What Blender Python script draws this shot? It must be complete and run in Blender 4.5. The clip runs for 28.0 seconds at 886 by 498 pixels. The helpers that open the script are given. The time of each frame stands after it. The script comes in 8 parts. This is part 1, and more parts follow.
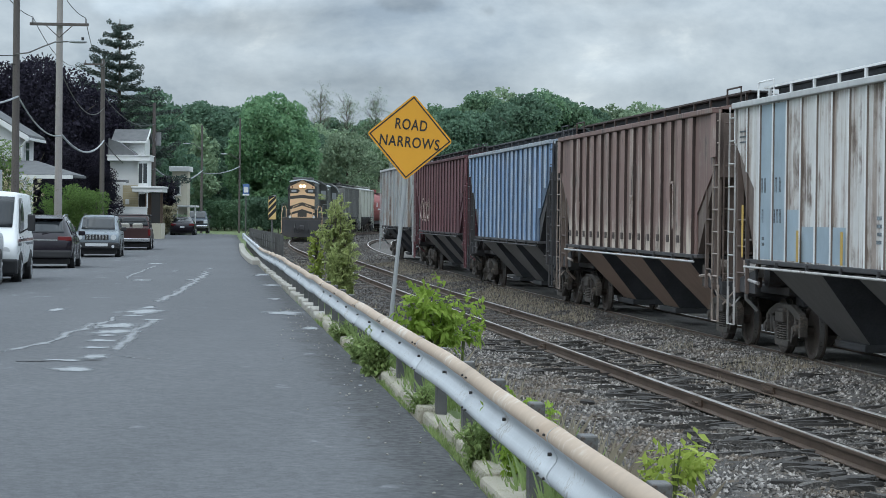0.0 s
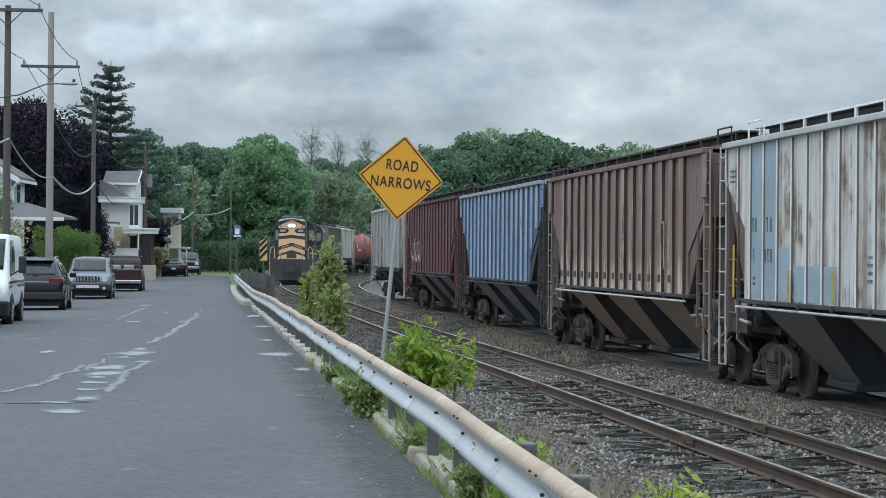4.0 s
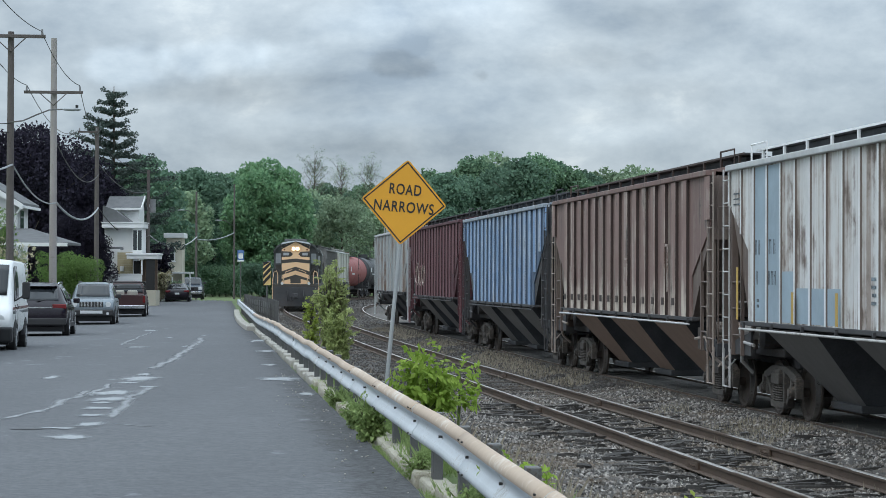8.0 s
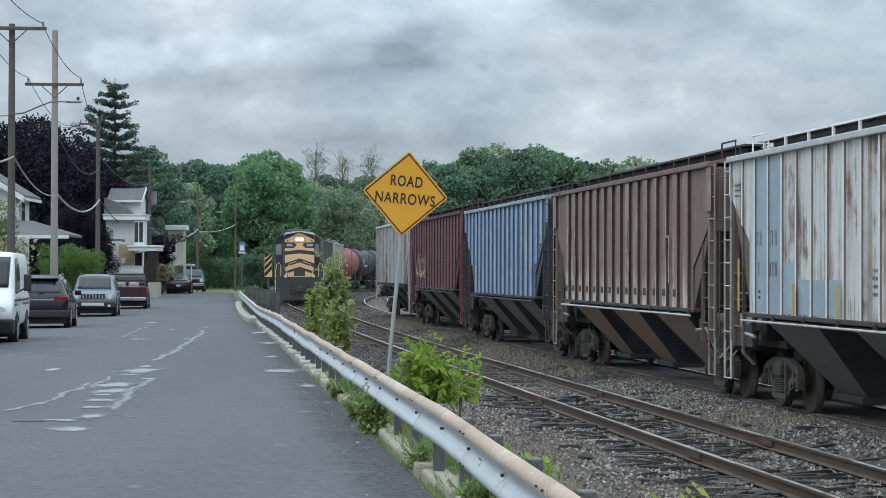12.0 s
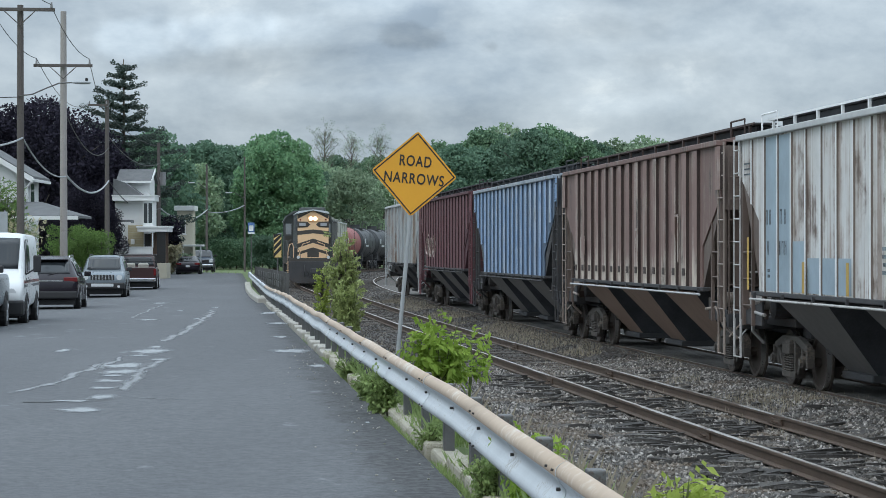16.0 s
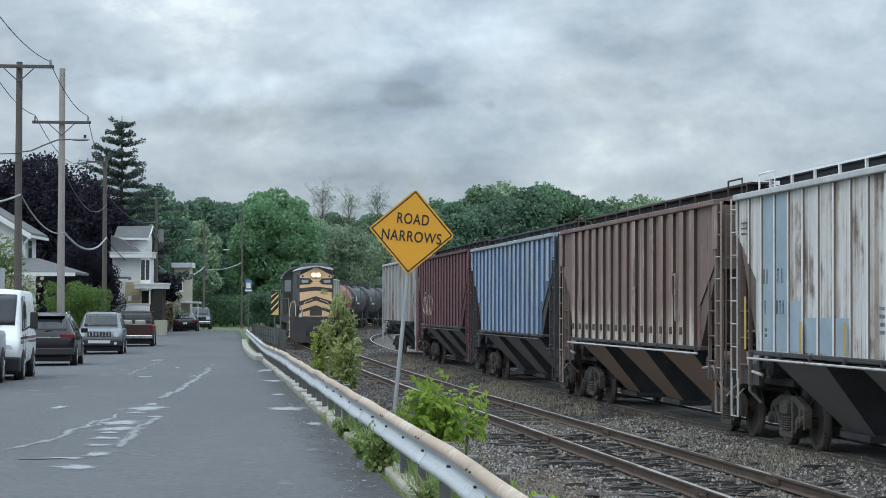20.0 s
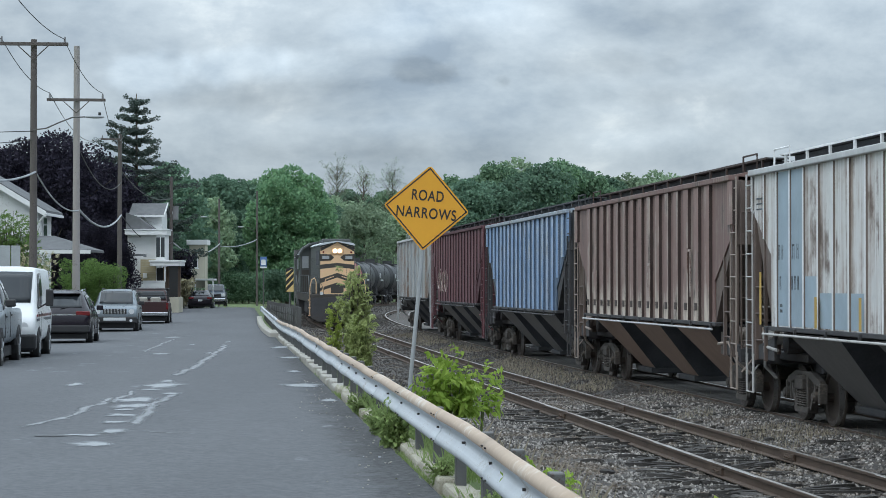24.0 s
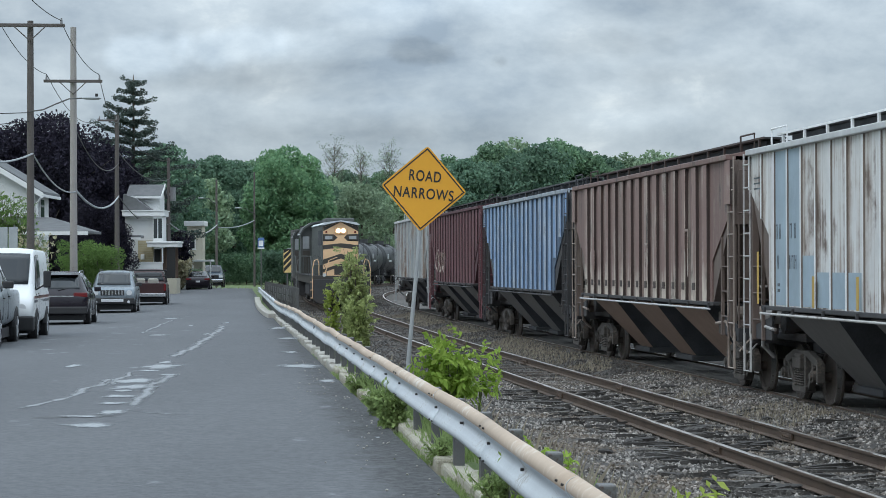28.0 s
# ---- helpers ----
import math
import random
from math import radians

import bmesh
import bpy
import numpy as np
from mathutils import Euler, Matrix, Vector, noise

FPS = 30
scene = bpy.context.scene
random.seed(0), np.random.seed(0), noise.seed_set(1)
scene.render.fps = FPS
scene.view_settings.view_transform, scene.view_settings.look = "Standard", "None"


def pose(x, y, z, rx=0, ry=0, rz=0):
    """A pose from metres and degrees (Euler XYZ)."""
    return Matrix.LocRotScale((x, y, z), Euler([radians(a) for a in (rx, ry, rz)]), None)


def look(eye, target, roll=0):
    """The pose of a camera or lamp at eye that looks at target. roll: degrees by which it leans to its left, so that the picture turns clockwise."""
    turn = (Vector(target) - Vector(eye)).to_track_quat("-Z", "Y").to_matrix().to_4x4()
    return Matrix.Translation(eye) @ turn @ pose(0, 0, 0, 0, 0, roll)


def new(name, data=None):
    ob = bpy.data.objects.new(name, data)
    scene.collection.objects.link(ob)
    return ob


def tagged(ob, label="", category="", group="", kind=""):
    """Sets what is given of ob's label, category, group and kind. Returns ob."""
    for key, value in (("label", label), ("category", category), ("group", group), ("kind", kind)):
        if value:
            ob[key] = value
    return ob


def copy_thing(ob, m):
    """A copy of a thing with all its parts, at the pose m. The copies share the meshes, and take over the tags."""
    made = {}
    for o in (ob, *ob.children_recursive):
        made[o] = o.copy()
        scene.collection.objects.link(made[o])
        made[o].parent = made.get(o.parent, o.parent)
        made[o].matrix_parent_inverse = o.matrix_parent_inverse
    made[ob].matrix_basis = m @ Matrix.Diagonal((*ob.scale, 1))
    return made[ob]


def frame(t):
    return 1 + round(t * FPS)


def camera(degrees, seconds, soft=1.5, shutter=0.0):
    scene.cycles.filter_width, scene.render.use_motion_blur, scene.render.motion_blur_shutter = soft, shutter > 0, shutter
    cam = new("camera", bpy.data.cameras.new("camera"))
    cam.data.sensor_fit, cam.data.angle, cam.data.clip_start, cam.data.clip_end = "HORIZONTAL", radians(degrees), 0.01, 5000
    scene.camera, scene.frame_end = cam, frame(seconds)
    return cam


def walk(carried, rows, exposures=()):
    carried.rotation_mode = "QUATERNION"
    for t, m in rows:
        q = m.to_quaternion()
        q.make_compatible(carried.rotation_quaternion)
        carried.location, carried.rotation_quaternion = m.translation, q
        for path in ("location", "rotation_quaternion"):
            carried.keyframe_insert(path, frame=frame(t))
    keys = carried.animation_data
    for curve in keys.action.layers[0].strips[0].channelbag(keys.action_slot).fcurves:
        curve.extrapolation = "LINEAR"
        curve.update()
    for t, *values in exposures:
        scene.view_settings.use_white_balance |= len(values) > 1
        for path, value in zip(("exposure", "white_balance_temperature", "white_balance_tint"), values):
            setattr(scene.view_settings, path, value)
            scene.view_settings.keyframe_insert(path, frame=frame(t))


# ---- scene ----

# ---- camera: held in the hand at one spot, turning a little ----
EYE = (0.0, 0.0, 1.75)
cam = camera(22.733, 28.0, soft=0.85)
# seconds, turn to the left, tilt up, roll (degrees)
TURNS = (
    (0, -0.485, -0.892, -0.668),
    (0.5, -0.388, -0.993, -0.611),
    (1, -0.325, -0.993, -0.472),
    (1.5, -0.363, -0.877, -0.345),
    (2, -0.433, -0.691, -0.227),
    (2.5, -0.523, -0.476, -0.180),
    (3, -0.606, -0.252, -0.224),
    (3.5, -0.677, -0.033, -0.364),
    (5.5, -0.660, 0.519, -0.623),
    (6, -0.620, 0.529, -0.590),
    (6.5, -0.613, 0.528, -0.467),
    (7, -0.610, 0.558, -0.349),
    (7.5, -0.607, 0.664, -0.238),
    (8, -0.607, 0.785, -0.211),
    (8.5, -0.591, 0.877, -0.258),
    (9, -0.576, 0.915, -0.328),
    (9.5, -0.566, 0.871, -0.378),
    (10, -0.564, 0.771, -0.350),
    (10.5, -0.576, 0.691, -0.328),
    (11, -0.579, 0.641, -0.214),
    (11.5, -0.580, 0.601, -0.180),
    (12, -0.573, 0.569, -0.144),
    (12.5, -0.558, 0.520, -0.138),
    (14.5, -0.545, 0.244, 0.056),
    (15, -0.506, 0.168, 0.115),
    (15.5, -0.428, 0.092, 0.046),
    (16, -0.335, 0.043, 0.054),
    (16.5, -0.252, 0.082, 0.064),
    (17, -0.212, 0.230, 0.040),
    (17.5, -0.222, 0.473, -0.008),
    (18, -0.264, 0.787, -0.031),
    (18.5, -0.324, 1.109, -0.063),
    (19, -0.381, 1.373, -0.088),
    (19.5, -0.407, 1.527, -0.130),
    (20, -0.403, 1.552, -0.172),
    (20.5, -0.337, 1.475, -0.247),
    (21, -0.247, 1.354, -0.230),
    (21.5, -0.146, 1.243, -0.203),
    (23.5, -0.021, 1.001, -0.024),
    (24, -0.019, 0.939, -0.026),
    (24.5, -0.004, 0.861, -0.039),
    (25, 0.000, 0.808, 0.000),
    (25.5, -0.021, 0.771, 0.060),
    (26, -0.041, 0.730, 0.079),
    (26.5, -0.077, 0.685, 0.138),
    (27, -0.083, 0.619, 0.129),
    (27.5, -0.092, 0.530, 0.090),
    (28, -0.083, 0.429, 0.141),
)
walk(cam, [(t, Matrix.Translation(EYE) @ pose(0, 0, 0, 0, 0, yaw) @ pose(0, 0, 0, 90 + tilt) @ pose(0, 0, 0, 0, 0, -roll))
           for t, yaw, tilt, roll in TURNS])

# ---- world and light: a bright overcast sky ----
world = bpy.data.worlds.new("overcast_sky")
scene.world = world
world.use_nodes = True
wn, wl = world.node_tree.nodes, world.node_tree.links
wn.clear()


w_out = wn.new("ShaderNodeOutputWorld")
w_bg = wn.new("ShaderNodeBackground")
sky = wn.new("ShaderNodeTexSky")
sky.sky_type = "NISHITA"
sky.sun_disc = False
sky.sun_elevation, sky.sun_rotation = radians(48), radians(215)
w_tc = wn.new("ShaderNodeTexCoord")
w_sep = wn.new("ShaderNodeSeparateXYZ")
wl.new(w_tc.outputs["Generated"], w_sep.inputs[0])
w_map = wn.new("ShaderNodeMapping")
w_map.inputs["Scale"].default_value = (1.0, 1.0, 1.9)
w_map.inputs["Location"].default_value = (0.31, 0.2, 0.13)
wl.new(w_tc.outputs["Generated"], w_map.inputs[0])
w_n1 = wn.new("ShaderNodeTexNoise")
w_n1.inputs["Scale"].default_value = 11.0
w_n1.inputs["Detail"].default_value = 8.0
w_n1.inputs["Roughness"].default_value = 0.60
w_n1.inputs["Distortion"].default_value = 0.12
wl.new(w_map.outputs[0], w_n1.inputs["Vector"])
w_ramp = wn.new("ShaderNodeValToRGB")
els = w_ramp.color_ramp.elements
els[0].position, els[0].color = 0.33, (0.265, 0.335, 0.415, 1)
els[1].position, els[1].color = 0.68, (0.675, 0.75, 0.79, 1)
e = els.new(0.45)
e.color = (0.375, 0.45, 0.52, 1)
e = els.new(0.58)
e.color = (0.495, 0.575, 0.64, 1)
wl.new(w_n1.outputs["Fac"], w_ramp.inputs[0])
# an overcast sky is about three times brighter overhead than at the horizon
w_up = wn.new("ShaderNodeMapRange")
w_up.inputs["From Min"].default_value, w_up.inputs["From Max"].default_value = 0.0, 1.0
w_up.inputs["To Min"].default_value, w_up.inputs["To Max"].default_value = 0.95, 3.9
wl.new(w_sep.outputs["Z"], w_up.inputs["Value"])
w_mul = wn.new("ShaderNodeVectorMath")
w_mul.operation = "SCALE"
wl.new(w_ramp.outputs[0], w_mul.inputs[0])
wl.new(w_up.outputs[0], w_mul.inputs["Scale"])
w_sky = wn.new("ShaderNodeVectorMath")
w_sky.operation = "SCALE"
w_sky.inputs["Scale"].default_value = 0.10
wl.new(sky.outputs[0], w_sky.inputs[0])
w_mix = wn.new("ShaderNodeMix")
w_mix.data_type = "RGBA"
w_mix.inputs["Factor"].default_value = 0.10
wl.new(w_mul.outputs[0], w_mix.inputs["A"])
wl.new(w_sky.outputs[0], w_mix.inputs["B"])


def cloud(below, x, z, wide, tall, gain, soft=0.8):
    """One cloud with a ragged edge, at a place in the sky ahead, over the layers behind it."""
    ragged = wn.new("ShaderNodeTexNoise")
    ragged.inputs["Scale"].default_value, ragged.inputs["Detail"].default_value, ragged.inputs["Roughness"].default_value = 0.34 / tall, 4.0, 0.5
    wl.new(w_tc.outputs["Generated"], ragged.inputs["Vector"])
    place = wn.new("ShaderNodeMapping")
    place.inputs["Location"].default_value = (-x / wide, 0, -z / tall)
    place.inputs["Scale"].default_value = (1 / wide, 0, 1 / tall)
    wl.new(w_tc.outputs["Generated"], place.inputs["Vector"])
    far = wn.new("ShaderNodeVectorMath")
    far.operation = "LENGTH"
    wl.new(place.outputs[0], far.inputs[0])
    edge = wn.new("ShaderNodeMath")
    edge.operation = "MULTIPLY_ADD"
    edge.inputs[1].default_value = 2.0
    wl.new(ragged.outputs["Fac"], edge.inputs[0])
    flip = wn.new("ShaderNodeMath")
    flip.operation = "SUBTRACT"
    flip.inputs[0].default_value = 0.0
    wl.new(far.outputs["Value"], flip.inputs[1])
    wl.new(flip.outputs[0], edge.inputs[2])
    fac = wn.new("ShaderNodeMapRange")
    fac.interpolation_type = "SMOOTHSTEP"
    fac.inputs["From Min"].default_value, fac.inputs["From Max"].default_value = -0.2, soft
    fac.inputs["To Min"].default_value, fac.inputs["To Max"].default_value = 1.0, gain
    wl.new(edge.outputs[0], fac.inputs["Value"])
    mul = wn.new("ShaderNodeVectorMath")
    mul.operation = "SCALE"
    wl.new(below, mul.inputs[0])
    wl.new(fac.outputs[0], mul.inputs["Scale"])
    return mul.outputs[0]


# the cloud banks that stand over the woods: (x, z, half width, half height, gain, softness)
w_top = w_mix.outputs["Result"]
for bank in ((0.012, 0.122, 0.06, 0.022, 1.38, 1.5), (0.185, 0.112, 0.05, 0.018, 0.98, 1.4), (0.01, 0.082, 0.09, 0.024, 1.14, 1.5), (-0.19, 0.115, 0.05, 0.03, 0.86, 1.5), (0.100, 0.120, 0.05, 0.020, 0.76, 1.4), (0.078, 0.100, 0.03, 0.010, 0.86, 0.8), (-0.03, 0.114, 0.035, 0.014, 1.20, 1.3), (-0.075, 0.084, 0.035, 0.012, 0.85, 1.1),
             (-0.130, 0.094, 0.024, 0.010, 1.26, 0.45), (-0.092, 0.099, 0.024, 0.009, 1.22, 0.45), (-0.06, 0.101, 0.018, 0.007, 1.12, 0.7), (-0.11, 0.083, 0.05, 0.007, 0.86, 1.0), (-0.05, 0.090, 0.03, 0.006, 0.84, 1.0),
             (-0.02, 0.072, 0.08, 0.006, 1.10, 1.2), (-0.03, 0.060, 0.07, 0.008, 0.84, 1.2), (0.09, 0.066, 0.035, 0.007, 1.12, 0.9), (0.10, 0.085, 0.05, 0.008, 0.90, 1.1),
             (-0.008, 0.0965, 0.014, 0.0064, 0.82, 0.4), (-0.002, 0.094, 0.017, 0.004, 0.93, 1.0), (0.028, 0.092, 0.006, 0.003, 0.84, 0.8)):
    w_top = cloud(w_top, *bank)
wl.new(w_top, w_bg.inputs["Color"])
w_bg.inputs["Strength"].default_value = 1.0
wl.new(w_bg.outputs[0], w_out.inputs[0])

sun = new("sun", bpy.data.lights.new("sun", "SUN"))
sun.data.energy, sun.data.angle, sun.data.color = 0.7, radians(25), (1.0, 0.98, 0.94)
sun.matrix_world = look((-30, -40, 55), (0, 0, 0))
scene.view_settings.exposure = 0.0

# ---- materials ----


def material(name):
    m = bpy.data.materials.new(name)
    m.use_nodes = True
    nt = m.node_tree
    return m, nt, nt.nodes["Principled BSDF"]


def node(nt, kind, ins=None, **attrs):
    n = nt.nodes.new(kind)
    for k, v in attrs.items():
        if k == "operation":
            n.operation = v
        elif k == "data_type":
            n.data_type = v
        elif k == "blend_type":
            n.blend_type = v
        elif k == "feature":
            n.feature = v
    for k, v in (ins or {}).items():
        if hasattr(v, "is_output"):
            nt.links.new(v, n.inputs[k])
        else:
            n.inputs[k].default_value = v
    return n


def mixed(nt, fac, a, b, mode="MIX"):
    n = nt.nodes.new("ShaderNodeMix")
    n.data_type, n.blend_type = "RGBA", mode
    for key, v in (("Factor", fac), ("A", a), ("B", b)):
        if hasattr(v, "is_output"):
            nt.links.new(v, n.inputs[key])
        else:
            n.inputs[key].default_value = v if key == "Factor" else (*v[:3], 1)
    return n.outputs["Result"]


def band(nt, value, lo, hi):
    return node(nt, "ShaderNodeMapRange", {"Value": value, "From Min": lo, "From Max": hi}).outputs[0]


def coords(nt, scale=(1, 1, 1), world_space=False):
    if world_space:
        src = node(nt, "ShaderNodeNewGeometry").outputs["Position"]
    else:
        src = node(nt, "ShaderNodeTexCoord").outputs["Object"]
    return node(nt, "ShaderNodeMapping", {"Vector": src, "Scale": scale}).outputs[0]


def noise_of(nt, vec, scale, detail=4.0, rough=0.55):
    return node(nt, "ShaderNodeTexNoise", {"Vector": vec, "Scale": scale, "Detail": detail, "Roughness": rough}).outputs["Fac"]


def bumped(nt, bsdf, height, strength, distance=0.02):
    b = node(nt, "ShaderNodeBump", {"Height": height, "Strength": strength, "Distance": distance})
    nt.links.new(b.outputs[0], bsdf.inputs["Normal"])


def plain(name, color, rough=0.6, metal=0.0, vary=0.25, scale=3.0, bump=0.1, dirt=None, dirt_at=0.6, world_space=False, spec=0.5):
    """A surface with broad and fine variation of its own colour, dirt in patches, and fine relief."""
    m, nt, b = material(name)
    v = coords(nt, world_space=world_space)
    big, fine = noise_of(nt, v, scale * 0.4), noise_of(nt, v, scale * 9, 5.0, 0.65)
    dark = tuple(c * (1 - vary) for c in color)
    light = tuple(min(1.0, c * (1 + vary)) for c in color)
    col = mixed(nt, band(nt, big, 0.3, 0.7), dark, light)
    col = mixed(nt, 0.35, col, mixed(nt, band(nt, fine, 0.3, 0.7), dark, light))
    if dirt:
        d = node(nt, "ShaderNodeMath", {0: big, 1: fine}, operation="ADD").outputs[0]
        col = mixed(nt, band(nt, d, dirt_at * 2 - 0.08, dirt_at * 2 + 0.12), col, dirt)
    nt.links.new(col, b.inputs["Base Color"])
    r = node(nt, "ShaderNodeMapRange", {"Value": fine, "To Min": max(0.02, rough - 0.12), "To Max": min(1, rough + 0.12)}).outputs[0]
    nt.links.new(r, b.inputs["Roughness"])
    b.inputs["Metallic"].default_value = metal
    b.inputs["Specular IOR Level"].default_value = spec
    if bump:
        bumped(nt, b, fine, bump)
    return m


def weathered(name, paint, rust=(0.09, 0.045, 0.025), amount=0.5, fade=None, fade_at=0.5, rough=0.6, streak=(5.0, 5.0, 0.35), low_fade=0.0, grime=(0.05, 0.045, 0.04), grime_amount=0.4):
    """Old railway paint: rust in streaks that run down, chalky fading, grime in patches."""
    m, nt, b = material(name)
    v = coords(nt, streak, world_space=True)
    s1 = noise_of(nt, v, 1.0, 6.0, 0.6)
    s2 = noise_of(nt, coords(nt, (1, 1, 1), True), 1.3, 6.0, 0.65)
    s3 = noise_of(nt, coords(nt, (1, 1, 1), True), 14.0, 4.0, 0.6)
    base = mixed(nt, band(nt, s2, 0.3, 0.7), tuple(c * 0.8 for c in paint), tuple(min(1, c * 1.15) for c in paint))
    if fade:
        thin = noise_of(nt, coords(nt, (9.0, 9.0, 0.28), True), 1.0, 5.0, 0.6)
        f = node(nt, "ShaderNodeMath", {0: node(nt, "ShaderNodeMath", {0: s1, 1: thin}, operation="ADD").outputs[0], 1: s2}, operation="ADD").outputs[0]
        if low_fade:
            up = node(nt, "ShaderNodeSeparateXYZ", {0: node(nt, "ShaderNodeNewGeometry").outputs["Position"]}).outputs["Z"]
            splash = node(nt, "ShaderNodeMapRange", {"Value": up, "From Min": 0.95, "From Max": 1.85, "To Min": low_fade, "To Max": 0.0}).outputs[0]
            f = node(nt, "ShaderNodeMath", {0: f, 1: splash}, operation="ADD").outputs[0]
        base = mixed(nt, band(nt, f, fade_at * 3 - 0.10, fade_at * 3 + 0.22), base, fade)
    r = node(nt, "ShaderNodeMath", {0: noise_of(nt, coords(nt, tuple(c * 1.7 for c in streak), True), 1.0, 7.0, 0.7), 1: s2}, operation="ADD").outputs[0]
    base = mixed(nt, band(nt, r, 1.32 - 0.42 * amount, 1.5 - 0.42 * amount), base, rust)
    g = node(nt, "ShaderNodeMath", {0: s2, 1: s1}, operation="MULTIPLY").outputs[0]
    base = mixed(nt, node(nt, "ShaderNodeMath", {0: band(nt, g, 0.2, 0.45), 1: grime_amount}, operation="MULTIPLY").outputs[0], base, grime)
    nt.links.new(base, b.inputs["Base Color"])
    b.inputs["Roughness"].default_value = rough
    bumped(nt, b, s3, 0.15, 0.01)
    return m


def leafy(name, dark, light, back=0.35, gloss=0.14):
    """Leaves: each clump has its own green; light passes through."""
    m, nt, b = material(name)
    geo = node(nt, "ShaderNodeNewGeometry")
    info = node(nt, "ShaderNodeObjectInfo")
    v = coords(nt)
    col = mixed(nt, geo.outputs["Random Per Island"], dark, light)
    big = noise_of(nt, v, 0.45)
    col = mixed(nt, band(nt, big, 0.35, 0.65), col, mixed(nt, 0.5, col, light))
    hsv = node(nt, "ShaderNodeHueSaturation", {"Color": col, "Hue": 0.5, "Saturation": 1.0,
               "Value": node(nt, "ShaderNodeMapRange", {"Value": info.outputs["Random"], "To Min": 0.8, "To Max": 1.2}).outputs[0]}).outputs[0]
    nt.links.new(hsv, b.inputs["Base Color"])
    b.inputs["Roughness"].default_value = 0.7
    b.inputs["Specular IOR Level"].default_value = gloss
    tr = node(nt, "ShaderNodeBsdfTranslucent", {"Color": hsv})
    mx = node(nt, "ShaderNodeMixShader", {0: back, 1: b.outputs[0], 2: tr.outputs[0]})
    nt.links.new(mx.outputs[0], nt.nodes["Material Output"].inputs[0])
    return m


def glass(name, tint=(0.075, 0.088, 0.098)):
    m, nt, b = material(name)
    b.inputs["Base Color"].default_value = (*tint, 1)
    b.inputs["Roughness"].default_value = 0.06
    b.inputs["Specular IOR Level"].default_value = 0.6
    bumped(nt, b, noise_of(nt, coords(nt), 2.0), 0.02)
    return m


def lamp_material(name, color, strength):
    m, nt, b = material(name)
    b.inputs["Emission Color"].default_value = (*color, 1)
    b.inputs["Emission Strength"].default_value = strength
    b.inputs["Base Color"].default_value = (0.8, 0.8, 0.75, 1)
    return m


# ---- building helpers ----


def thing(name, label, category, m=None, group="", kind=""):
    ob = tagged(new(name), label, category, group, kind)
    if m is not None:
        ob.matrix_basis = m
    return ob


def part(name, bm, mat, parent=None, label="", m=None, smooth=False):
    """Links a bmesh as one mesh object under a thing or part."""
    if isinstance(bm, bpy.types.Mesh):
        me = bm
    else:
        me = bpy.data.meshes.new(name)
        bm.normal_update()
        bm.to_mesh(me)
        bm.free()
        me.materials.append(mat)
        if smooth:
            me.polygons.foreach_set("use_smooth", [True] * len(me.polygons))
    ob = new(name, me)
    ob.parent = parent
    if label:
        ob["label"] = label
    if m is not None:
        ob.matrix_basis = m
    return ob


def box(bm, x0, x1, y0, y1, z0, z1, bevel=0.0):
    vs = [bm.verts.new((x, y, z)) for z in (z0, z1) for y in (y0, y1) for x in (x0, x1)]
    fs = [bm.faces.new([vs[i] for i in q]) for q in ((0, 2, 3, 1), (4, 5, 7, 6), (0, 1, 5, 4), (2, 6, 7, 3), (0, 4, 6, 2), (1, 3, 7, 5))]
    if bevel:
        es = list({e for f in fs for e in f.edges})
        bmesh.ops.bevel(bm, geom=es, offset=bevel, segments=2, affect="EDGES", profile=0.5)
    return bm


def boxed(x0, x1, y0, y1, z0, z1, bevel=0.0):
    return box(bmesh.new(), x0, x1, y0, y1, z0, z1, bevel)


def rod(bm, a, b, r0, r1=None, n=10, cap=True):
    """A round bar from a to b."""
    a, b = Vector(a), Vector(b)
    r1 = r0 if r1 is None else r1
    q = (b - a).to_track_quat("Z", "Y")
    rings = []
    for p, r in ((a, r0), (b, r1)):
        rings.append([bm.verts.new(p + q @ Vector((r * math.cos(2 * math.pi * i / n), r * math.sin(2 * math.pi * i / n), 0))) for i in range(n)])
    for i in range(n):
        j = (i + 1) % n
        bm.faces.new((rings[0][i], rings[0][j], rings[1][j], rings[1][i]))
    if cap:
        bm.faces.new(rings[0][::-1])
        bm.faces.new(rings[1])
    return bm


def pipe(bm, pts, r, n=8):
    """A continuous round tube through points."""
    pts = [Vector(p) for p in pts]
    rings = []
    up = Vector((0.13, 0.31, 0.94))
    for i, p in enumerate(pts):
        d = (pts[min(i + 1, len(pts) - 1)] - pts[max(i - 1, 0)]).normalized()
        if abs(d.dot(up)) > 0.95:
            up = Vector((0.9, 0.3, 0.1))
        s = d.cross(up).normalized()
        t = s.cross(d)
        rings.append([p + (s * math.cos(2 * math.pi * k / n) + t * math.sin(2 * math.pi * k / n)) * r for k in range(n)])
    return loft(bm, rings)


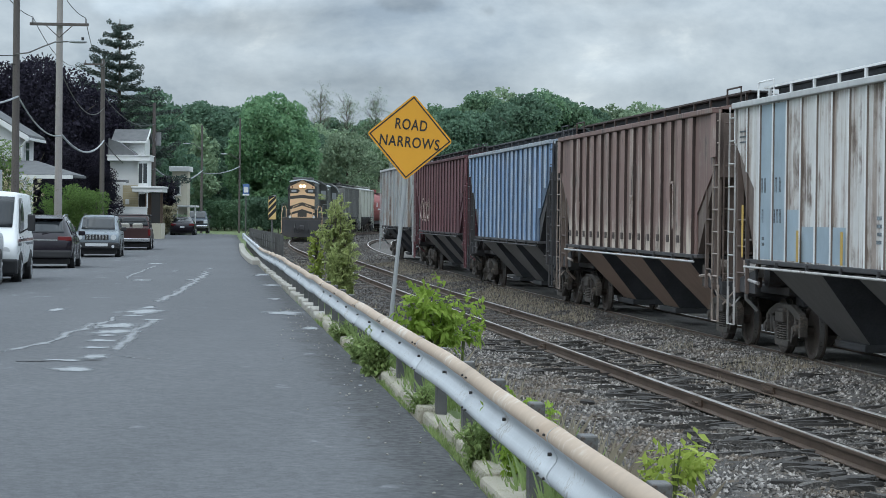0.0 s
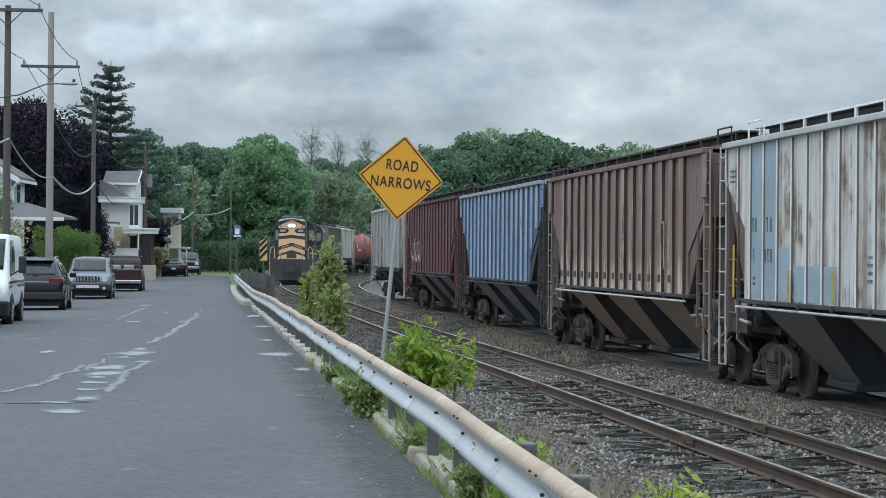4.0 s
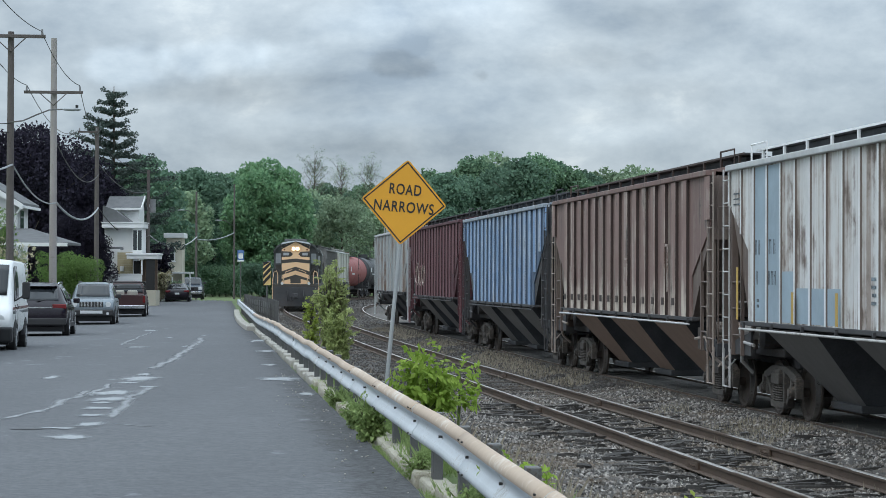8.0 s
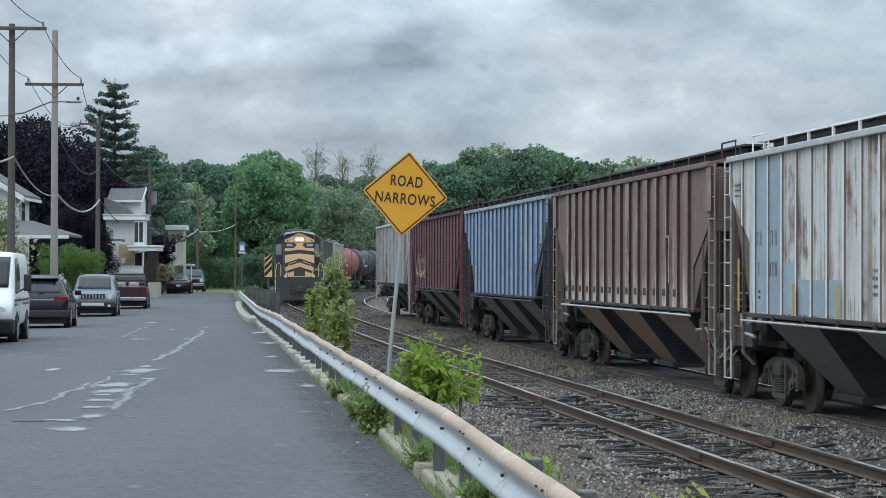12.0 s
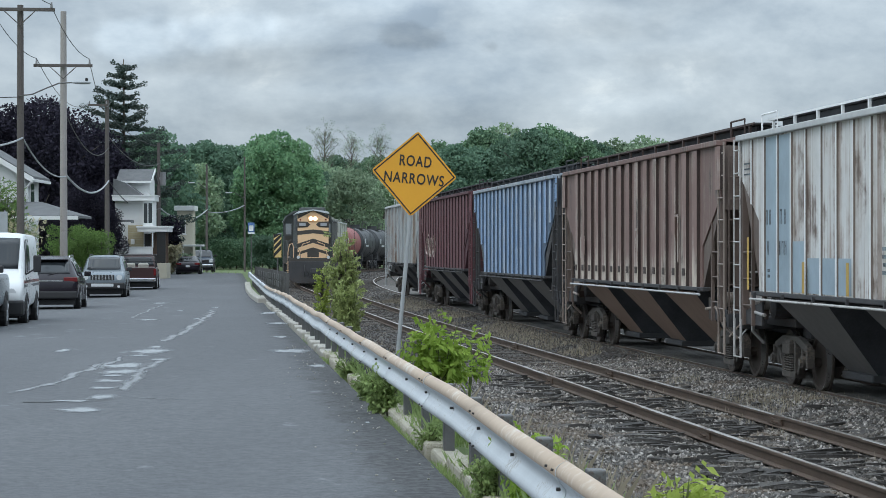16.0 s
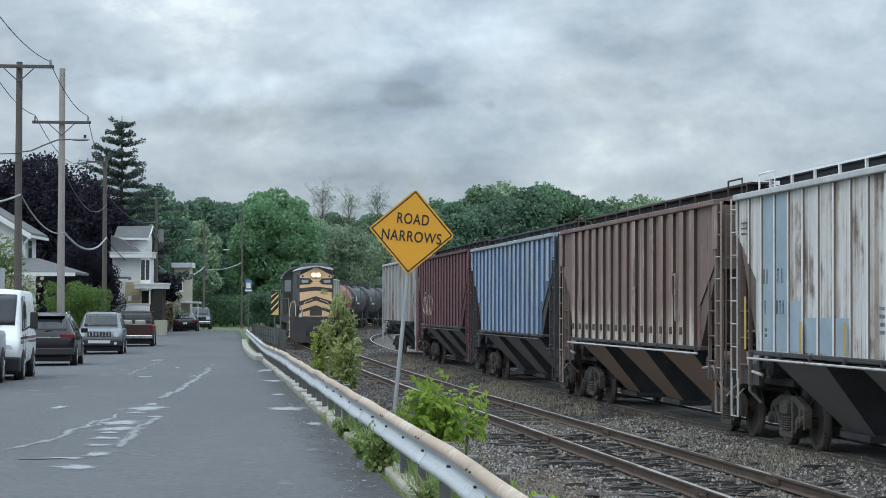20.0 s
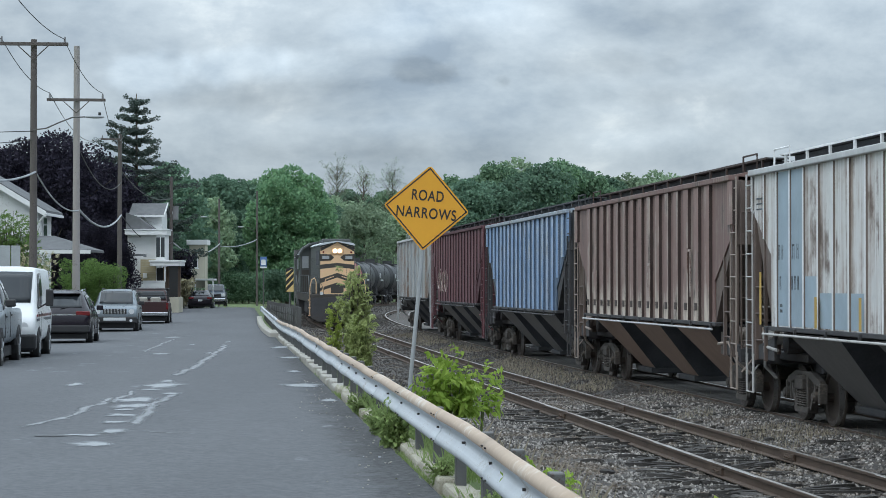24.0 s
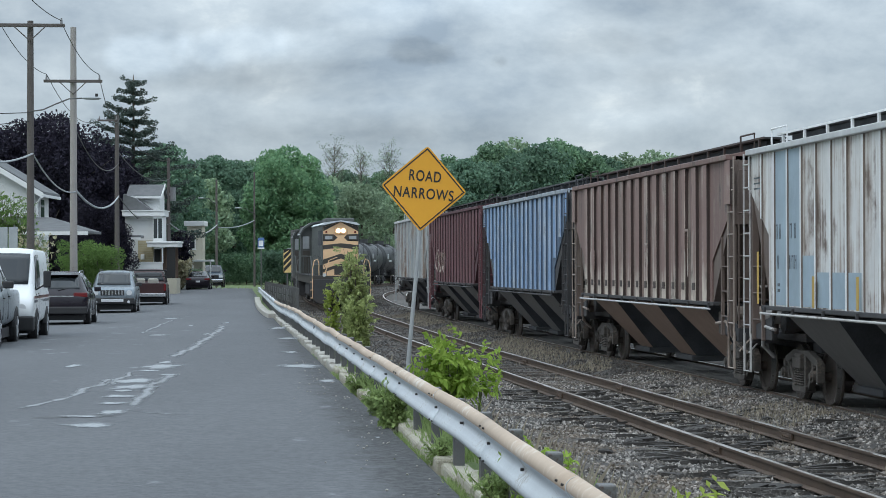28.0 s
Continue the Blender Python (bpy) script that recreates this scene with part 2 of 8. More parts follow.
def prism(bm, pts, axis, a, b, bevel=0.0):
    """A flat outline drawn out along an axis: x gives (y, z) points, y gives (x, z), z gives (x, y)."""
    def at(p, d):
        return {"x": (d, p[0], p[1]), "y": (p[0], d, p[1]), "z": (p[0], p[1], d)}[axis]
    lo = [bm.verts.new(at(p, a)) for p in pts]
    hi = [bm.verts.new(at(p, b)) for p in pts]
    fs = [bm.faces.new(lo), bm.faces.new(hi[::-1])]
    n = len(pts)
    for i in range(n):
        j = (i + 1) % n
        fs.append(bm.faces.new((lo[i], hi[i], hi[j], lo[j])))
    bmesh.ops.recalc_face_normals(bm, faces=fs)
    if bevel:
        bmesh.ops.bevel(bm, geom=list({e for f in fs for e in f.edges}), offset=bevel, segments=2, affect="EDGES", profile=0.5, clamp_overlap=True)
    return bm


def loft(bm, rings, closed=True, caps=True):
    vr = [[bm.verts.new(p) for p in ring] for ring in rings]
    n = len(vr[0])
    fs = []
    for a, b in zip(vr, vr[1:]):
        for i in range(n if closed else n - 1):
            j = (i + 1) % n
            fs.append(bm.faces.new((a[i], a[j], b[j], b[i])))
    if caps and closed:
        fs.append(bm.faces.new(vr[0][::-1]))
        fs.append(bm.faces.new(vr[-1]))
    bmesh.ops.recalc_face_normals(bm, faces=fs)
    return bm


def quad(bm, *pts):
    bm.faces.new([bm.verts.new(p) for p in pts])
    return bm


def lettering(text, size, depth=0.003):
    """A mesh of words in the built-in font, centred, in the x-z plane, facing -y."""
    cu = bpy.data.curves.new("lettering", "FONT")
    cu.body, cu.size, cu.extrude, cu.align_x, cu.align_y = text, size, depth, "CENTER", "CENTER"
    cu.space_character, cu.offset = 1.12, 0.0025
    ob = new("lettering", cu)
    bpy.context.view_layer.update()
    me = bpy.data.meshes.new_from_object(ob.evaluated_get(bpy.context.evaluated_depsgraph_get()))
    bpy.data.objects.remove(ob)
    me.transform(Matrix.Rotation(radians(90), 4, "X"))
    return me


def cloud_mesh(name, verts, faces, mat):
    me = bpy.data.meshes.new(name)
    me.from_pydata(verts, [], faces)
    me.materials.append(mat)
    return me


def smoothstep(a, b, x):
    t = min(1.0, max(0.0, (x - a) / (b - a)))
    return t * t * (3 - 2 * t)

M_ASPHALT, _nt, _b = material("worn_asphalt")
_v = coords(_nt, world_space=True)
_vs = coords(_nt, (1.0, 0.16, 1.0), True)
_big, _mid, _fine = noise_of(_nt, _vs, 0.55, 5.0), noise_of(_nt, _v, 1.6, 5.0, 0.6), noise_of(_nt, _v, 55.0, 3.0, 0.7)
_c = mixed(_nt, band(_nt, _big, 0.32, 0.68), (0.058, 0.063, 0.071), (0.096, 0.102, 0.111))
_c = mixed(_nt, 0.45, _c, mixed(_nt, band(_nt, _mid, 0.35, 0.7), (0.058, 0.063, 0.071), (0.115, 0.121, 0.130)))
# pale worn strips along the crown and the right-hand edge
_xyz = node(_nt, "ShaderNodeSeparateXYZ", {0: node(_nt, "ShaderNodeNewGeometry").outputs["Position"]})
_u = node(_nt, "ShaderNodeMath", {0: _xyz.outputs["Y"], 1: 0.094, 2: _xyz.outputs["X"]}, operation="MULTIPLY_ADD").outputs[0]


def _strip(centre, half, y0, y1):
    d = node(_nt, "ShaderNodeMath", {0: node(_nt, "ShaderNodeMath", {0: _u, 1: centre}, operation="SUBTRACT").outputs[0]}, operation="ABSOLUTE").outputs[0]
    w = node(_nt, "ShaderNodeMapRange", {"Value": d, "From Min": half * 0.3, "From Max": half, "To Min": 1.0, "To Max": 0.0}).outputs[0]
    a = node(_nt, "ShaderNodeMath", {0: w, 1: band(_nt, _xyz.outputs["Y"], y0, y0 + 4)}, operation="MULTIPLY").outputs[0]
    e = node(_nt, "ShaderNodeMapRange", {"Value": _xyz.outputs["Y"], "From Min": y1 - 6, "From Max": y1, "To Min": 1.0, "To Max": 0.0}).outputs[0]
    return node(_nt, "ShaderNodeMath", {0: a, 1: e}, operation="MULTIPLY").outputs[0]


_wear = noise_of(_nt, coords(_nt, (1.1, 0.75, 1.0), True), 1.5, 7.0, 0.62)
_edge = node(_nt, "ShaderNodeMath", {0: _strip(-3.5, 2.4, 40, 100), 1: 0.35}, operation="MULTIPLY").outputs[0]
_worn = node(_nt, "ShaderNodeMath", {0: _wear, 1: node(_nt, "ShaderNodeMath", {0: _edge, 1: 0.15}, operation="MULTIPLY").outputs[0]}, operation="ADD").outputs[0]
_c = mixed(_nt, band(_nt, _worn, 0.655, 0.72), _c, (0.36, 0.39, 0.415))
_grain = noise_of(_nt, _v, 13.0, 4.0, 0.7)
_c = mixed(_nt, 0.40, _c, mixed(_nt, band(_nt, _fine, 0.35, 0.65), (0.042, 0.045, 0.05), (0.21, 0.215, 0.225)))
_c = mixed(_nt, 0.35, _c, mixed(_nt, band(_nt, _grain, 0.38, 0.64), (0.048, 0.051, 0.057), (0.17, 0.176, 0.187)))
# dark crumbling edge strip, and darker mended lanes
_rag = node(_nt, "ShaderNodeMath", {0: _mid, 1: 1.1, 2: _u}, operation="MULTIPLY_ADD").outputs[0]
_c = mixed(_nt, node(_nt, "ShaderNodeMath", {0: band(_nt, _rag, 1.55, 1.90), 1: 0.85}, operation="MULTIPLY").outputs[0], _c, mixed(_nt, band(_nt, _grain, 0.42, 0.62), (0.024, 0.025, 0.027), (0.088, 0.088, 0.09)))
_wide = noise_of(_nt, coords(_nt, (0.5, 0.09, 1.0), True), 0.7, 3.0, 0.5)
_c = mixed(_nt, band(_nt, _wide, 0.38, 0.66), _c, mixed(_nt, 0.30, _c, (0.045, 0.048, 0.054)))
_nt.links.new(_c, _b.inputs["Base Color"])
_b.inputs["Roughness"].default_value = 0.82
bumped(_nt, _b, _fine, 0.35, 0.01)



def worn_skin(name, color, dark):
    """A pale worn skin on asphalt that thins out raggedly where the mesh's own wear value falls."""
    m, nt, b = material(name)
    v = coords(nt, world_space=True)
    wear = node(nt, "ShaderNodeAttribute")
    wear.attribute_name = "wear"
    mid, fine = noise_of(nt, v, 5.0, 5.0, 0.65), noise_of(nt, v, 45.0, 3.0, 0.7)
    nt.links.new(mixed(nt, band(nt, fine, 0.35, 0.7), dark, color), b.inputs["Base Color"])
    b.inputs["Roughness"].default_value = 0.75
    ragged = node(nt, "ShaderNodeMath", {0: mid, 1: 1.3, 2: wear.outputs["Fac"]}, operation="MULTIPLY_ADD").outputs[0]
    ragged = node(nt, "ShaderNodeMath", {0: fine, 1: 0.5, 2: ragged}, operation="MULTIPLY_ADD").outputs[0]
    mx = node(nt, "ShaderNodeMixShader", {0: band(nt, ragged, 1.03, 1.75), 1: node(nt, "ShaderNodeBsdfTransparent").outputs[0], 2: b.outputs[0]})
    nt.links.new(mx.outputs[0], nt.nodes["Material Output"].inputs[0])
    return m


M_PATCH = worn_skin("pale_worn_patch", (0.42, 0.445, 0.465), (0.19, 0.20, 0.21))
M_SEAM = worn_skin("pale_worn_seam", (0.31, 0.325, 0.34), (0.15, 0.157, 0.165))
M_SIGNPOST = plain("dull_post_steel", (0.36, 0.375, 0.385), 0.6, 0.2, vary=0.15, scale=3)
M_TAR = plain("tar_seam", (0.07, 0.073, 0.078), 0.6, scale=5, bump=0.2)
M_CONCRETE = plain("old_concrete", (0.42, 0.40, 0.36), 0.9, vary=0.25, scale=4, bump=0.4, dirt=(0.16, 0.17, 0.11), dirt_at=0.56)
M_KERB = plain("mossy_broken_concrete", (0.43, 0.40, 0.325), 0.9, vary=0.3, scale=7, bump=0.7, dirt=(0.13, 0.145, 0.06), dirt_at=0.55, world_space=True)
M_SIDEWALK = plain("sidewalk_concrete", (0.36, 0.35, 0.33), 0.9, vary=0.2, scale=2, bump=0.3)
M_GALV = plain("galvanised_steel", (0.60, 0.635, 0.665), 0.45, 0.3, vary=0.16, scale=4.0, bump=0.06, dirt=(0.36, 0.34, 0.31), dirt_at=0.585, world_space=True)
M_GALV_RUST = plain("galvanised_steel_with_rusty_dust", (0.46, 0.36, 0.275), 0.7, 0.05, vary=0.22, scale=1.2, bump=0.015, dirt=(0.60, 0.56, 0.50), dirt_at=0.585, world_space=True)
M_STEELPOST = plain("weathered_post_steel", (0.135, 0.135, 0.135), 0.6, 0.4, vary=0.25, scale=4, bump=0.15, dirt=(0.09, 0.065, 0.05), dirt_at=0.58)
M_SLOT = plain("dark_slot", (0.03, 0.028, 0.027), 0.7, scale=8)
M_SIGN = plain("warning_yellow_sheet", (0.76, 0.36, 0.028), 0.45, vary=0.05, scale=1.5, bump=0.02)
M_BLACK = plain("black_sign_paint", (0.02, 0.02, 0.02), 0.5, vary=0.2, scale=5)
M_WHITE = plain("white_paint", (0.74, 0.75, 0.76), 0.45, vary=0.06, scale=2, bump=0.03)
M_WOODPOLE = plain("weathered_pole_wood", (0.115, 0.10, 0.095), 0.85, vary=0.3, scale=3, bump=0.4, dirt=(0.06, 0.052, 0.048), dirt_at=0.56)
M_POLE_PALE = plain("pale_pole_wood", (0.33, 0.305, 0.295), 0.85, vary=0.22, scale=3, bump=0.4, dirt=(0.2, 0.17, 0.15), dirt_at=0.58)
M_CABLE = plain("black_cable", (0.03, 0.03, 0.032), 0.6)
M_CABLE_GREY = plain("grey_cable_sheath", (0.33, 0.35, 0.37), 0.6)
M_INSUL = plain("grey_porcelain", (0.2, 0.2, 0.21), 0.3)
M_RAIL = plain("rail_steel_side", (0.10, 0.070, 0.052), 0.7, 0.3, vary=0.3, scale=5, bump=0.2)
M_RAILTOP = plain("rail_head_steel", (0.60, 0.57, 0.54), 0.34, 0.85, vary=0.25, scale=3, bump=0.05, dirt=(0.15, 0.10, 0.075), dirt_at=0.52)
M_TIE = plain("old_sleeper_wood", (0.095, 0.083, 0.074), 0.9, vary=0.45, scale=4, bump=0.5, dirt=(0.20, 0.18, 0.16), dirt_at=0.56, world_space=True)
M_UNDER_BALLAST = plain("under_wagon_ballast", (0.10, 0.092, 0.083), 0.9, vary=0.4, scale=6, bump=0.8, world_space=True)
M_BALLAST = plain("ballast_ground", (0.072, 0.067, 0.063), 0.95, vary=0.35, scale=6, bump=0.8, dirt=(0.13, 0.10, 0.075), dirt_at=0.55, world_space=True)
M_GRASSGROUND = plain("rough_grass_ground", (0.115, 0.165, 0.06), 0.95, vary=0.35, scale=2.5, bump=0.6, dirt=(0.16, 0.13, 0.09), dirt_at=0.57, world_space=True)


def stone_material():
    m, nt, b = material("ballast_stone")
    geo = node(nt, "ShaderNodeNewGeometry")
    r = geo.outputs["Random Per Island"]
    r = node(nt, "ShaderNodeMath", {0: r, 1: 2.1}, operation="POWER").outputs[0]
    c = mixed(nt, r, (0.060, 0.057, 0.054), (0.48, 0.45, 0.42))
    c = mixed(nt, band(nt, noise_of(nt, coords(nt), 0.9), 0.45, 0.65), c, mixed(nt, 0.55, c, (0.17, 0.125, 0.085)))
    nt.links.new(c, b.inputs["Base Color"])
    b.inputs["Roughness"].default_value = 0.9
    bumped(nt, b, noise_of(nt, coords(nt), 30.0), 0.4, 0.01)
    return m


M_STONE = stone_material()
M_STRAW = leafy("dry_straw", (0.20, 0.17, 0.125), (0.42, 0.37, 0.285), 0.2)
# the next four greens lean blue: aerial haze put into the leaf colour
M_LEAF = leafy("hazy_broad_leaf_green", (0.104, 0.196, 0.130), (0.240, 0.372, 0.222))
M_LEAF_MAPLE = leafy("hazy_maple_leaf_green", (0.086, 0.184, 0.108), (0.218, 0.358, 0.195), 0.4)
M_LEAF_DEEP = leafy("hazy_deep_leaf_green", (0.074, 0.142, 0.104), (0.165, 0.262, 0.178))
M_LEAF_PALE = leafy("hazy_spring_leaf_green", (0.165, 0.250, 0.165), (0.325, 0.420, 0.275))
M_LEAF_PURPLE = leafy("copper_beech_leaf", (0.014, 0.014, 0.024), (0.040, 0.035, 0.052), 0.15, 0.08)
M_LEAF_HEDGE = leafy("clipped_hedge_green", (0.085, 0.150, 0.045), (0.185, 0.285, 0.090), 0.4)
M_NEEDLE = leafy("dark_needles", (0.060, 0.088, 0.080), (0.115, 0.150, 0.130), 0.2, 0.15)
M_LEAF_BRIGHT = leafy("bright_weed_green", (0.20, 0.33, 0.045), (0.42, 0.56, 0.12), 0.45)
M_LEAF_SAPLING = leafy("pale_sapling_leaf", (0.25, 0.315, 0.115), (0.52, 0.575, 0.26), 0.45)
M_MARKER = plain("faded_marker_sheet", (0.70, 0.50, 0.20), 0.5, vary=0.1)
M_STEM = plain("green_stem", (0.12, 0.15, 0.05), 0.7)
M_LEAF_SHOOT = leafy("yellow_green_shoots", (0.22, 0.30, 0.05), (0.45, 0.52, 0.14), 0.4)
M_LEAF_WEED = leafy("weed_green", (0.155, 0.225, 0.085), (0.33, 0.42, 0.17), 0.4)
M_BLOSSOM = leafy("cream_blossom", (0.42, 0.38, 0.22), (0.62, 0.58, 0.42), 0.3)
M_BARK = plain("bark", (0.095, 0.08, 0.065), 0.95, vary=0.35, scale=4, bump=0.6)
# black steel; on chute end slopes it stands in for shade
M_BLACK_AND_SHADE = plain("black_steel_and_chute_shade", (0.080, 0.083, 0.092), 0.9, vary=0.4, scale=3, bump=0.1, spec=0.2)
M_DARKSTEEL = plain("grimy_black_steel", (0.058, 0.058, 0.062), 0.7, 0.1, vary=0.4, scale=3, bump=0.2, dirt=(0.06, 0.045, 0.035), dirt_at=0.57)
M_WHEEL = plain("wheel_steel", (0.075, 0.06, 0.05), 0.55, 0.3, vary=0.3, scale=4, bump=0.1)
M_TREAD = plain("polished_tread", (0.45, 0.44, 0.43), 0.3, 0.9, vary=0.1)
M_BOGIE = plain("rusty_bogie_steel", (0.088, 0.078, 0.070), 0.85, 0.05, vary=0.4, scale=3, bump=0.25, dirt=(0.19, 0.155, 0.125), dirt_at=0.56)
M_TYRE = plain("tyre_rubber", (0.022, 0.022, 0.023), 0.8, vary=0.2, scale=6)
M_RIM = plain("alloy_rim", (0.45, 0.46, 0.47), 0.35, 0.8, vary=0.1)
M_CHROME = plain("chrome", (0.7, 0.7, 0.71), 0.15, 1.0, vary=0.05)
M_GLASS = glass("car_glass", (0.022, 0.026, 0.030))
M_WINDOW = glass("window_glass", (0.035, 0.04, 0.045))
M_PLASTIC = plain("black_plastic", (0.02, 0.02, 0.022), 0.55, vary=0.15)
M_PLATE = plain("pale_plate", (0.6, 0.62, 0.64), 0.5, vary=0.05)
M_TAIL = plain("red_lens", (0.15, 0.010, 0.012), 0.2, vary=0.1)
M_LENS = plain("clear_lens", (0.6, 0.62, 0.64), 0.12, vary=0.05)
M_CARBLACK = plain("black_car_paint", (0.012, 0.008, 0.014), 0.16, vary=0.1, scale=1, bump=0.0)
M_CARSILVER = plain("silver_blue_car_paint", (0.22, 0.255, 0.285), 0.3, 0.35, vary=0.05, scale=1, bump=0.0)
M_CARWHITE = plain("white_car_paint", (0.72, 0.74, 0.75), 0.3, vary=0.04, scale=1, bump=0.0)
M_CARRED = plain("dark_red_car_paint", (0.042, 0.016, 0.016), 0.35, vary=0.15, scale=1, bump=0.0)
M_CARBLUE = plain("dark_blue_car_paint", (0.035, 0.05, 0.07), 0.3, vary=0.1, scale=1, bump=0.0)
M_SIDING = plain("white_siding", (0.68, 0.69, 0.69), 0.7, vary=0.06, scale=1.2, bump=0.05, dirt=(0.5, 0.5, 0.48), dirt_at=0.6)
M_SIDING_CREAM = plain("cream_siding", (0.50, 0.465, 0.375), 0.75, vary=0.08, scale=1.2, bump=0.05)
M_SHINGLE = plain("grey_shingles", (0.13, 0.135, 0.14), 0.9, vary=0.25, scale=5, bump=0.4)
M_TRIM = plain("white_trim", (0.72, 0.73, 0.73), 0.55, vary=0.05, scale=2)
M_BRICKYELLOW = plain("yellow_brick_face", (0.42, 0.365, 0.24), 0.9, vary=0.25, scale=4, bump=0.3)
M_BRICKBROWN = plain("brown_wall", (0.16, 0.11, 0.085), 0.85, vary=0.2, scale=3)

# ---- lines of the plan ----


def guard_x(y):
    return min(1.86 - 0.1 * y, 1.60 - 0.0843 * y) if y < 50.2 else 1.559 - 0.094 * y


def road_z(y):
    return -0.2 * smoothstep(50, 80, y) * (1 - 0.6 * smoothstep(110, 170, y))


def rail_z(y):
    """Top of rail."""
    return -0.53 + 0.38 * smoothstep(60, 155, y)


def near_track(y):
    return 7.5 - 0.113 * y + max(0.0, y - 118) ** 2 / 1000


def far_track(y):
    return 11.0 - 0.108 * y + max(0.0, y - 108) ** 2 / 800


def left_edge(y):
    return -7.3 - 0.094 * min(y, 90) - 0.065 * max(0.0, y - 90)


def ground_z(x, y):
    if y > 400 or y < -40:
        return -0.3
    yy = min(y, 200)
    d = x - guard_x(yy)
    bed = rail_z(yy) - 0.21
    r = road_z(yy) - 0.02
    z = r + (bed - r) * smoothstep(0.35, 2.4, d)
    # dirt has filled the space between the tracks up to the far rails
    a, b = near_track(yy), far_track(yy)
    return z + 0.13 * smoothstep(a + 0.95, b - 1.3, x) * (1 - smoothstep(b + 1.5, b + 3, x)) * (1 - smoothstep(115, 150, yy))


def strip(name, rows, mat, parent=None):
    """A sheet through rows of points."""
    bm = bmesh.new()
    vs = [[bm.verts.new(p) for p in row] for row in rows]
    for a, b in zip(vs, vs[1:]):
        for i in range(len(a) - 1):
            bm.faces.new((a[i], a[i + 1], b[i + 1], b[i]))
    return part(name, bm, mat, parent, smooth=True)


def steps(a, b, d):
    n = max(1, round((b - a) / d))
    return [a + (b - a) * i / n for i in range(n + 1)]


# ground: one sheet to the horizon
_xs = [-2500, -900, -300, -120, -60] + steps(-40, 40, 0.8) + [60, 120, 300, 900, 2500]
_ys = [-400, -60] + steps(-30, 120, 1.5) + steps(124, 210, 4) + [240, 300, 420, 900, 2000, 3500]
tagged(strip("ground", [[(x, y, ground_z(x, y) - 0.03) for x in _xs] for y in _ys], M_GRASSGROUND),
       "rough grassy ground with bare earth beside road and railway", "ground", kind="structure")

# road: runs straight on, then bends off to the left
_rows = []
for y in steps(-30, 170, 2.0):
    a, b = left_edge(y), guard_x(y) - 0.05
    _rows.append([(a + (b - a) * i / 6, y, road_z(y) + 0.012 + 0.05 * math.sin(math.pi * i / 6)) for i in range(7)])
_xr, _xl = guard_x(170) - 0.05, left_edge(170)
for k in range(1, 17):
    ang = radians(5.5 * k)
    row = []
    for i in range(7):
        r = 30 + (_xr - _xl) * i / 6
        row.append((_xl - 30 + r * math.cos(ang), 170 + r * math.sin(ang), road_z(170) + 0.012 + 0.05 * math.sin(math.pi * i / 6)))
    _rows.append(row)
road = tagged(strip("road", _rows, M_ASPHALT), "worn grey asphalt road with cracks and pale patches", "road", kind="structure")


def road_top(x, y):
    a, b = left_edge(y), guard_x(y) - 0.05
    t = min(1.0, max(0.0, (x - a) / (b - a)))
    return road_z(y) + 0.012 + 0.05 * math.sin(math.pi * t)


def seam(name, pts, width, mat, seed):
    bm = bmesh.new()
    prev = None
    dense = []
    for (x0, y0), (x1, y1) in zip(pts, pts[1:]):
        n = max(2, int(math.hypot(x1 - x0, y1 - y0) / 0.35))
        dense += [(x0 + (x1 - x0) * k / n, y0 + (y1 - y0) * k / n) for k in range(n)]
    for x, y in dense:
        x += 0.12 * noise.noise(Vector((x, y * 0.9, seed)))
        w = width * (0.8 + 0.9 * noise.noise(Vector((0.0, y * 1.7, seed + 5.0))))
        cur = [bm.verts.new((x + s * w, y, road_top(x + s * w, y) + 0.004)) for s in (-2.2, 0, 2.2)]
        if prev:
            for s in (0, 1):
                bm.faces.new((prev[s], prev[s + 1], cur[s + 1], cur[s]))
        prev = cur
    ends = len(dense)
    ob = part(name, bm, mat, road)
    wear = ob.data.attributes.new("wear", "FLOAT", "POINT")
    wear.data.foreach_set("value", [(0.0, 1.0, 0.0)[k % 3] * min(1.0, k // 3 / 2, (ends - 1 - k // 3) / 2) for k in range(3 * ends)])


seam("pale_seam", ((-6.76, 68.40), (-6.17, 62.03), (-5.60, 53.93), (-5.24, 47.88), (-5.05, 42.74), (-4.93, 40.57)), 0.085, M_SEAM, 1)
seam("pale_seam", ((-5.02, 25.99), (-4.86, 27.18), (-4.79, 28.61), (-4.88, 30.05), (-4.84, 31.31), (-5.02, 33.97)), 0.060, M_SEAM, 2)
seam("pale_seam", ((-4.12, 34.71), (-4.12, 31.34), (-3.78, 27.85), (-3.67, 26.04)), 0.070, M_SEAM, 3)
seam("pale_seam", ((-4.93, 35.71), (-4.78, 32.77), (-4.61, 30.68)), 0.050, M_SEAM, 4)
seam("pale_seam", ((-3.65, 25.93), (-3.28, 25.50), (-2.84, 25.19), (-2.55, 25.15)), 0.060, M_SEAM, 5)
seam("pale_seam", ((-9.37, 76.98), (-8.74, 69.38), (-8.06, 61.20), (-7.55, 55.52)), 0.050, M_SEAM, 6)
seam("crack", ((-4.42, 24.57), (-4.21, 24.93), (-3.95, 24.89), (-3.76, 25.05)), 0.100, M_TAR, 11)
seam("crack", ((-4.16, 25.09), (-3.96, 24.94), (-3.80, 25.05)), 0.060, M_TAR, 13)
seam("crack", ((-1.35, 26.9), (-1.1, 26.9), (-0.8, 26.95)), 0.05, M_TAR, 7)


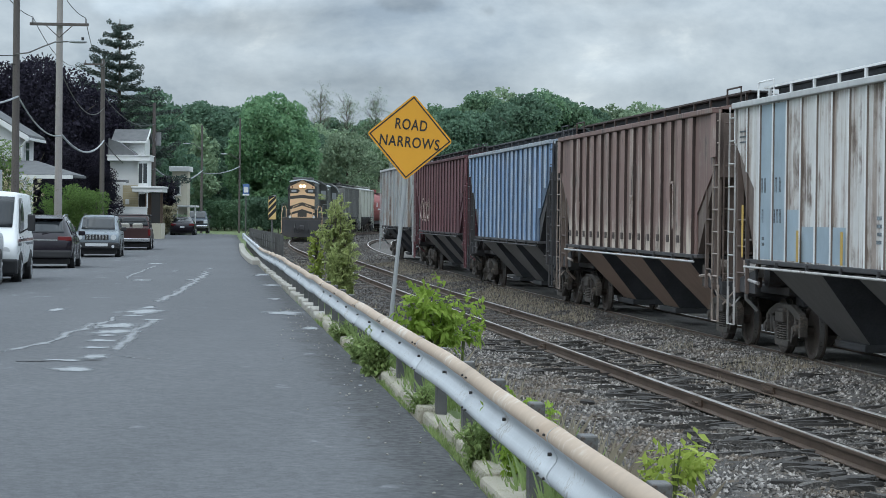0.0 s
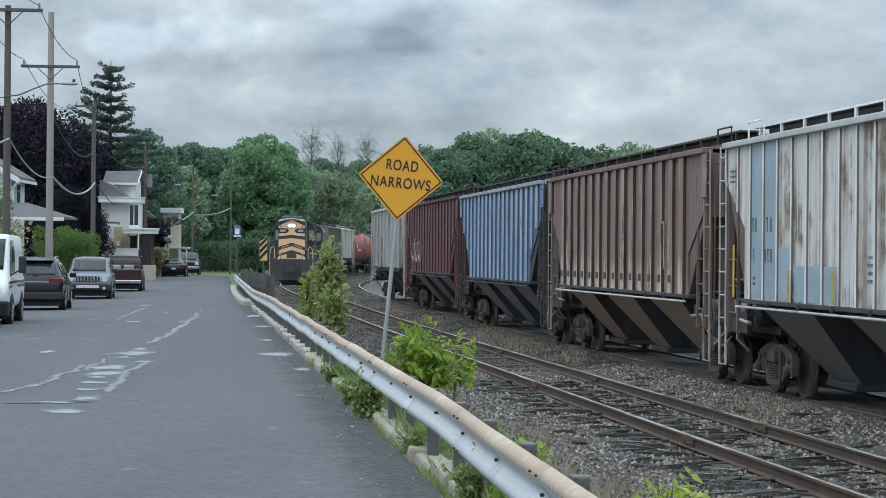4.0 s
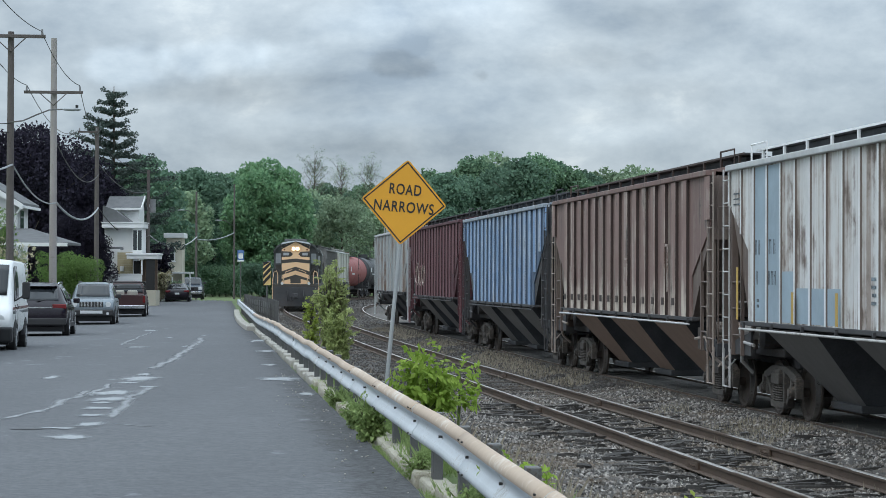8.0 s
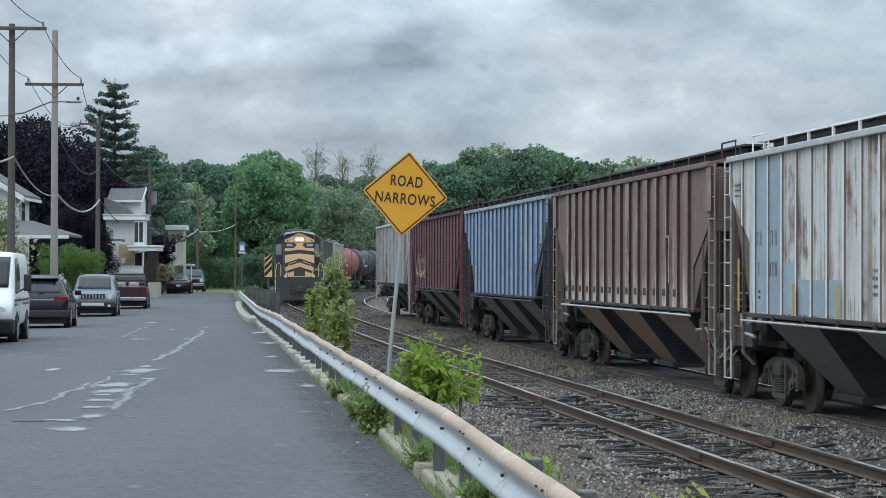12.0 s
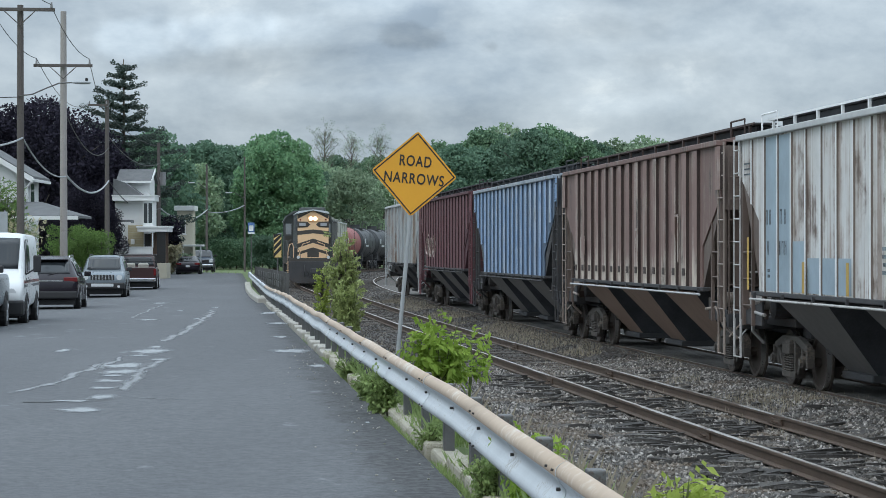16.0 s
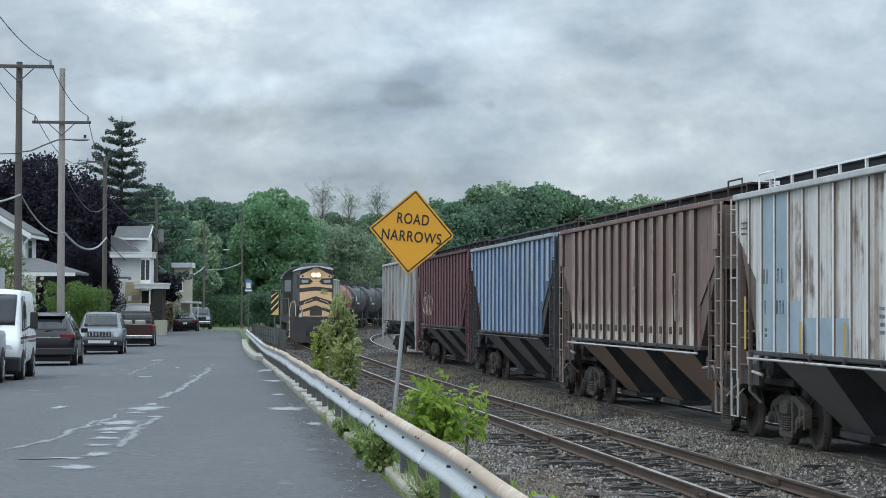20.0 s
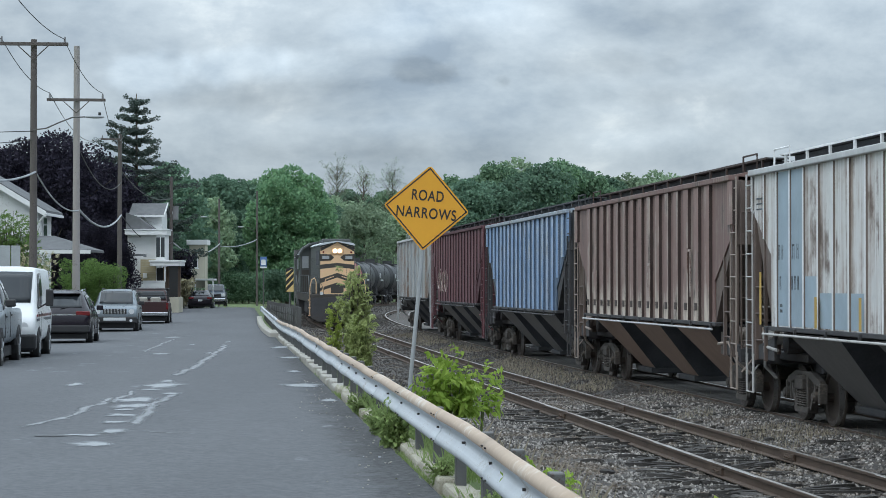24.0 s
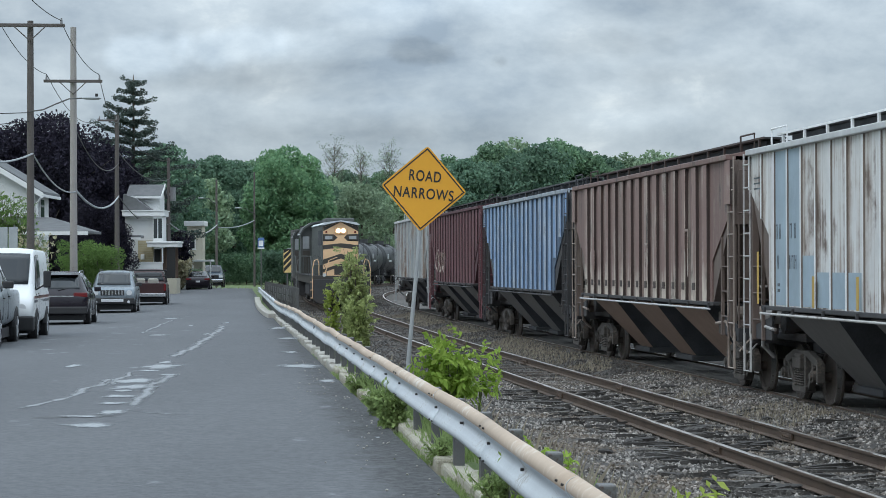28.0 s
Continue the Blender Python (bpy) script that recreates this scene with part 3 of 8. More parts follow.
def worn_patch(x, y, rx, ry, seed):
    """A thin pale skin of worn-off asphalt with a ragged outline."""
    bm = bmesh.new()
    rings, values = [], []
    for share, value in ((0.02, 1.0), (0.55, 0.9), (1.0, 0.45), (1.55, 0.0)):
        ring = []
        for k in range(28):
            a = 2 * math.pi * k / 28
            r = share * (1 + 0.6 * noise.noise(Vector((math.cos(a) * 1.6, math.sin(a) * 1.6, seed * 3.7))))
            px, py = x + rx * r * math.cos(a), y + ry * r * math.sin(a)
            ring.append(bm.verts.new((px, py, road_top(px, py) + 0.006 + 0.0004 * (seed % 7))))
            values.append(value)
        rings.append(ring)
    for a, b in zip(rings, rings[1:]):
        for k in range(28):
            bm.faces.new((a[k], b[k], b[(k + 1) % 28], a[(k + 1) % 28]))
    ob = part("worn_patch", bm, M_PATCH, road)
    wear = ob.data.attributes.new("wear", "FLOAT", "POINT")
    wear.data.foreach_set("value", values)


for _k, _p in enumerate(((-4.49, 32.53, 0.30, 0.53), (-4.35, 30.86, 0.24, 0.55), (-4.15, 28.71, 0.18, 0.27), (-4.05, 27.21, 0.14, 0.22),
                        (-4.71, 37.18, 0.25, 0.69), (-4.85, 38.86, 0.12, 0.38), (-3.82, 25.48, 0.15, 0.32), (-3.71, 23.40, 0.20, 0.32),
                        (-4.03, 24.84, 0.19, 0.15), (-4.23, 34.41, 0.12, 0.25), (-4.75, 64.96, 0.21, 2.11), (-3.65, 52.68, 0.24, 0.69),
                        (-2.98, 44.16, 0.16, 0.49), (-2.40, 37.79, 0.32, 0.71), (-1.70, 33.12, 0.12, 0.37), (-9.68, 79.54, 0.28, 1.05),
                        (-7.60, 67.16, 0.10, 0.75), (-6.96, 54.31, 0.27, 0.61), (-6.22, 37.32, 0.11, 0.52), (-5.90, 55.67, 0.09, 0.52),
                        (-7.06, 72.57, 0.07, 1.10), (-4.70, 35.72, 0.15, 0.27), (-4.30, 29.92, 0.13, 0.19), (-0.79, 22.19, 0.01, 0.06),
                        (-0.63, 22.19, 0.02, 0.10))):
    worn_patch(*_p, _k)

# loose chips along the road's edge
_rnd = random.Random(5)
bm = bmesh.new()
for i in range(110):
    y = _rnd.uniform(11, 40)
    x = guard_x(y) - 0.15 - abs(_rnd.gauss(0, 0.3))
    r = _rnd.uniform(0.005, 0.013)
    bmesh.ops.create_icosphere(bm, subdivisions=0 + 1, radius=r, matrix=Matrix.Translation((x, y, road_top(x, y) + r * 0.5)) @ Matrix.Diagonal((1.2, 1, 0.7, 1)))
tagged(part("gravel_chips", bm, M_CONCRETE), "pale gravel chips and crumbs on asphalt edge", "gravel", kind="stuff")

# sidewalk and kerb on the houses' side
_rows = []
for y in steps(-30, 168, 3.0):
    e, z = left_edge(y), road_z(y)
    _rows.append([(e - 1.7, y, z + 0.14), (e - 0.16, y, z + 0.15), (e - 0.02, y, z + 0.15), (e, y, z + 0.13), (e, y, z - 0.05)])
tagged(strip("pavement", _rows, M_SIDEWALK), "grey concrete sidewalk with kerb along parked vehicles", "sidewalk", kind="structure")

# ballast bed under both tracks
_rows = []
_rnd = random.Random(8)
for y in steps(-20, 118, 0.6) + steps(120, 330, 3):
    gx = guard_x(min(y, 150)) + 0.9 if y < 150 else near_track(y) - 3.2 - 0.02 * (y - 150)
    row = []
    for i in range(27):
        x = gx + (far_track(y) + 5.0 - gx) * i / 26
        row.append((x, y, ground_z(x, y) + 0.02 + 0.035 * noise.noise(Vector((x * 1.3, y * 1.3, 0))) + 0.02 * noise.noise(Vector((x * 4, y * 4, 3)))))
    _rows.append(row)
tagged(strip("ballast_bed", _rows, M_BALLAST), "grey stone ballast bed with dirt under two tracks", "ballast", kind="structure")


# strip of ballast under the parked wagons, slightly paler than the bed
_rows = []
for y in steps(10, 130, 1.5):
    _rows.append([(far_track(y) + u, y, ground_z(far_track(y) + u, y) + 0.06 - 0.05 * (abs(u) > 1)) for u in (-1.25, -0.5, 0.3, 1.1, 2.2)])
tagged(strip("oily_ballast", _rows, M_UNDER_BALLAST), "grey-brown ballast strip beneath parked wagons", "ballast", kind="structure")


def swept(profile, line, y0, y1, d=1.5, off=0.0, drop=0.0):
    """A bar with a fixed outline laid along a line of the plan."""
    rings = []
    for y in steps(y0, y1, d):
        s = (line(y + 0.05) - line(y - 0.05)) / 0.1
        n = math.hypot(1, s)
        rx, ry = 1 / n, -s / n
        rings.append([(line(y) + rx * (u + off), y + ry * (u + off), rail_z(y) + w - drop) for u, w in profile])
    return loft(bmesh.new(), rings)


RAIL = ((-0.07, -0.16), (0.07, -0.16), (0.07, -0.148), (0.012, -0.13), (0.012, -0.045), (0.036, -0.035), (0.036, -0.006), (0.028, 0.0),
        (-0.028, 0.0), (-0.036, -0.006), (-0.036, -0.035), (-0.012, -0.045), (-0.012, -0.13), (-0.07, -0.148))


def rail_part(line, y0, y1, off, parent, kink=0.0):
    bm = swept(RAIL, line, y0, y1, 1.9, off)
    ob = part("rail", bm, M_RAIL, parent)
    ob.data.materials.append(M_RAILTOP)
    for p in ob.data.polygons:
        if p.normal.z > 0.8 and p.center.z > rail_z(p.center.y) - 0.02:
            p.material_index = 1


def track(name, label, line, first, tie_from, tie_to):
    tr = tagged(new(name), label, "railway track", kind="structure")
    for k, off in enumerate((-0.755, 0.755)):
        y = first + k * 2.2 - 11.89 * 3
        while y < 300:
            rail_part(line, y, y + 11.88, off, tr)
            if y < 110:
                bm = bmesh.new()
                for side in (-1, 1):
                    s = (line(y + 0.5) - line(y - 0.5))
                    x = line(y) + off + side * 0.032
                    box(bm, -0.014, 0.014, -0.33, 0.33, -0.125, -0.042)
                    bmesh.ops.transform(bm, matrix=Matrix.Translation((x, y, rail_z(y))) @ Matrix.Rotation(-math.atan(s), 4, "Z"), verts=bm.verts[-8:])
                    for b in (-0.24, -0.09, 0.09, 0.24):
                        rod(bm, (x, y + b, rail_z(y) - 0.085), (x + side * 0.04, y + b, rail_z(y) - 0.085), 0.016, n=6)
                part("joint_bar", bm, M_RAIL, tr)
            y += 11.89
    return tr


near = track("railway_track", "rusty jointed railway track on worn wooden sleepers", near_track, 28.3, 12, 110)
far = track("railway_track", "railway track under parked hopper wagons, half buried", far_track, 24.0, 20, 112)


# ---- guardrail ----
guardrail = thing("guardrail", "galvanised steel roadside guardrail with rusty-dusted top", "guardrail")
W_OUT = ((0.0, 0.156), (0.014, 0.153), (0.038, 0.140), (0.054, 0.122), (0.060, 0.100), (0.055, 0.080), (0.042, 0.060), (0.014, 0.024), (0.006, 0.0))
W_PROFILE = W_OUT + tuple((u, -z) for u, z in W_OUT[-2::-1])


def guard_sway(y):
    """Knocks and dents: how far the beam stands off its line, sideways and up."""
    far = smoothstep(18, 40, y)
    return (0.012 + 0.03 * far) * noise.noise(Vector((0.0, y * 0.45, 2.0))), (0.008 + 0.022 * far) * noise.noise(Vector((5.0, y * 0.4, 0.0)))


def guard_beam(y0, y1, proud):
    rings = []
    n = math.hypot(1, 0.094)
    for y in steps(y0, y1, 0.48):
        dx, dz = guard_sway(y)
        x, zc = guard_x(y) + dx, road_z(y) + 0.55 + dz
        ring = [(x - (u + proud) / n, y - 0.094 * (u + proud) / n, zc + z) for u, z in W_PROFILE]
        ring += [(x - (u + proud - 0.005) / n, y - 0.094 * (u + proud - 0.005) / n, zc + z) for u, z in reversed(W_PROFILE)]
        rings.append(ring)
    ob = part("rail_beam", loft(bmesh.new(), rings), M_GALV, guardrail, smooth=True)
    ob.data.materials.append(M_GALV_RUST)
    for p in ob.data.polygons:
        z = p.center.z - road_z(p.center.y) - 0.55 - guard_sway(p.center.y)[1]
        if 0.088 < z and p.center.y < 80:
            p.material_index = 1
    return ob


_post = boxed(-0.045, 0.045, -0.07, 0.07, -1.0, 0.0, 0.01)
_slot_mesh = None
_post_mesh = None
k = 0
y = 7.26
while y < 126:
    guard_beam(y - 0.16, min(y + 3.81 + 0.16, 128.6), 0.006 if k % 2 else 0.0)
    for py in (y, y + 1.905):
        x = guard_x(py) + 0.165
        if _post_mesh is None:
            ob = part("post", _post, M_STEELPOST, guardrail)
            _post_mesh = ob.data
        else:
            ob = part("post", _post_mesh, None, guardrail)
        ob.matrix_basis = pose(x, py + 0.02, road_z(py) + 0.63 + 0.02 * math.sin(py * 3), 0, 0, 5.4)
        blk = part("blockout", boxed(guard_x(py) - 0.005, guard_x(py) + 0.125, py - 0.06, py + 0.06, road_z(py) + 0.40, road_z(py) + 0.61), M_STEELPOST, guardrail)
        if py < 34:
            dx, up = guard_sway(py)
            for dz in (0.108, -0.108):
                for off in (-0.11, 0.11) if py == y else ():
                    yy = py + off
                    at = pose(guard_x(yy) + dx - 0.066, yy, road_z(yy) + 0.55 + up + dz, 0, 18 if dz > 0 else -14, 5.4)
                    if _slot_mesh is None:
                        _slot_mesh = part("slot_bolt", rod(bmesh.new(), (-0.012, 0, 0), (0.012, 0, 0), 0.0065, n=8), M_SLOT, guardrail, m=at).data
                    else:
                        part("slot_bolt", _slot_mesh, None, guardrail, m=at)
            part("post_bolt", rod(bmesh.new(), (guard_x(py) + dx - 0.035, py, road_z(py) + 0.55 + up), (guard_x(py) + dx + 0.02, py, road_z(py) + 0.55 + up), 0.010, n=8), M_SLOT, guardrail)
    k += 1
    y += 3.81
# rounded end piece at the far end
rings = []
for a in range(0, 181, 12):
    c, s = math.cos(radians(a)), math.sin(radians(a))
    at = lambda r, z: (guard_x(128.6) + r * c, 128.6 + r * 1.2 * s, road_z(127) + z)
    rings.append([at(0.10, 0.39), at(0.10, 0.70), at(0.088, 0.70), at(0.088, 0.39)])
part("end_piece", loft(bmesh.new(), rings), M_GALV, guardrail)

# kerb stones below the guardrail
kerb = tagged(new("kerb"), "broken pale concrete kerb stones below guardrail, grass-grown", "kerb", kind="structure")
_rnd = random.Random(11)
y = 8.0
while y < 92:
    ln = _rnd.uniform(0.9, 2.0) if y < 40 else 1.6
    x = guard_x(y) + 0.10
    bm = boxed(-0.12, 0.12, 0.008, ln - 0.008 if y < 38 else ln * 0.68, -0.2, 0.085 + _rnd.uniform(-0.03, 0.02), 0.03)
    part("kerb_stone", bm, M_KERB if y < 36 else M_CONCRETE, kerb, m=pose(x + _rnd.uniform(-0.02, 0.02) + 0.03, y, road_z(y), _rnd.uniform(-0.4, 0.4), _rnd.uniform(-3, 3), 5.37 + _rnd.uniform(-0.8, 0.8)))
    y += ln
# pale kerb that swings out round the end of the guardrail
pts = [(guard_x(y) - 0.10 - 0.22 * math.sin(math.pi * min(1.0, (y - 82) / 50) ** 0.7), y) for y in (82, 83.5, 86, 90, 95, 101, 108, 116, 125)]
for (x0, y0), (x1, y1) in zip(pts, pts[1:]):
    ln = math.hypot(x1 - x0, y1 - y0)
    part("kerb_stone", boxed(-0.15, 0.15, 0.0, ln, -0.1, 0.19, 0.04), M_CONCRETE, kerb, m=pose(x0, y0, road_z(y0), 0, 0, math.degrees(math.atan2(-(x1 - x0), y1 - y0))))

# ---- the warning sign ----
sign = thing("road_sign", "yellow diamond road-narrows warning sign on leaning steel post", "road sign", m=pose(-0.20, 28.0, 2.726, 0, 5.3, 2))


def diamond(half, r, y0, y1):
    pts = []
    for k in range(4):
        a = math.pi / 2 * k
        c = (half - r * math.sqrt(2)) * math.cos(a), (half - r * math.sqrt(2)) * math.sin(a)
        pts += [(c[0] + r * math.cos(a + radians(d)), c[1] + r * math.sin(a + radians(d))) for d in (-45, -15, 15, 45)]
    return prism(bmesh.new(), pts, "y", y0, y1)


part("panel", diamond(0.548, 0.04, -0.002, 0.002), M_SIGN, sign)
bm = bmesh.new()
for k in range(4):
    a, b = math.pi / 2 * k, math.pi / 2 * (k + 1)
    o, i = 0.520, 0.497
    vs = [(o * math.cos(a), -0.0045, o * math.sin(a)), (o * math.cos(b), -0.0045, o * math.sin(b)), (i * math.cos(b), -0.0045, i * math.sin(b)), (i * math.cos(a), -0.0045, i * math.sin(a))]
    quad(bm, *vs)
part("border", bm, M_BLACK, sign)
for text, z, sx in (("ROAD", 0.155, 0.405), ("NARROWS", -0.068, 0.76)):
    me = lettering(text, 0.190, 0.001)
    wide = max(v.co.x for v in me.vertices) - min(v.co.x for v in me.vertices)
    me.transform(Matrix.Diagonal((sx / wide, 1, 1, 1)))
    me.materials.append(M_BLACK)
    part("lettering", me, None, sign, "black letters", m=pose(0, -0.005, z))
part("post", rod(bmesh.new(), (-0.0, 0.035, -0.95 - 2.2), (0.0, 0.035, 0.45), 0.026, n=10), M_SIGNPOST, sign)

# ---- striped object marker by the bend ----
marker = thing("object_marker", "black and yellow striped hazard marker on thin post", "road sign", m=pose(-5.95, 86, road_z(86) + 0.44, 0, 0, 4))
part("board", boxed(-0.15, 0.15, -0.008, 0.008, 1.25, 2.14, 0.003), M_MARKER, marker)
for k in range(4):
    z = 1.30 + 0.25 * k
    bm = bmesh.new()
    pts = [(-0.145, z - 0.05), (0.145, z + 0.26), (0.145, z + 0.42), (-0.145, z + 0.11)]
    pts = [(x, min(2.175, max(1.255, zz))) for x, zz in pts]
    prism(bm, pts, "y", -0.0125, -0.0105)
    part("stripe", bm, M_BLACK, marker)
part("post", rod(bmesh.new(), (0, 0.03, -1.2), (0, 0.03, 2.1), 0.03), M_STEELPOST, marker)
part("back_board", boxed(0.0, 0.15, 0.06, 0.07, 1.85, 2.2, 0.002), M_CABLE_GREY, marker, "white back panel")

# ---- rolling stock ----


def wheelset(parent, y, z=0.46, r=0.46):
    bm = bmesh.new()
    for side in (-1, 1):
        x = side * 0.755
        rings = []
        for u, rr in ((-0.07, r * 0.25), (-0.065, r * 0.85), (-0.06, r + 0.03), (-0.03, r + 0.03), (-0.02, r), (0.065, r), (0.065, r * 0.86), (0.03, r * 0.8), (0.04, r * 0.25)):
            rings.append([(x + side * u, rr * math.cos(2 * math.pi * k / 24), rr * math.sin(2 * math.pi * k / 24)) for k in range(24)])
        loft(bm, rings)
    rod(bm, (-0.95, 0, 0), (0.95, 0, 0), 0.08, n=12)
    ob = part("wheelset", bm, M_WHEEL, parent, m=pose(0, y, z))
    ob.data.materials.append(M_TREAD)
    for p in ob.data.polygons:
        c = p.center
        if abs(math.hypot(c.y, c.z) - r) < 0.02 and abs(p.normal.x) < 0.3:
            p.material_index = 1
    return ob


def bogie(parent, y, base=1.73, mat=None):
    """Two-axle freight bogie: open cast side frames, bolster, springs; the wheelsets are parts of their own."""
    mat = mat or M_BOGIE
    bm = bmesh.new()
    box(bm, -1.12, 1.12, -0.2, 0.2, 0.55, 0.80, 0.03)
    body = part("bogie", bm, mat, parent, m=pose(0, y, 0))
    h = base / 2
    for side in (-1, 1):
        x = side * 1.0
        bm = bmesh.new()

        def member(pts, half=0.055):
            prism(bm, pts, "x", x - half, x + half, 0.014)
        member([(-h - 0.16, 0.64), (-h - 0.10, 0.73), (-0.46, 0.86), (0.46, 0.86), (h + 0.10, 0.73), (h + 0.16, 0.64), (h - 0.10, 0.63), (0.42, 0.74), (-0.42, 0.74), (-h + 0.10, 0.63)])
        member([(-0.38, 0.17), (0.38, 0.17), (0.44, 0.28), (-0.44, 0.28)], 0.09)
        for e in (-1, 1):
            member([(e * 0.36, 0.26), (e * 0.44, 0.22), (e * (h - 0.06), 0.60), (e * (h - 0.16), 0.66)])
            member([(e * 0.27, 0.24), (e * 0.36, 0.24), (e * 0.36, 0.78), (e * 0.27, 0.78)], 0.075)
            member([(e * (h - 0.17), 0.36), (e * (h - 0.09), 0.36), (e * (h - 0.09), 0.68), (e * (h - 0.17), 0.68)], 0.07)
            member([(e * (h + 0.09), 0.36), (e * (h + 0.17), 0.36), (e * (h + 0.17), 0.68), (e * (h + 0.09), 0.68)], 0.07)
        part("side_frame", bm, mat, body)
        part("bolster_end", boxed(x - 0.14, x + 0.14, -0.24, 0.24, 0.56, 0.74, 0.02), mat, body)
        for k in (-1, 0, 1):
            rings = []
            for i in range(15):
                r = 0.078 if i % 2 else 0.052
                rings.append([(x + side * 0.05 + r * math.cos(0.6283 * j), k * 0.165 + r * math.sin(0.6283 * j), 0.28 + 0.02 * i) for j in range(10)])
            part("spring", loft(bmesh.new(), rings), mat, body)
        for e in (-1, 1):
            part("axle_box", rod(bmesh.new(), (x - side * 0.04, e * h, 0.46), (x + side * 0.12, e * h, 0.46), 0.10, n=14), mat, body)
            part("axle_cap", rod(bmesh.new(), (x + side * 0.12, e * h, 0.46), (x + side * 0.15, e * h, 0.46), 0.065, n=12), mat, body)
            part("brake_shoe", boxed(min(side * 0.68, side * 0.80), max(side * 0.68, side * 0.80), e * (h - 0.56) - 0.04, e * (h - 0.56) + 0.04, 0.34, 0.62, 0.015), mat, body)
        part("brake_beam", rod(bmesh.new(), (x - side * 0.25, side * 0.34, 0.40), (x - side * 0.95, side * 0.34, 0.40), 0.035, n=8), mat, body)
    return body, [wheelset(body, -h), wheelset(body, h)]


def coupler(parent, y, side, mat):
    bm = bmesh.new()
    box(bm, -0.1, 0.1, min(y, y + side * 0.55), max(y, y + side * 0.55), 0.72, 0.98, 0.03)
    box(bm, -0.17, 0.17, min(y + side * 0.45, y + side * 0.72), max(y + side * 0.45, y + side * 0.72), 0.68, 1.02, 0.06)
    part("coupler", bm, mat, parent)
    part("brake_hose", pipe(bmesh.new(), [(0.3, y, 0.85), (0.33, y + side * 0.35, 0.6), (0.25, y + side * 0.6, 0.5), (0.1, y + side * 0.72, 0.62)], 0.025, 6), M_PLASTIC, parent)


def ladder(parent, x, y, z0, z1, width, mat, axis="x", rungs=None, name="ladder"):
    """Two rails and rungs; axis x: rungs run along x."""
    lad = bmesh.new()
    dx, dy = (width / 2, 0) if axis == "x" else (0, width / 2)
    for s in (-1, 1):
        box(lad, x + s * dx - 0.012, x + s * dx + 0.012, y + s * dy - 0.012, y + s * dy + 0.012, z0, z1)
    ob = part(name, lad, mat, parent)
    n = rungs or max(2, int((z1 - z0) / 0.42))
    for k in range(n):
        z = z0 + (z1 - z0) * (k + 0.5) / n
        part("rung", rod(bmesh.new(), (x - dx, y - dy, z), (x + dx, y + dy, z), 0.014, n=6), mat, ob)
    return ob


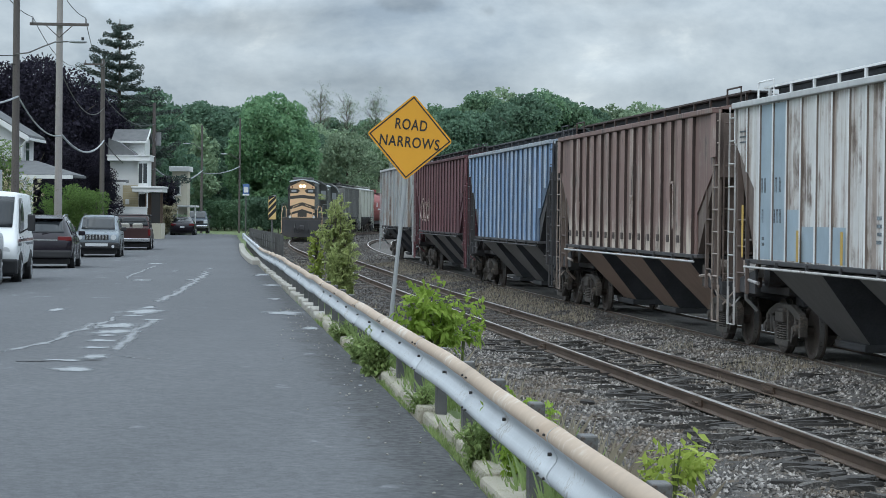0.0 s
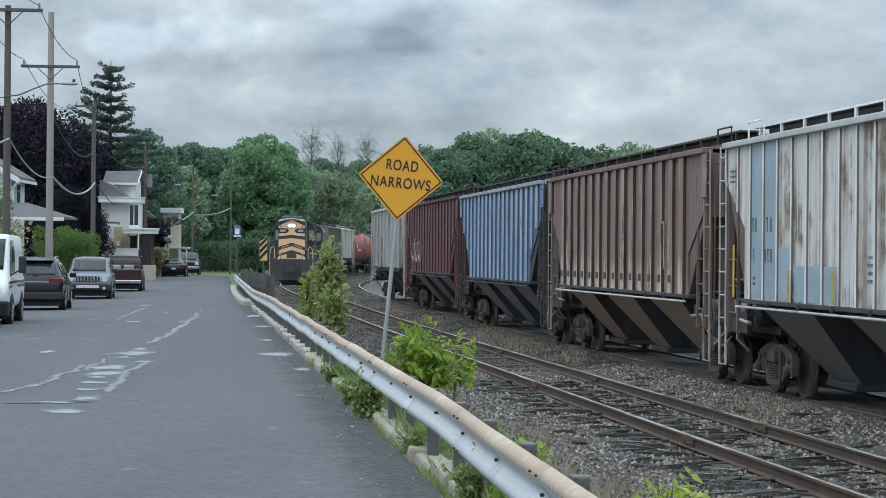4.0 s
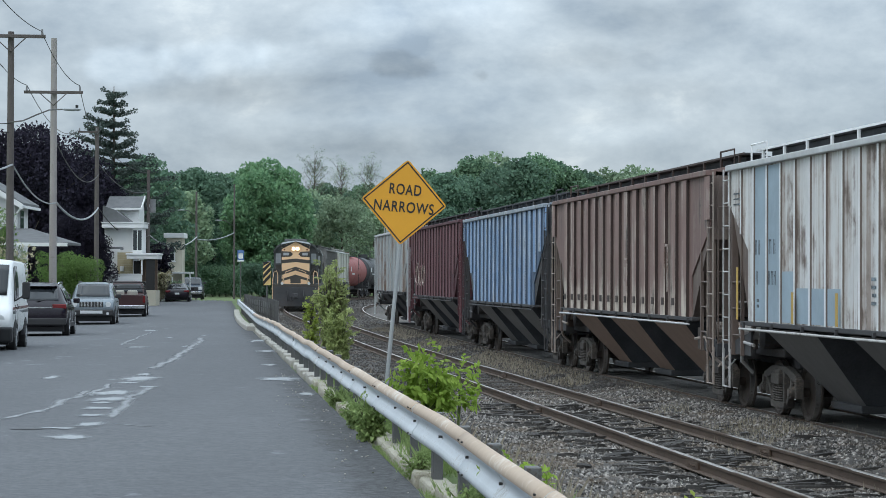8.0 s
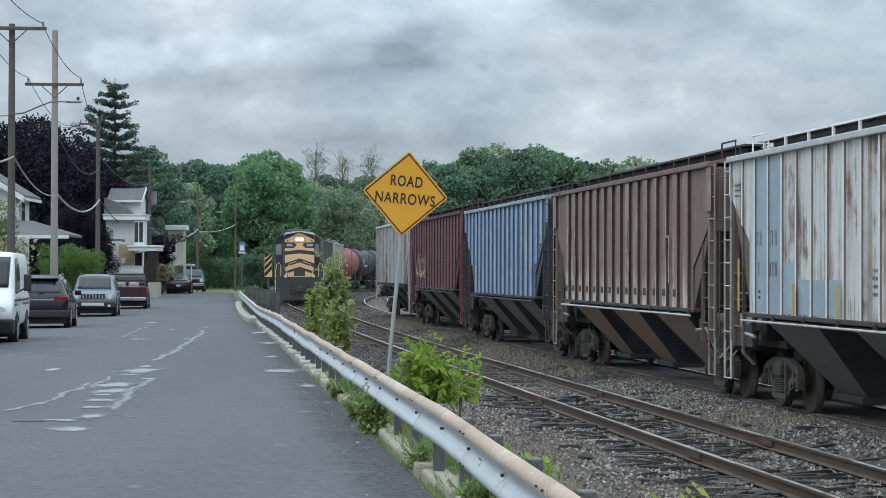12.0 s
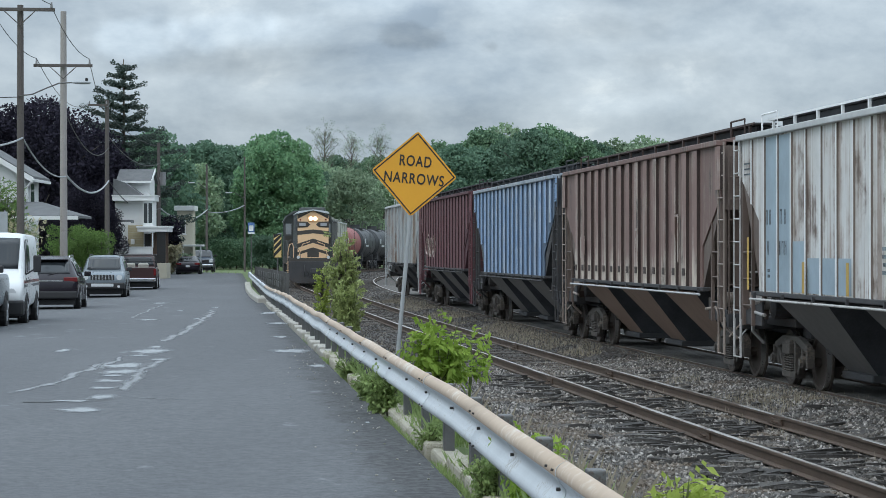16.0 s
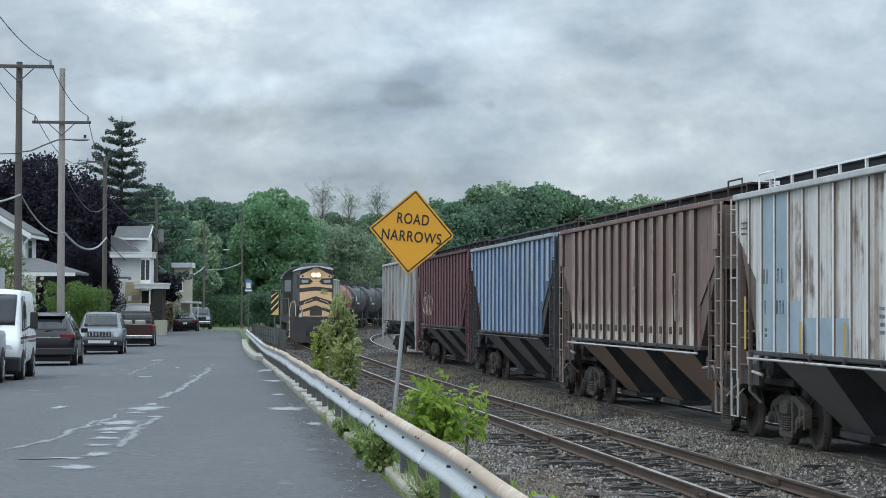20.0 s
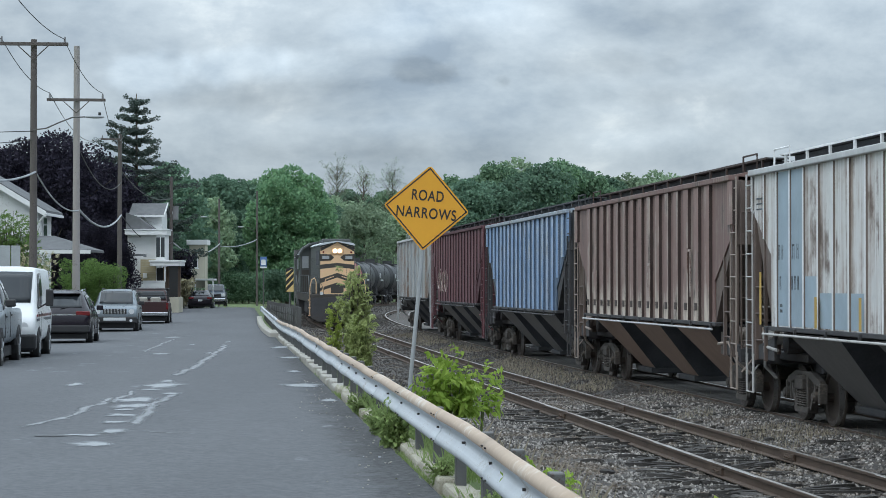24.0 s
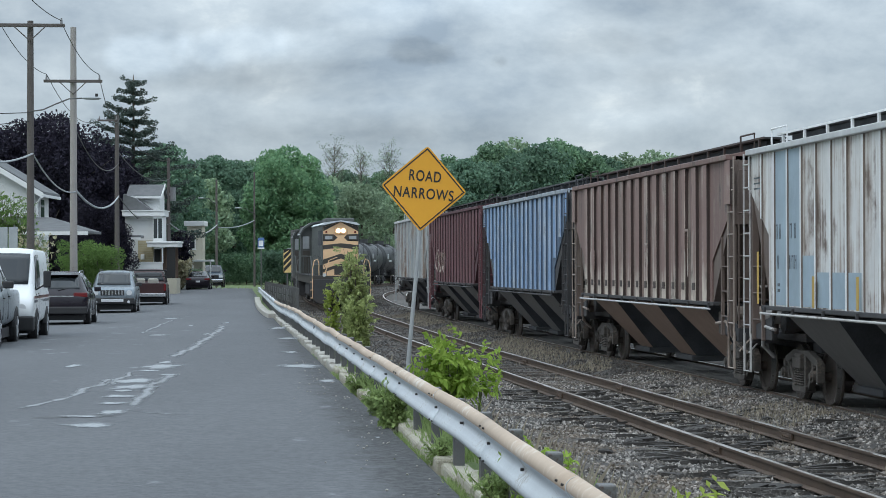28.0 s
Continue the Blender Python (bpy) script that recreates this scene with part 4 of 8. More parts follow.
def hopper(name, label, y_mid, paint, rib_paint, n_ribs, length=16.4, roof_paint=None, hopper_paint=None, sill_paint=None, rib_w=0.09, rib_d=0.08, rib_side=None, cut=1.6, drop=0.8, end_paint=None, ladder_paint=None, edge_paint=None, grab_paint=None, bare=0.0, m=None, eave=4.15, sill=1.60, line=far_track, group="parked hopper wagons"):
    """A covered hopper wagon: ribbed sides, sloped ends, roof with hatches and walkways, chutes, bogies."""
    h = length / 2
    if m is None:
        a = math.atan((line(y_mid + 7) - line(y_mid - 7)) / 14)
        m = pose(line(y_mid), y_mid, rail_z(y_mid), 0, 0, -math.degrees(a))
    car = thing(name, label, "hopper wagon", m, group)
    roof_paint, hopper_paint, sill_paint, end_paint = roof_paint or paint, hopper_paint or M_DARKSTEEL, sill_paint or M_DARKSTEEL, end_paint or paint
    ladder_paint = ladder_paint or rib_paint
    W = 1.56
    slope_end = eave - drop - 0.62 * cut

    def low(y):
        """Lower edge of the side at a place along it: it rises towards the ends."""
        over = abs(y) - (h - cut)
        return sill if over <= 0.001 else slope_end + (eave - drop - slope_end) * over / cut

    for side in (-1, 1):
        ys = [-h + 0.02 + (length - 0.04) * k / n_ribs for k in range(n_ribs + 1)]
        # sheets between the ribs
        for a, b in zip(ys, ys[1:]):
            pts = [(a, low(a))]
            if a < -(h - cut) < b:
                pts += [(-(h - cut), slope_end), (-(h - cut), sill)]
            if a < h - cut < b:
                pts += [(h - cut, sill), (h - cut, slope_end)]
            pts += [(b, low(b)), (b, eave), (a, eave)]
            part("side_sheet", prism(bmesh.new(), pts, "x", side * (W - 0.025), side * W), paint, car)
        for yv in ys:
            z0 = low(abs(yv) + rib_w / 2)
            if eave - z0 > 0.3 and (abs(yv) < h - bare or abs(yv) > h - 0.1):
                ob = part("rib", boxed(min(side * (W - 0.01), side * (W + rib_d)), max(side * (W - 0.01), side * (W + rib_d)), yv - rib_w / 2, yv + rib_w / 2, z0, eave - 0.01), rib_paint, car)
                # rib side faces get a darker colour: shade beside each rib, painted in
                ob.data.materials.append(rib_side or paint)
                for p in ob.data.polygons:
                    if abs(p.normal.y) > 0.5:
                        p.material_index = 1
        part("top_chord", boxed(min(side * (W - 0.1), side * (W + 0.09)), max(side * (W - 0.1), side * (W + 0.09)), -h, h, eave, eave + 0.10, 0.015), roof_paint, car)
        part("side_sill", boxed(min(side * (W - 0.16), side * (W + 0.06)), max(side * (W - 0.16), side * (W + 0.06)), -h + cut - 0.3, h - cut + 0.3, sill - 0.07, sill, 0.01), sill_paint, car)
        part("grab_rail", rod(bmesh.new(), (side * (W + 0.1), -h + cut - 0.2, sill - 0.13), (side * (W + 0.1), h - cut + 0.2, sill - 0.13), 0.02, n=8), grab_paint or M_DARKSTEEL, car)
        for yy in steps(-h + cut, h - cut, 1.7):
            part("rail_hanger", boxed(min(side * (W + 0.06), side * (W + 0.1)), max(side * (W + 0.06), side * (W + 0.1)), yy - 0.025, yy + 0.025, sill - 0.15, sill - 0.02), sill_paint, car)
        # corner ladders and steps
        for e in (-1, 1):
            ladder(car, side * (W + 0.03), e * (h + 0.12), 1.05, eave + 0.05, 0.42, ladder_paint, axis="y", rungs=8)
            bm = bmesh.new()
            pipe(bm, [(side * (W + 0.02), e * (h - 0.1), 1.1), (side * (W + 0.02), e * (h - 0.1), 0.45), (side * (W + 0.02), e * (h + 0.34), 0.45), (side * (W + 0.02), e * (h + 0.34), 1.1)], 0.022, 6)
            part("step", bm, ladder_paint, car)
            part("corner_post", boxed(min(side * (W - 0.12), side * W), max(side * (W - 0.12), side * W), e * (h - 0.1) - 0.05, e * (h - 0.1) + 0.05, 1.0, eave - drop, 0.01), end_paint, car)
            part("cage_post", boxed(min(side * (W - 0.06), side * W), max(side * (W - 0.06), side * W), e * (h - 0.75) - 0.03, e * (h - 0.75) + 0.03, 1.0, low(h - 0.75), 0.006), end_paint, car)
            for z in (1.35, 1.8, 2.25):
                part("side_rung", rod(bmesh.new(), (side * (W - 0.02), e * (h - 0.75), z), (side * (W - 0.02), e * (h - 0.1), z), 0.016, n=6), end_paint, car)
    # roof, hatches, walkways
    sec = [(-W - 0.07, eave + 0.08), (-0.9, eave + 0.24), (0, eave + 0.30), (0.9, eave + 0.24), (W + 0.07, eave + 0.08), (0, eave + 0.02)]
    part("roof", prism(bmesh.new(), sec, "y", -h, h), roof_paint, car)
    part("hatch_trough", boxed(-0.86, 0.86, -h + 0.15, h - 0.15, eave + 0.16, eave + 0.365, 0.02), M_BLACK_AND_SHADE, car)
    for k in range(10):
        yy = -h + 1.1 + (length - 2.2) * k / 9
        part("hatch_cover", boxed(-0.36, 0.36, yy - 0.6, yy + 0.6, eave + 0.365, eave + 0.39, 0.01), M_DARKSTEEL, car)
    for sx in (-1, 1):
        part("running_board", boxed(sx * 0.80 - 0.2, sx * 0.80 + 0.2, -h - 0.25, h + 0.25, eave + 0.37, eave + 0.40), M_DARKSTEEL, car)
        part("board_edge", boxed(sx * 1.01 - 0.012, sx * 1.01 + 0.012, -h - 0.25, h + 0.25, eave + 0.37, eave + 0.405), edge_paint or rib_paint, car)
        for k in range(13):
            yy = -h + 0.1 + (length - 0.2) * k / 12
            part("board_bracket", boxed(sx * 1.0 - 0.02, sx * 1.0 + 0.02, yy - 0.03, yy + 0.03, eave + 0.16, eave + 0.37), edge_paint or rib_paint, car)
    for e in (-1, 1):
        part("roof_grab", pipe(bmesh.new(), [(-1.15, e * (h - 0.9), eave + 0.2), (-1.15, e * (h - 0.9), eave + 0.47), (-1.15, e * (h + 0.1), eave + 0.47), (-1.15, e * (h + 0.1), eave + 0.2)], 0.018, 6), edge_paint or rib_paint, car)
    # sloped ends, platforms, end posts
    for e in (-1, 1):
        bm = bmesh.new()
        prism(bm, [(e * (h - 0.02), eave), (e * (h - 0.02), eave - drop), (e * (h - cut), sill), (e * (h - cut - 0.9), sill), (e * (h - 0.6), eave)], "x", -W + 0.03, W - 0.03)
        part("slope_sheet", bm, end_paint, car)
        part("end_platform", boxed(-1.05, 1.05, min(e * (h - cut - 0.4), e * (h + 0.3)), max(e * (h - cut - 0.4), e * (h + 0.3)), 1.0, 1.14, 0.02), M_DARKSTEEL, car)
        part("end_sheet", boxed(-W + 0.06, W - 0.06, min(e * (h - 0.06), e * h), max(e * (h - 0.06), e * h), eave - drop - 0.25, eave, 0.01), end_paint, car)
        for x in (-1.2, -0.55, 0.55, 1.2):
            part("end_post", boxed(x - 0.06, x + 0.06, e * (h - 0.25) - 0.05, e * (h - 0.25) + 0.05, 1.1, eave - drop, 0.01), end_paint, car)
        ladder(car, -W + 0.3, e * (h + 0.28), 1.1, eave, 0.45, end_paint, axis="x", rungs=8)
        coupler(car, e * (h + 0.1), e, M_DARKSTEEL)
        part("end_sill", boxed(-1.5, 1.5, min(e * (h + 0.16), e * (h + 0.30)), max(e * (h + 0.16), e * (h + 0.30)), 0.92, 1.16, 0.015), M_DARKSTEEL, car)
        for sx in (-1, 1):
            part("sill_gusset", prism(bmesh.new(), [(e * (h - 1.2), 1.02), (e * (h + 0.2), 1.02), (e * (h + 0.2), 1.2), (e * (h - 1.2), 1.42)], "x", min(sx * 1.46, sx * 1.5), max(sx * 1.46, sx * 1.5)), M_DARKSTEEL, car)
            part("slope_brace", rod(bmesh.new(), (sx * 1.3, e * (h - 0.15), 1.15), (sx * 1.3, e * (h - cut + 0.1), sill + 0.25), 0.05, n=6), end_paint, car)
            part("uncoupling_lever", pipe(bmesh.new(), [(sx * 1.5, e * (h + 0.36), 0.75), (sx * 1.3, e * (h + 0.36), 0.98), (sx * 0.2, e * (h + 0.36), 0.98)], 0.016, 6), ladder_paint, car)
        part("air_reservoir", rod(bmesh.new(), (-1.25, e * (h - 1.0), 1.32), (-0.2, e * (h - 1.0), 1.32), 0.2, n=14), M_DARKSTEEL, car)
        part("brake_cylinder", rod(bmesh.new(), (-1.45, e * (h - 0.35), 1.4), (-0.9, e * (h - 0.35), 1.4), 0.13, n=12), ladder_paint, car)
        part("brake_pipe", pipe(bmesh.new(), [(-1.5, e * (h - 1.4), 1.2), (-1.5, e * (h - 0.6), 1.25), (-1.42, e * (h - 0.3), 0.9), (-1.2, e * (h - 0.2), 0.7)], 0.03, 6), ladder_paint, car)
        part("grab_iron", pipe(bmesh.new(), [(-1.3, e * (h + 0.32), 1.9), (-0.7, e * (h + 0.36), 1.9)], 0.016, 6), ladder_paint, car)
        part("brake_wheel", rod(bmesh.new(), (0.5, e * (h + 0.2), 2.4), (0.5, e * (h + 0.25), 2.4), 0.25, n=16), M_DARKSTEEL, car)
    # three discharge chutes
    inner = h - cut
    n = 3
    for k in range(n):
        c = -inner + 2 * inner * (k + 0.5) / n
        a, b = c - 1.45, c + 1.45
        bm = bmesh.new()
        rings = [[(-W + 0.03, a, sill - 0.1), (W - 0.03, a, sill - 0.1), (W - 0.03, b, sill - 0.1), (-W + 0.03, b, sill - 0.1)],
                 [(-0.5, c - 0.75, 0.36), (0.5, c - 0.75, 0.36), (0.5, c + 0.75, 0.36), (-0.5, c + 0.75, 0.36)]]
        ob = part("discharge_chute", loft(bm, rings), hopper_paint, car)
        # end slopes near black: shade of the gaps between chutes put into colour
        ob.data.materials.append(M_BLACK_AND_SHADE)
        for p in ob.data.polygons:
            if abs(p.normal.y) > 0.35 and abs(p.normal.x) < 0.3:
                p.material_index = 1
        part("chute_gate", boxed(-0.6, 0.6, c - 0.8, c + 0.8, 0.24, 0.36, 0.02), M_DARKSTEEL, car)
    part("centre_sill", boxed(-0.3, 0.3, -h - 0.05, h + 0.05, 0.78, 1.06, 0.02), M_DARKSTEEL, car)
    part("underside", boxed(-W + 0.1, W - 0.1, -h + cut, h - cut, sill - 0.09, sill - 0.03), M_DARKSTEEL, car)
    sets = []
    for e in (-1, 1):
        sets += bogie(car, e * (h - 1.35))[1]
    return car, sets


M_HW_SHEET = weathered("chalky_white_wagon_paint", (0.70, 0.70, 0.69), (0.14, 0.10, 0.08), 0.62, rough=0.65, fade=(0.39, 0.325, 0.285), fade_at=0.50, streak=(2.8, 2.8, 0.08), grime_amount=0.22)
M_HW_RIB = weathered("white_wagon_rib_paint", (0.76, 0.77, 0.77), (0.20, 0.13, 0.09), 0.2, grime_amount=0.1)
# shade on the white wagon's rib sides, as a brown colour
M_HW_RIB_SHADE = weathered("white_rib_side_shade", (0.23, 0.185, 0.16), (0.09, 0.06, 0.05), 0.4)
M_HW_ROOF = weathered("white_wagon_roof_paint", (0.55, 0.56, 0.57), (0.25, 0.19, 0.15), 0.2, grime_amount=0.2)
M_BROWN = weathered("faded_brown_wagon_paint", (0.215, 0.135, 0.120), (0.072, 0.050, 0.045), 0.60, fade=(0.36, 0.295, 0.25), fade_at=0.548, low_fade=0.22, streak=(3.0, 3.0, 0.14))
M_BROWN_RIB = weathered("faded_brown_rib_paint", (0.275, 0.178, 0.158), (0.085, 0.056, 0.050), 0.62, fade=(0.62, 0.54, 0.46), fade_at=0.532, low_fade=0.50, streak=(3.6, 3.6, 0.16))
M_END_RUST = weathered("rusty_wagon_end_paint", (0.150, 0.112, 0.096), (0.07, 0.045, 0.035), 0.5, fade=(0.30, 0.25, 0.21), fade_at=0.56, grime_amount=0.35)
M_LADDER_BROWN = weathered("worn_brown_ladder_paint", (0.36, 0.30, 0.26), (0.10, 0.07, 0.055), 0.5, grime_amount=0.3)
M_LADDER = weathered("worn_pale_ladder_paint", (0.54, 0.53, 0.52), (0.15, 0.10, 0.08), 0.5, grime_amount=0.3)
# plates and board edges; on rib sides it is painted shade
M_BROWN_DARK = weathered("dark_rust_brown_and_rib_shade", (0.06, 0.042, 0.038), (0.10, 0.06, 0.045), 0.5, grime_amount=0.3)
M_CHUTE_RUST = weathered("rusty_chute_paint", (0.31, 0.205, 0.155), (0.20, 0.13, 0.09), 0.4, grime_amount=0.25)
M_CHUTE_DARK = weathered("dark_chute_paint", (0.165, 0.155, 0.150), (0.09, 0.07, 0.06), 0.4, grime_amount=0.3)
# dull blue sheets and rib sides, darkened further by painted recess shade
M_BLUE_SHADED = weathered("dull_blue_recess_shade_paint", (0.085, 0.13, 0.20), (0.06, 0.06, 0.07), 0.35, fade=(0.20, 0.27, 0.36), fade_at=0.6)
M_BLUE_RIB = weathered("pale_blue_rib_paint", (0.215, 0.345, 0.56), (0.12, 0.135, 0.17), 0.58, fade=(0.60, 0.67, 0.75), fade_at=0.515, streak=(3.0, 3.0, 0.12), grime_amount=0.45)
M_BLUE_ROOF = weathered("chalky_blue_grey_roof_paint", (0.30, 0.35, 0.41), (0.12, 0.12, 0.13), 0.5, fade=(0.55, 0.57, 0.58), fade_at=0.52, streak=(2.0, 2.0, 2.0), grime_amount=0.4)
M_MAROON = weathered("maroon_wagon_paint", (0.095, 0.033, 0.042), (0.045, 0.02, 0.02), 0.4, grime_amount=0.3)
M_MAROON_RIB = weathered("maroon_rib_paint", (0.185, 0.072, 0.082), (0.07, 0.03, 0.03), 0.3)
# the maroon ribs' shaded sides, put in as a deeper maroon
M_MAROON_SHADE = weathered("maroon_rib_side_shade", (0.04, 0.013, 0.016), (0.03, 0.015, 0.015), 0.4)
M_GREY_SHEET = weathered("pale_grey_wagon_paint", (0.40, 0.43, 0.44), (0.22, 0.15, 0.11), 0.5, fade=(0.33, 0.26, 0.215), fade_at=0.50, streak=(0.9, 0.9, 0.1))
M_GREY_RIB = weathered("grey_wagon_rib_paint", (0.52, 0.54, 0.55), (0.25, 0.18, 0.13), 0.3)
M_BLUEPATCH = weathered("pale_blue_repaint", (0.33, 0.42, 0.49), (0.2, 0.2, 0.2), 0.1, grime_amount=0.1)
M_STENCIL = plain("worn_dark_stencil_paint", (0.075, 0.085, 0.095), 0.8, vary=0.3, scale=8, dirt=(0.25, 0.31, 0.35), dirt_at=0.54)
M_PALEWORN = plain("worn_pale_stencil_paint", (0.52, 0.46, 0.41), 0.8, vary=0.3, scale=6, dirt=(0.20, 0.13, 0.11), dirt_at=0.5)
M_YELLOWBAR = plain("faded_yellow_tape", (0.52, 0.34, 0.08), 0.6, vary=0.2)

white_car, _ = hopper("hopper_wagon", "chalky white covered hopper wagon with rust streaks and blue repaint", 29.9, M_HW_SHEET, M_HW_RIB, 20, rib_w=0.085, rib_d=0.03, rib_side=M_HW_RIB_SHADE, roof_paint=M_HW_ROOF, hopper_paint=M_CHUTE_DARK, end_paint=M_END_RUST, ladder_paint=M_LADDER, grab_paint=M_LADDER, cut=1.25, drop=0.6)
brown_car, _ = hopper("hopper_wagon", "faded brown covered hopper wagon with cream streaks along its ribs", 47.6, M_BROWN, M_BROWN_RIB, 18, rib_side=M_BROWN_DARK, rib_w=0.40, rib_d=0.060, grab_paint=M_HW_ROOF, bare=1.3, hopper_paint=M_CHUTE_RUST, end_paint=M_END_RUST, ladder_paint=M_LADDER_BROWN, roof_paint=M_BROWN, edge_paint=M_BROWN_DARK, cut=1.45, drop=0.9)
blue_car, _ = hopper("hopper_wagon", "weathered light blue covered hopper wagon, ribs paler than sheets", 65.3, M_BLUE_SHADED, M_BLUE_RIB, 19, roof_paint=M_BLUE_ROOF, hopper_paint=M_CHUTE_DARK, edge_paint=M_DARKSTEEL, rib_w=0.42, rib_d=0.034, cut=2.0, drop=0.72, end_paint=M_DARKSTEEL, ladder_paint=M_DARKSTEEL)
maroon_car, _ = hopper("hopper_wagon", "dark maroon covered hopper wagon with pale graffiti scrawl", 82.8, M_MAROON, M_MAROON_RIB, 18, rib_side=M_MAROON_SHADE, roof_paint=M_MAROON, edge_paint=M_DARKSTEEL, cut=1.9, drop=0.72, hopper_paint=M_CHUTE_DARK, rib_w=0.36, rib_d=0.035)
grey_car, _ = hopper("hopper_wagon", "pale grey covered hopper wagon with rust between panels", 99.4, M_GREY_SHEET, M_GREY_RIB, 9, length=15.4, roof_paint=M_HW_ROOF, end_paint=M_GREY_SHEET)

# repaint patches, tape and worn stencils on the white wagon's side
_x = -1.56
for y0, y1, z0, z1 in ((5.73, 6.54, 1.62, 4.13), (4.91, 5.73, 1.62, 4.13), (4.09, 4.91, 1.62, 2.42), (3.27, 4.09, 1.62, 2.16), (2.45, 3.27, 1.62, 2.16), (1.64, 2.45, 1.62, 2.16)):
    part("repaint_patch", boxed(_x - 0.006, _x - 0.001, y0 + 0.05, y1 - 0.05, z0, z1), M_BLUEPATCH, white_car, "pale blue repaint patch")
for yv, z0, z1 in ((7.36, 1.62, 2.5), (4.0, 1.62, 2.1), (1.7, 1.62, 2.1)):
    part("reflector_tape", boxed(_x - 0.086, _x - 0.081, yv - 0.06, yv + 0.06, z0, z1), M_YELLOWBAR, white_car, "faded yellow tape")
for k, (yc, zc, w, hh) in enumerate(((6.42, 2.82, 0.10, 0.24), (6.22, 2.82, 0.08, 0.24), (5.55, 2.82, 0.12, 0.24), (5.30, 2.82, 0.10, 0.24), (6.35, 2.32, 0.08, 0.22), (5.62, 2.32, 0.06, 0.22), (5.45, 2.32, 0.10, 0.22), (5.28, 2.32, 0.10, 0.22), (6.3, 1.95, 0.14, 0.05), (6.3, 1.86, 0.14, 0.05), (7.7, 3.75, 0.42, 0.025), (7.7, 3.66, 0.42, 0.025), (7.7, 3.57, 0.42, 0.025), (0.15, 2.30, 0.36, 0.05), (0.15, 2.19, 0.36, 0.05), (0.15, 2.08, 0.30, 0.05), (0.15, 1.97, 0.36, 0.05))):
    if w > 0.3 or hh < 0.1:
        part("stencil_bar", boxed(_x - 0.010, _x - 0.007, yc - w / 2, yc + w / 2, zc - hh / 2, zc + hh / 2), M_STENCIL, white_car, "dark worn stencil mark")
        continue
    bm = bmesh.new()
    for sy in (-1, 1):
        box(bm, _x - 0.010, _x - 0.007, yc + sy * w * 0.38 - 0.012, yc + sy * w * 0.38 + 0.012, zc - hh / 2, zc + hh / 2)
    box(bm, _x - 0.010, _x - 0.007, yc - w * 0.2, yc + w * 0.2, zc + hh * (0.1 if k % 2 else 0.38), zc + hh * (0.2 if k % 2 else 0.48))
    part("stencil_bar", bm, M_STENCIL, white_car, "dark worn stencil mark")
# pale worn stencils on the brown wagon, scrawl on the maroon one
for yc, zc, w, hh in ((-1.0, 2.72, 0.30, 0.05), (-1.12, 2.3, 0.05, 0.8), (-0.9, 2.4, 0.05, 0.3), (-4.85, 2.95, 0.32, 0.05), (-4.98, 2.5, 0.06, 0.9), (-4.72, 2.75, 0.06, 0.5), (5.7, 2.35, 0.06, 0.5), (5.2, 2.4, 0.06, 0.45)):
    part("stencil_bar", boxed(-1.632, -1.6225, yc - w / 2, yc + w / 2, zc - hh / 2, zc + hh / 2), M_PALEWORN, brown_car, "pale worn stencil mark")
for k in range(17):
    if 1 < k < 16:
        part("tag_plate", boxed(-1.632, -1.6225, -7.29 + 0.911 * k - 0.11, -7.29 + 0.911 * k + 0.11, 1.80, 1.94), M_BROWN_DARK, brown_car)
_rnd = random.Random(21)
for k in range(6):
    y0 = 2.7 + 0.62 * k
    turns, lean, tall = _rnd.uniform(0.8, 1.6), _rnd.uniform(-0.25, 0.25), _rnd.uniform(0.30, 0.44)
    pts = []
    for i in range(15):
        a = 6.283 * turns * i / 14 + k * 1.7
        pts.append((-1.603, y0 + 0.30 * math.cos(a * (1 + k % 2)) + lean * i / 14, 2.30 + tall * math.sin(a) + 0.012 * i))
    part("graffiti_stroke", pipe(bmesh.new(), pts, 0.012, 5), M_PALEWORN, maroon_car, "pale sprayed stroke")


# ---- the moving train ----
M_LOCO_ORANGE = plain("locomotive_cream_orange", (0.80, 0.53, 0.31), 0.5, vary=0.12, scale=1.5, bump=0.05, dirt=(0.3, 0.2, 0.12), dirt_at=0.62)
M_LOCO_GREY = plain("locomotive_dark_grey_green", (0.075, 0.082, 0.08), 0.55, vary=0.2, scale=1.5, bump=0.05, dirt=(0.04, 0.04, 0.04), dirt_at=0.6)
M_LOCO_STRIPE = plain("locomotive_black_stripe", (0.055, 0.048, 0.042), 0.55, vary=0.2)
M_HEADLIGHT = lamp_material("lit_headlight", (1.0, 0.66, 0.32), 2.6)
M_TANK_BLACK = plain("black_tank_paint", (0.045, 0.048, 0.052), 0.45, vary=0.3, scale=1.2, bump=0.05, dirt=(0.09, 0.085, 0.08), dirt_at=0.6)
M_TANK_RED = plain("dull_red_tank_paint", (0.30, 0.085, 0.08), 0.55, vary=0.2, scale=1.2, bump=0.05, dirt=(0.2, 0.12, 0.1), dirt_at=0.6)


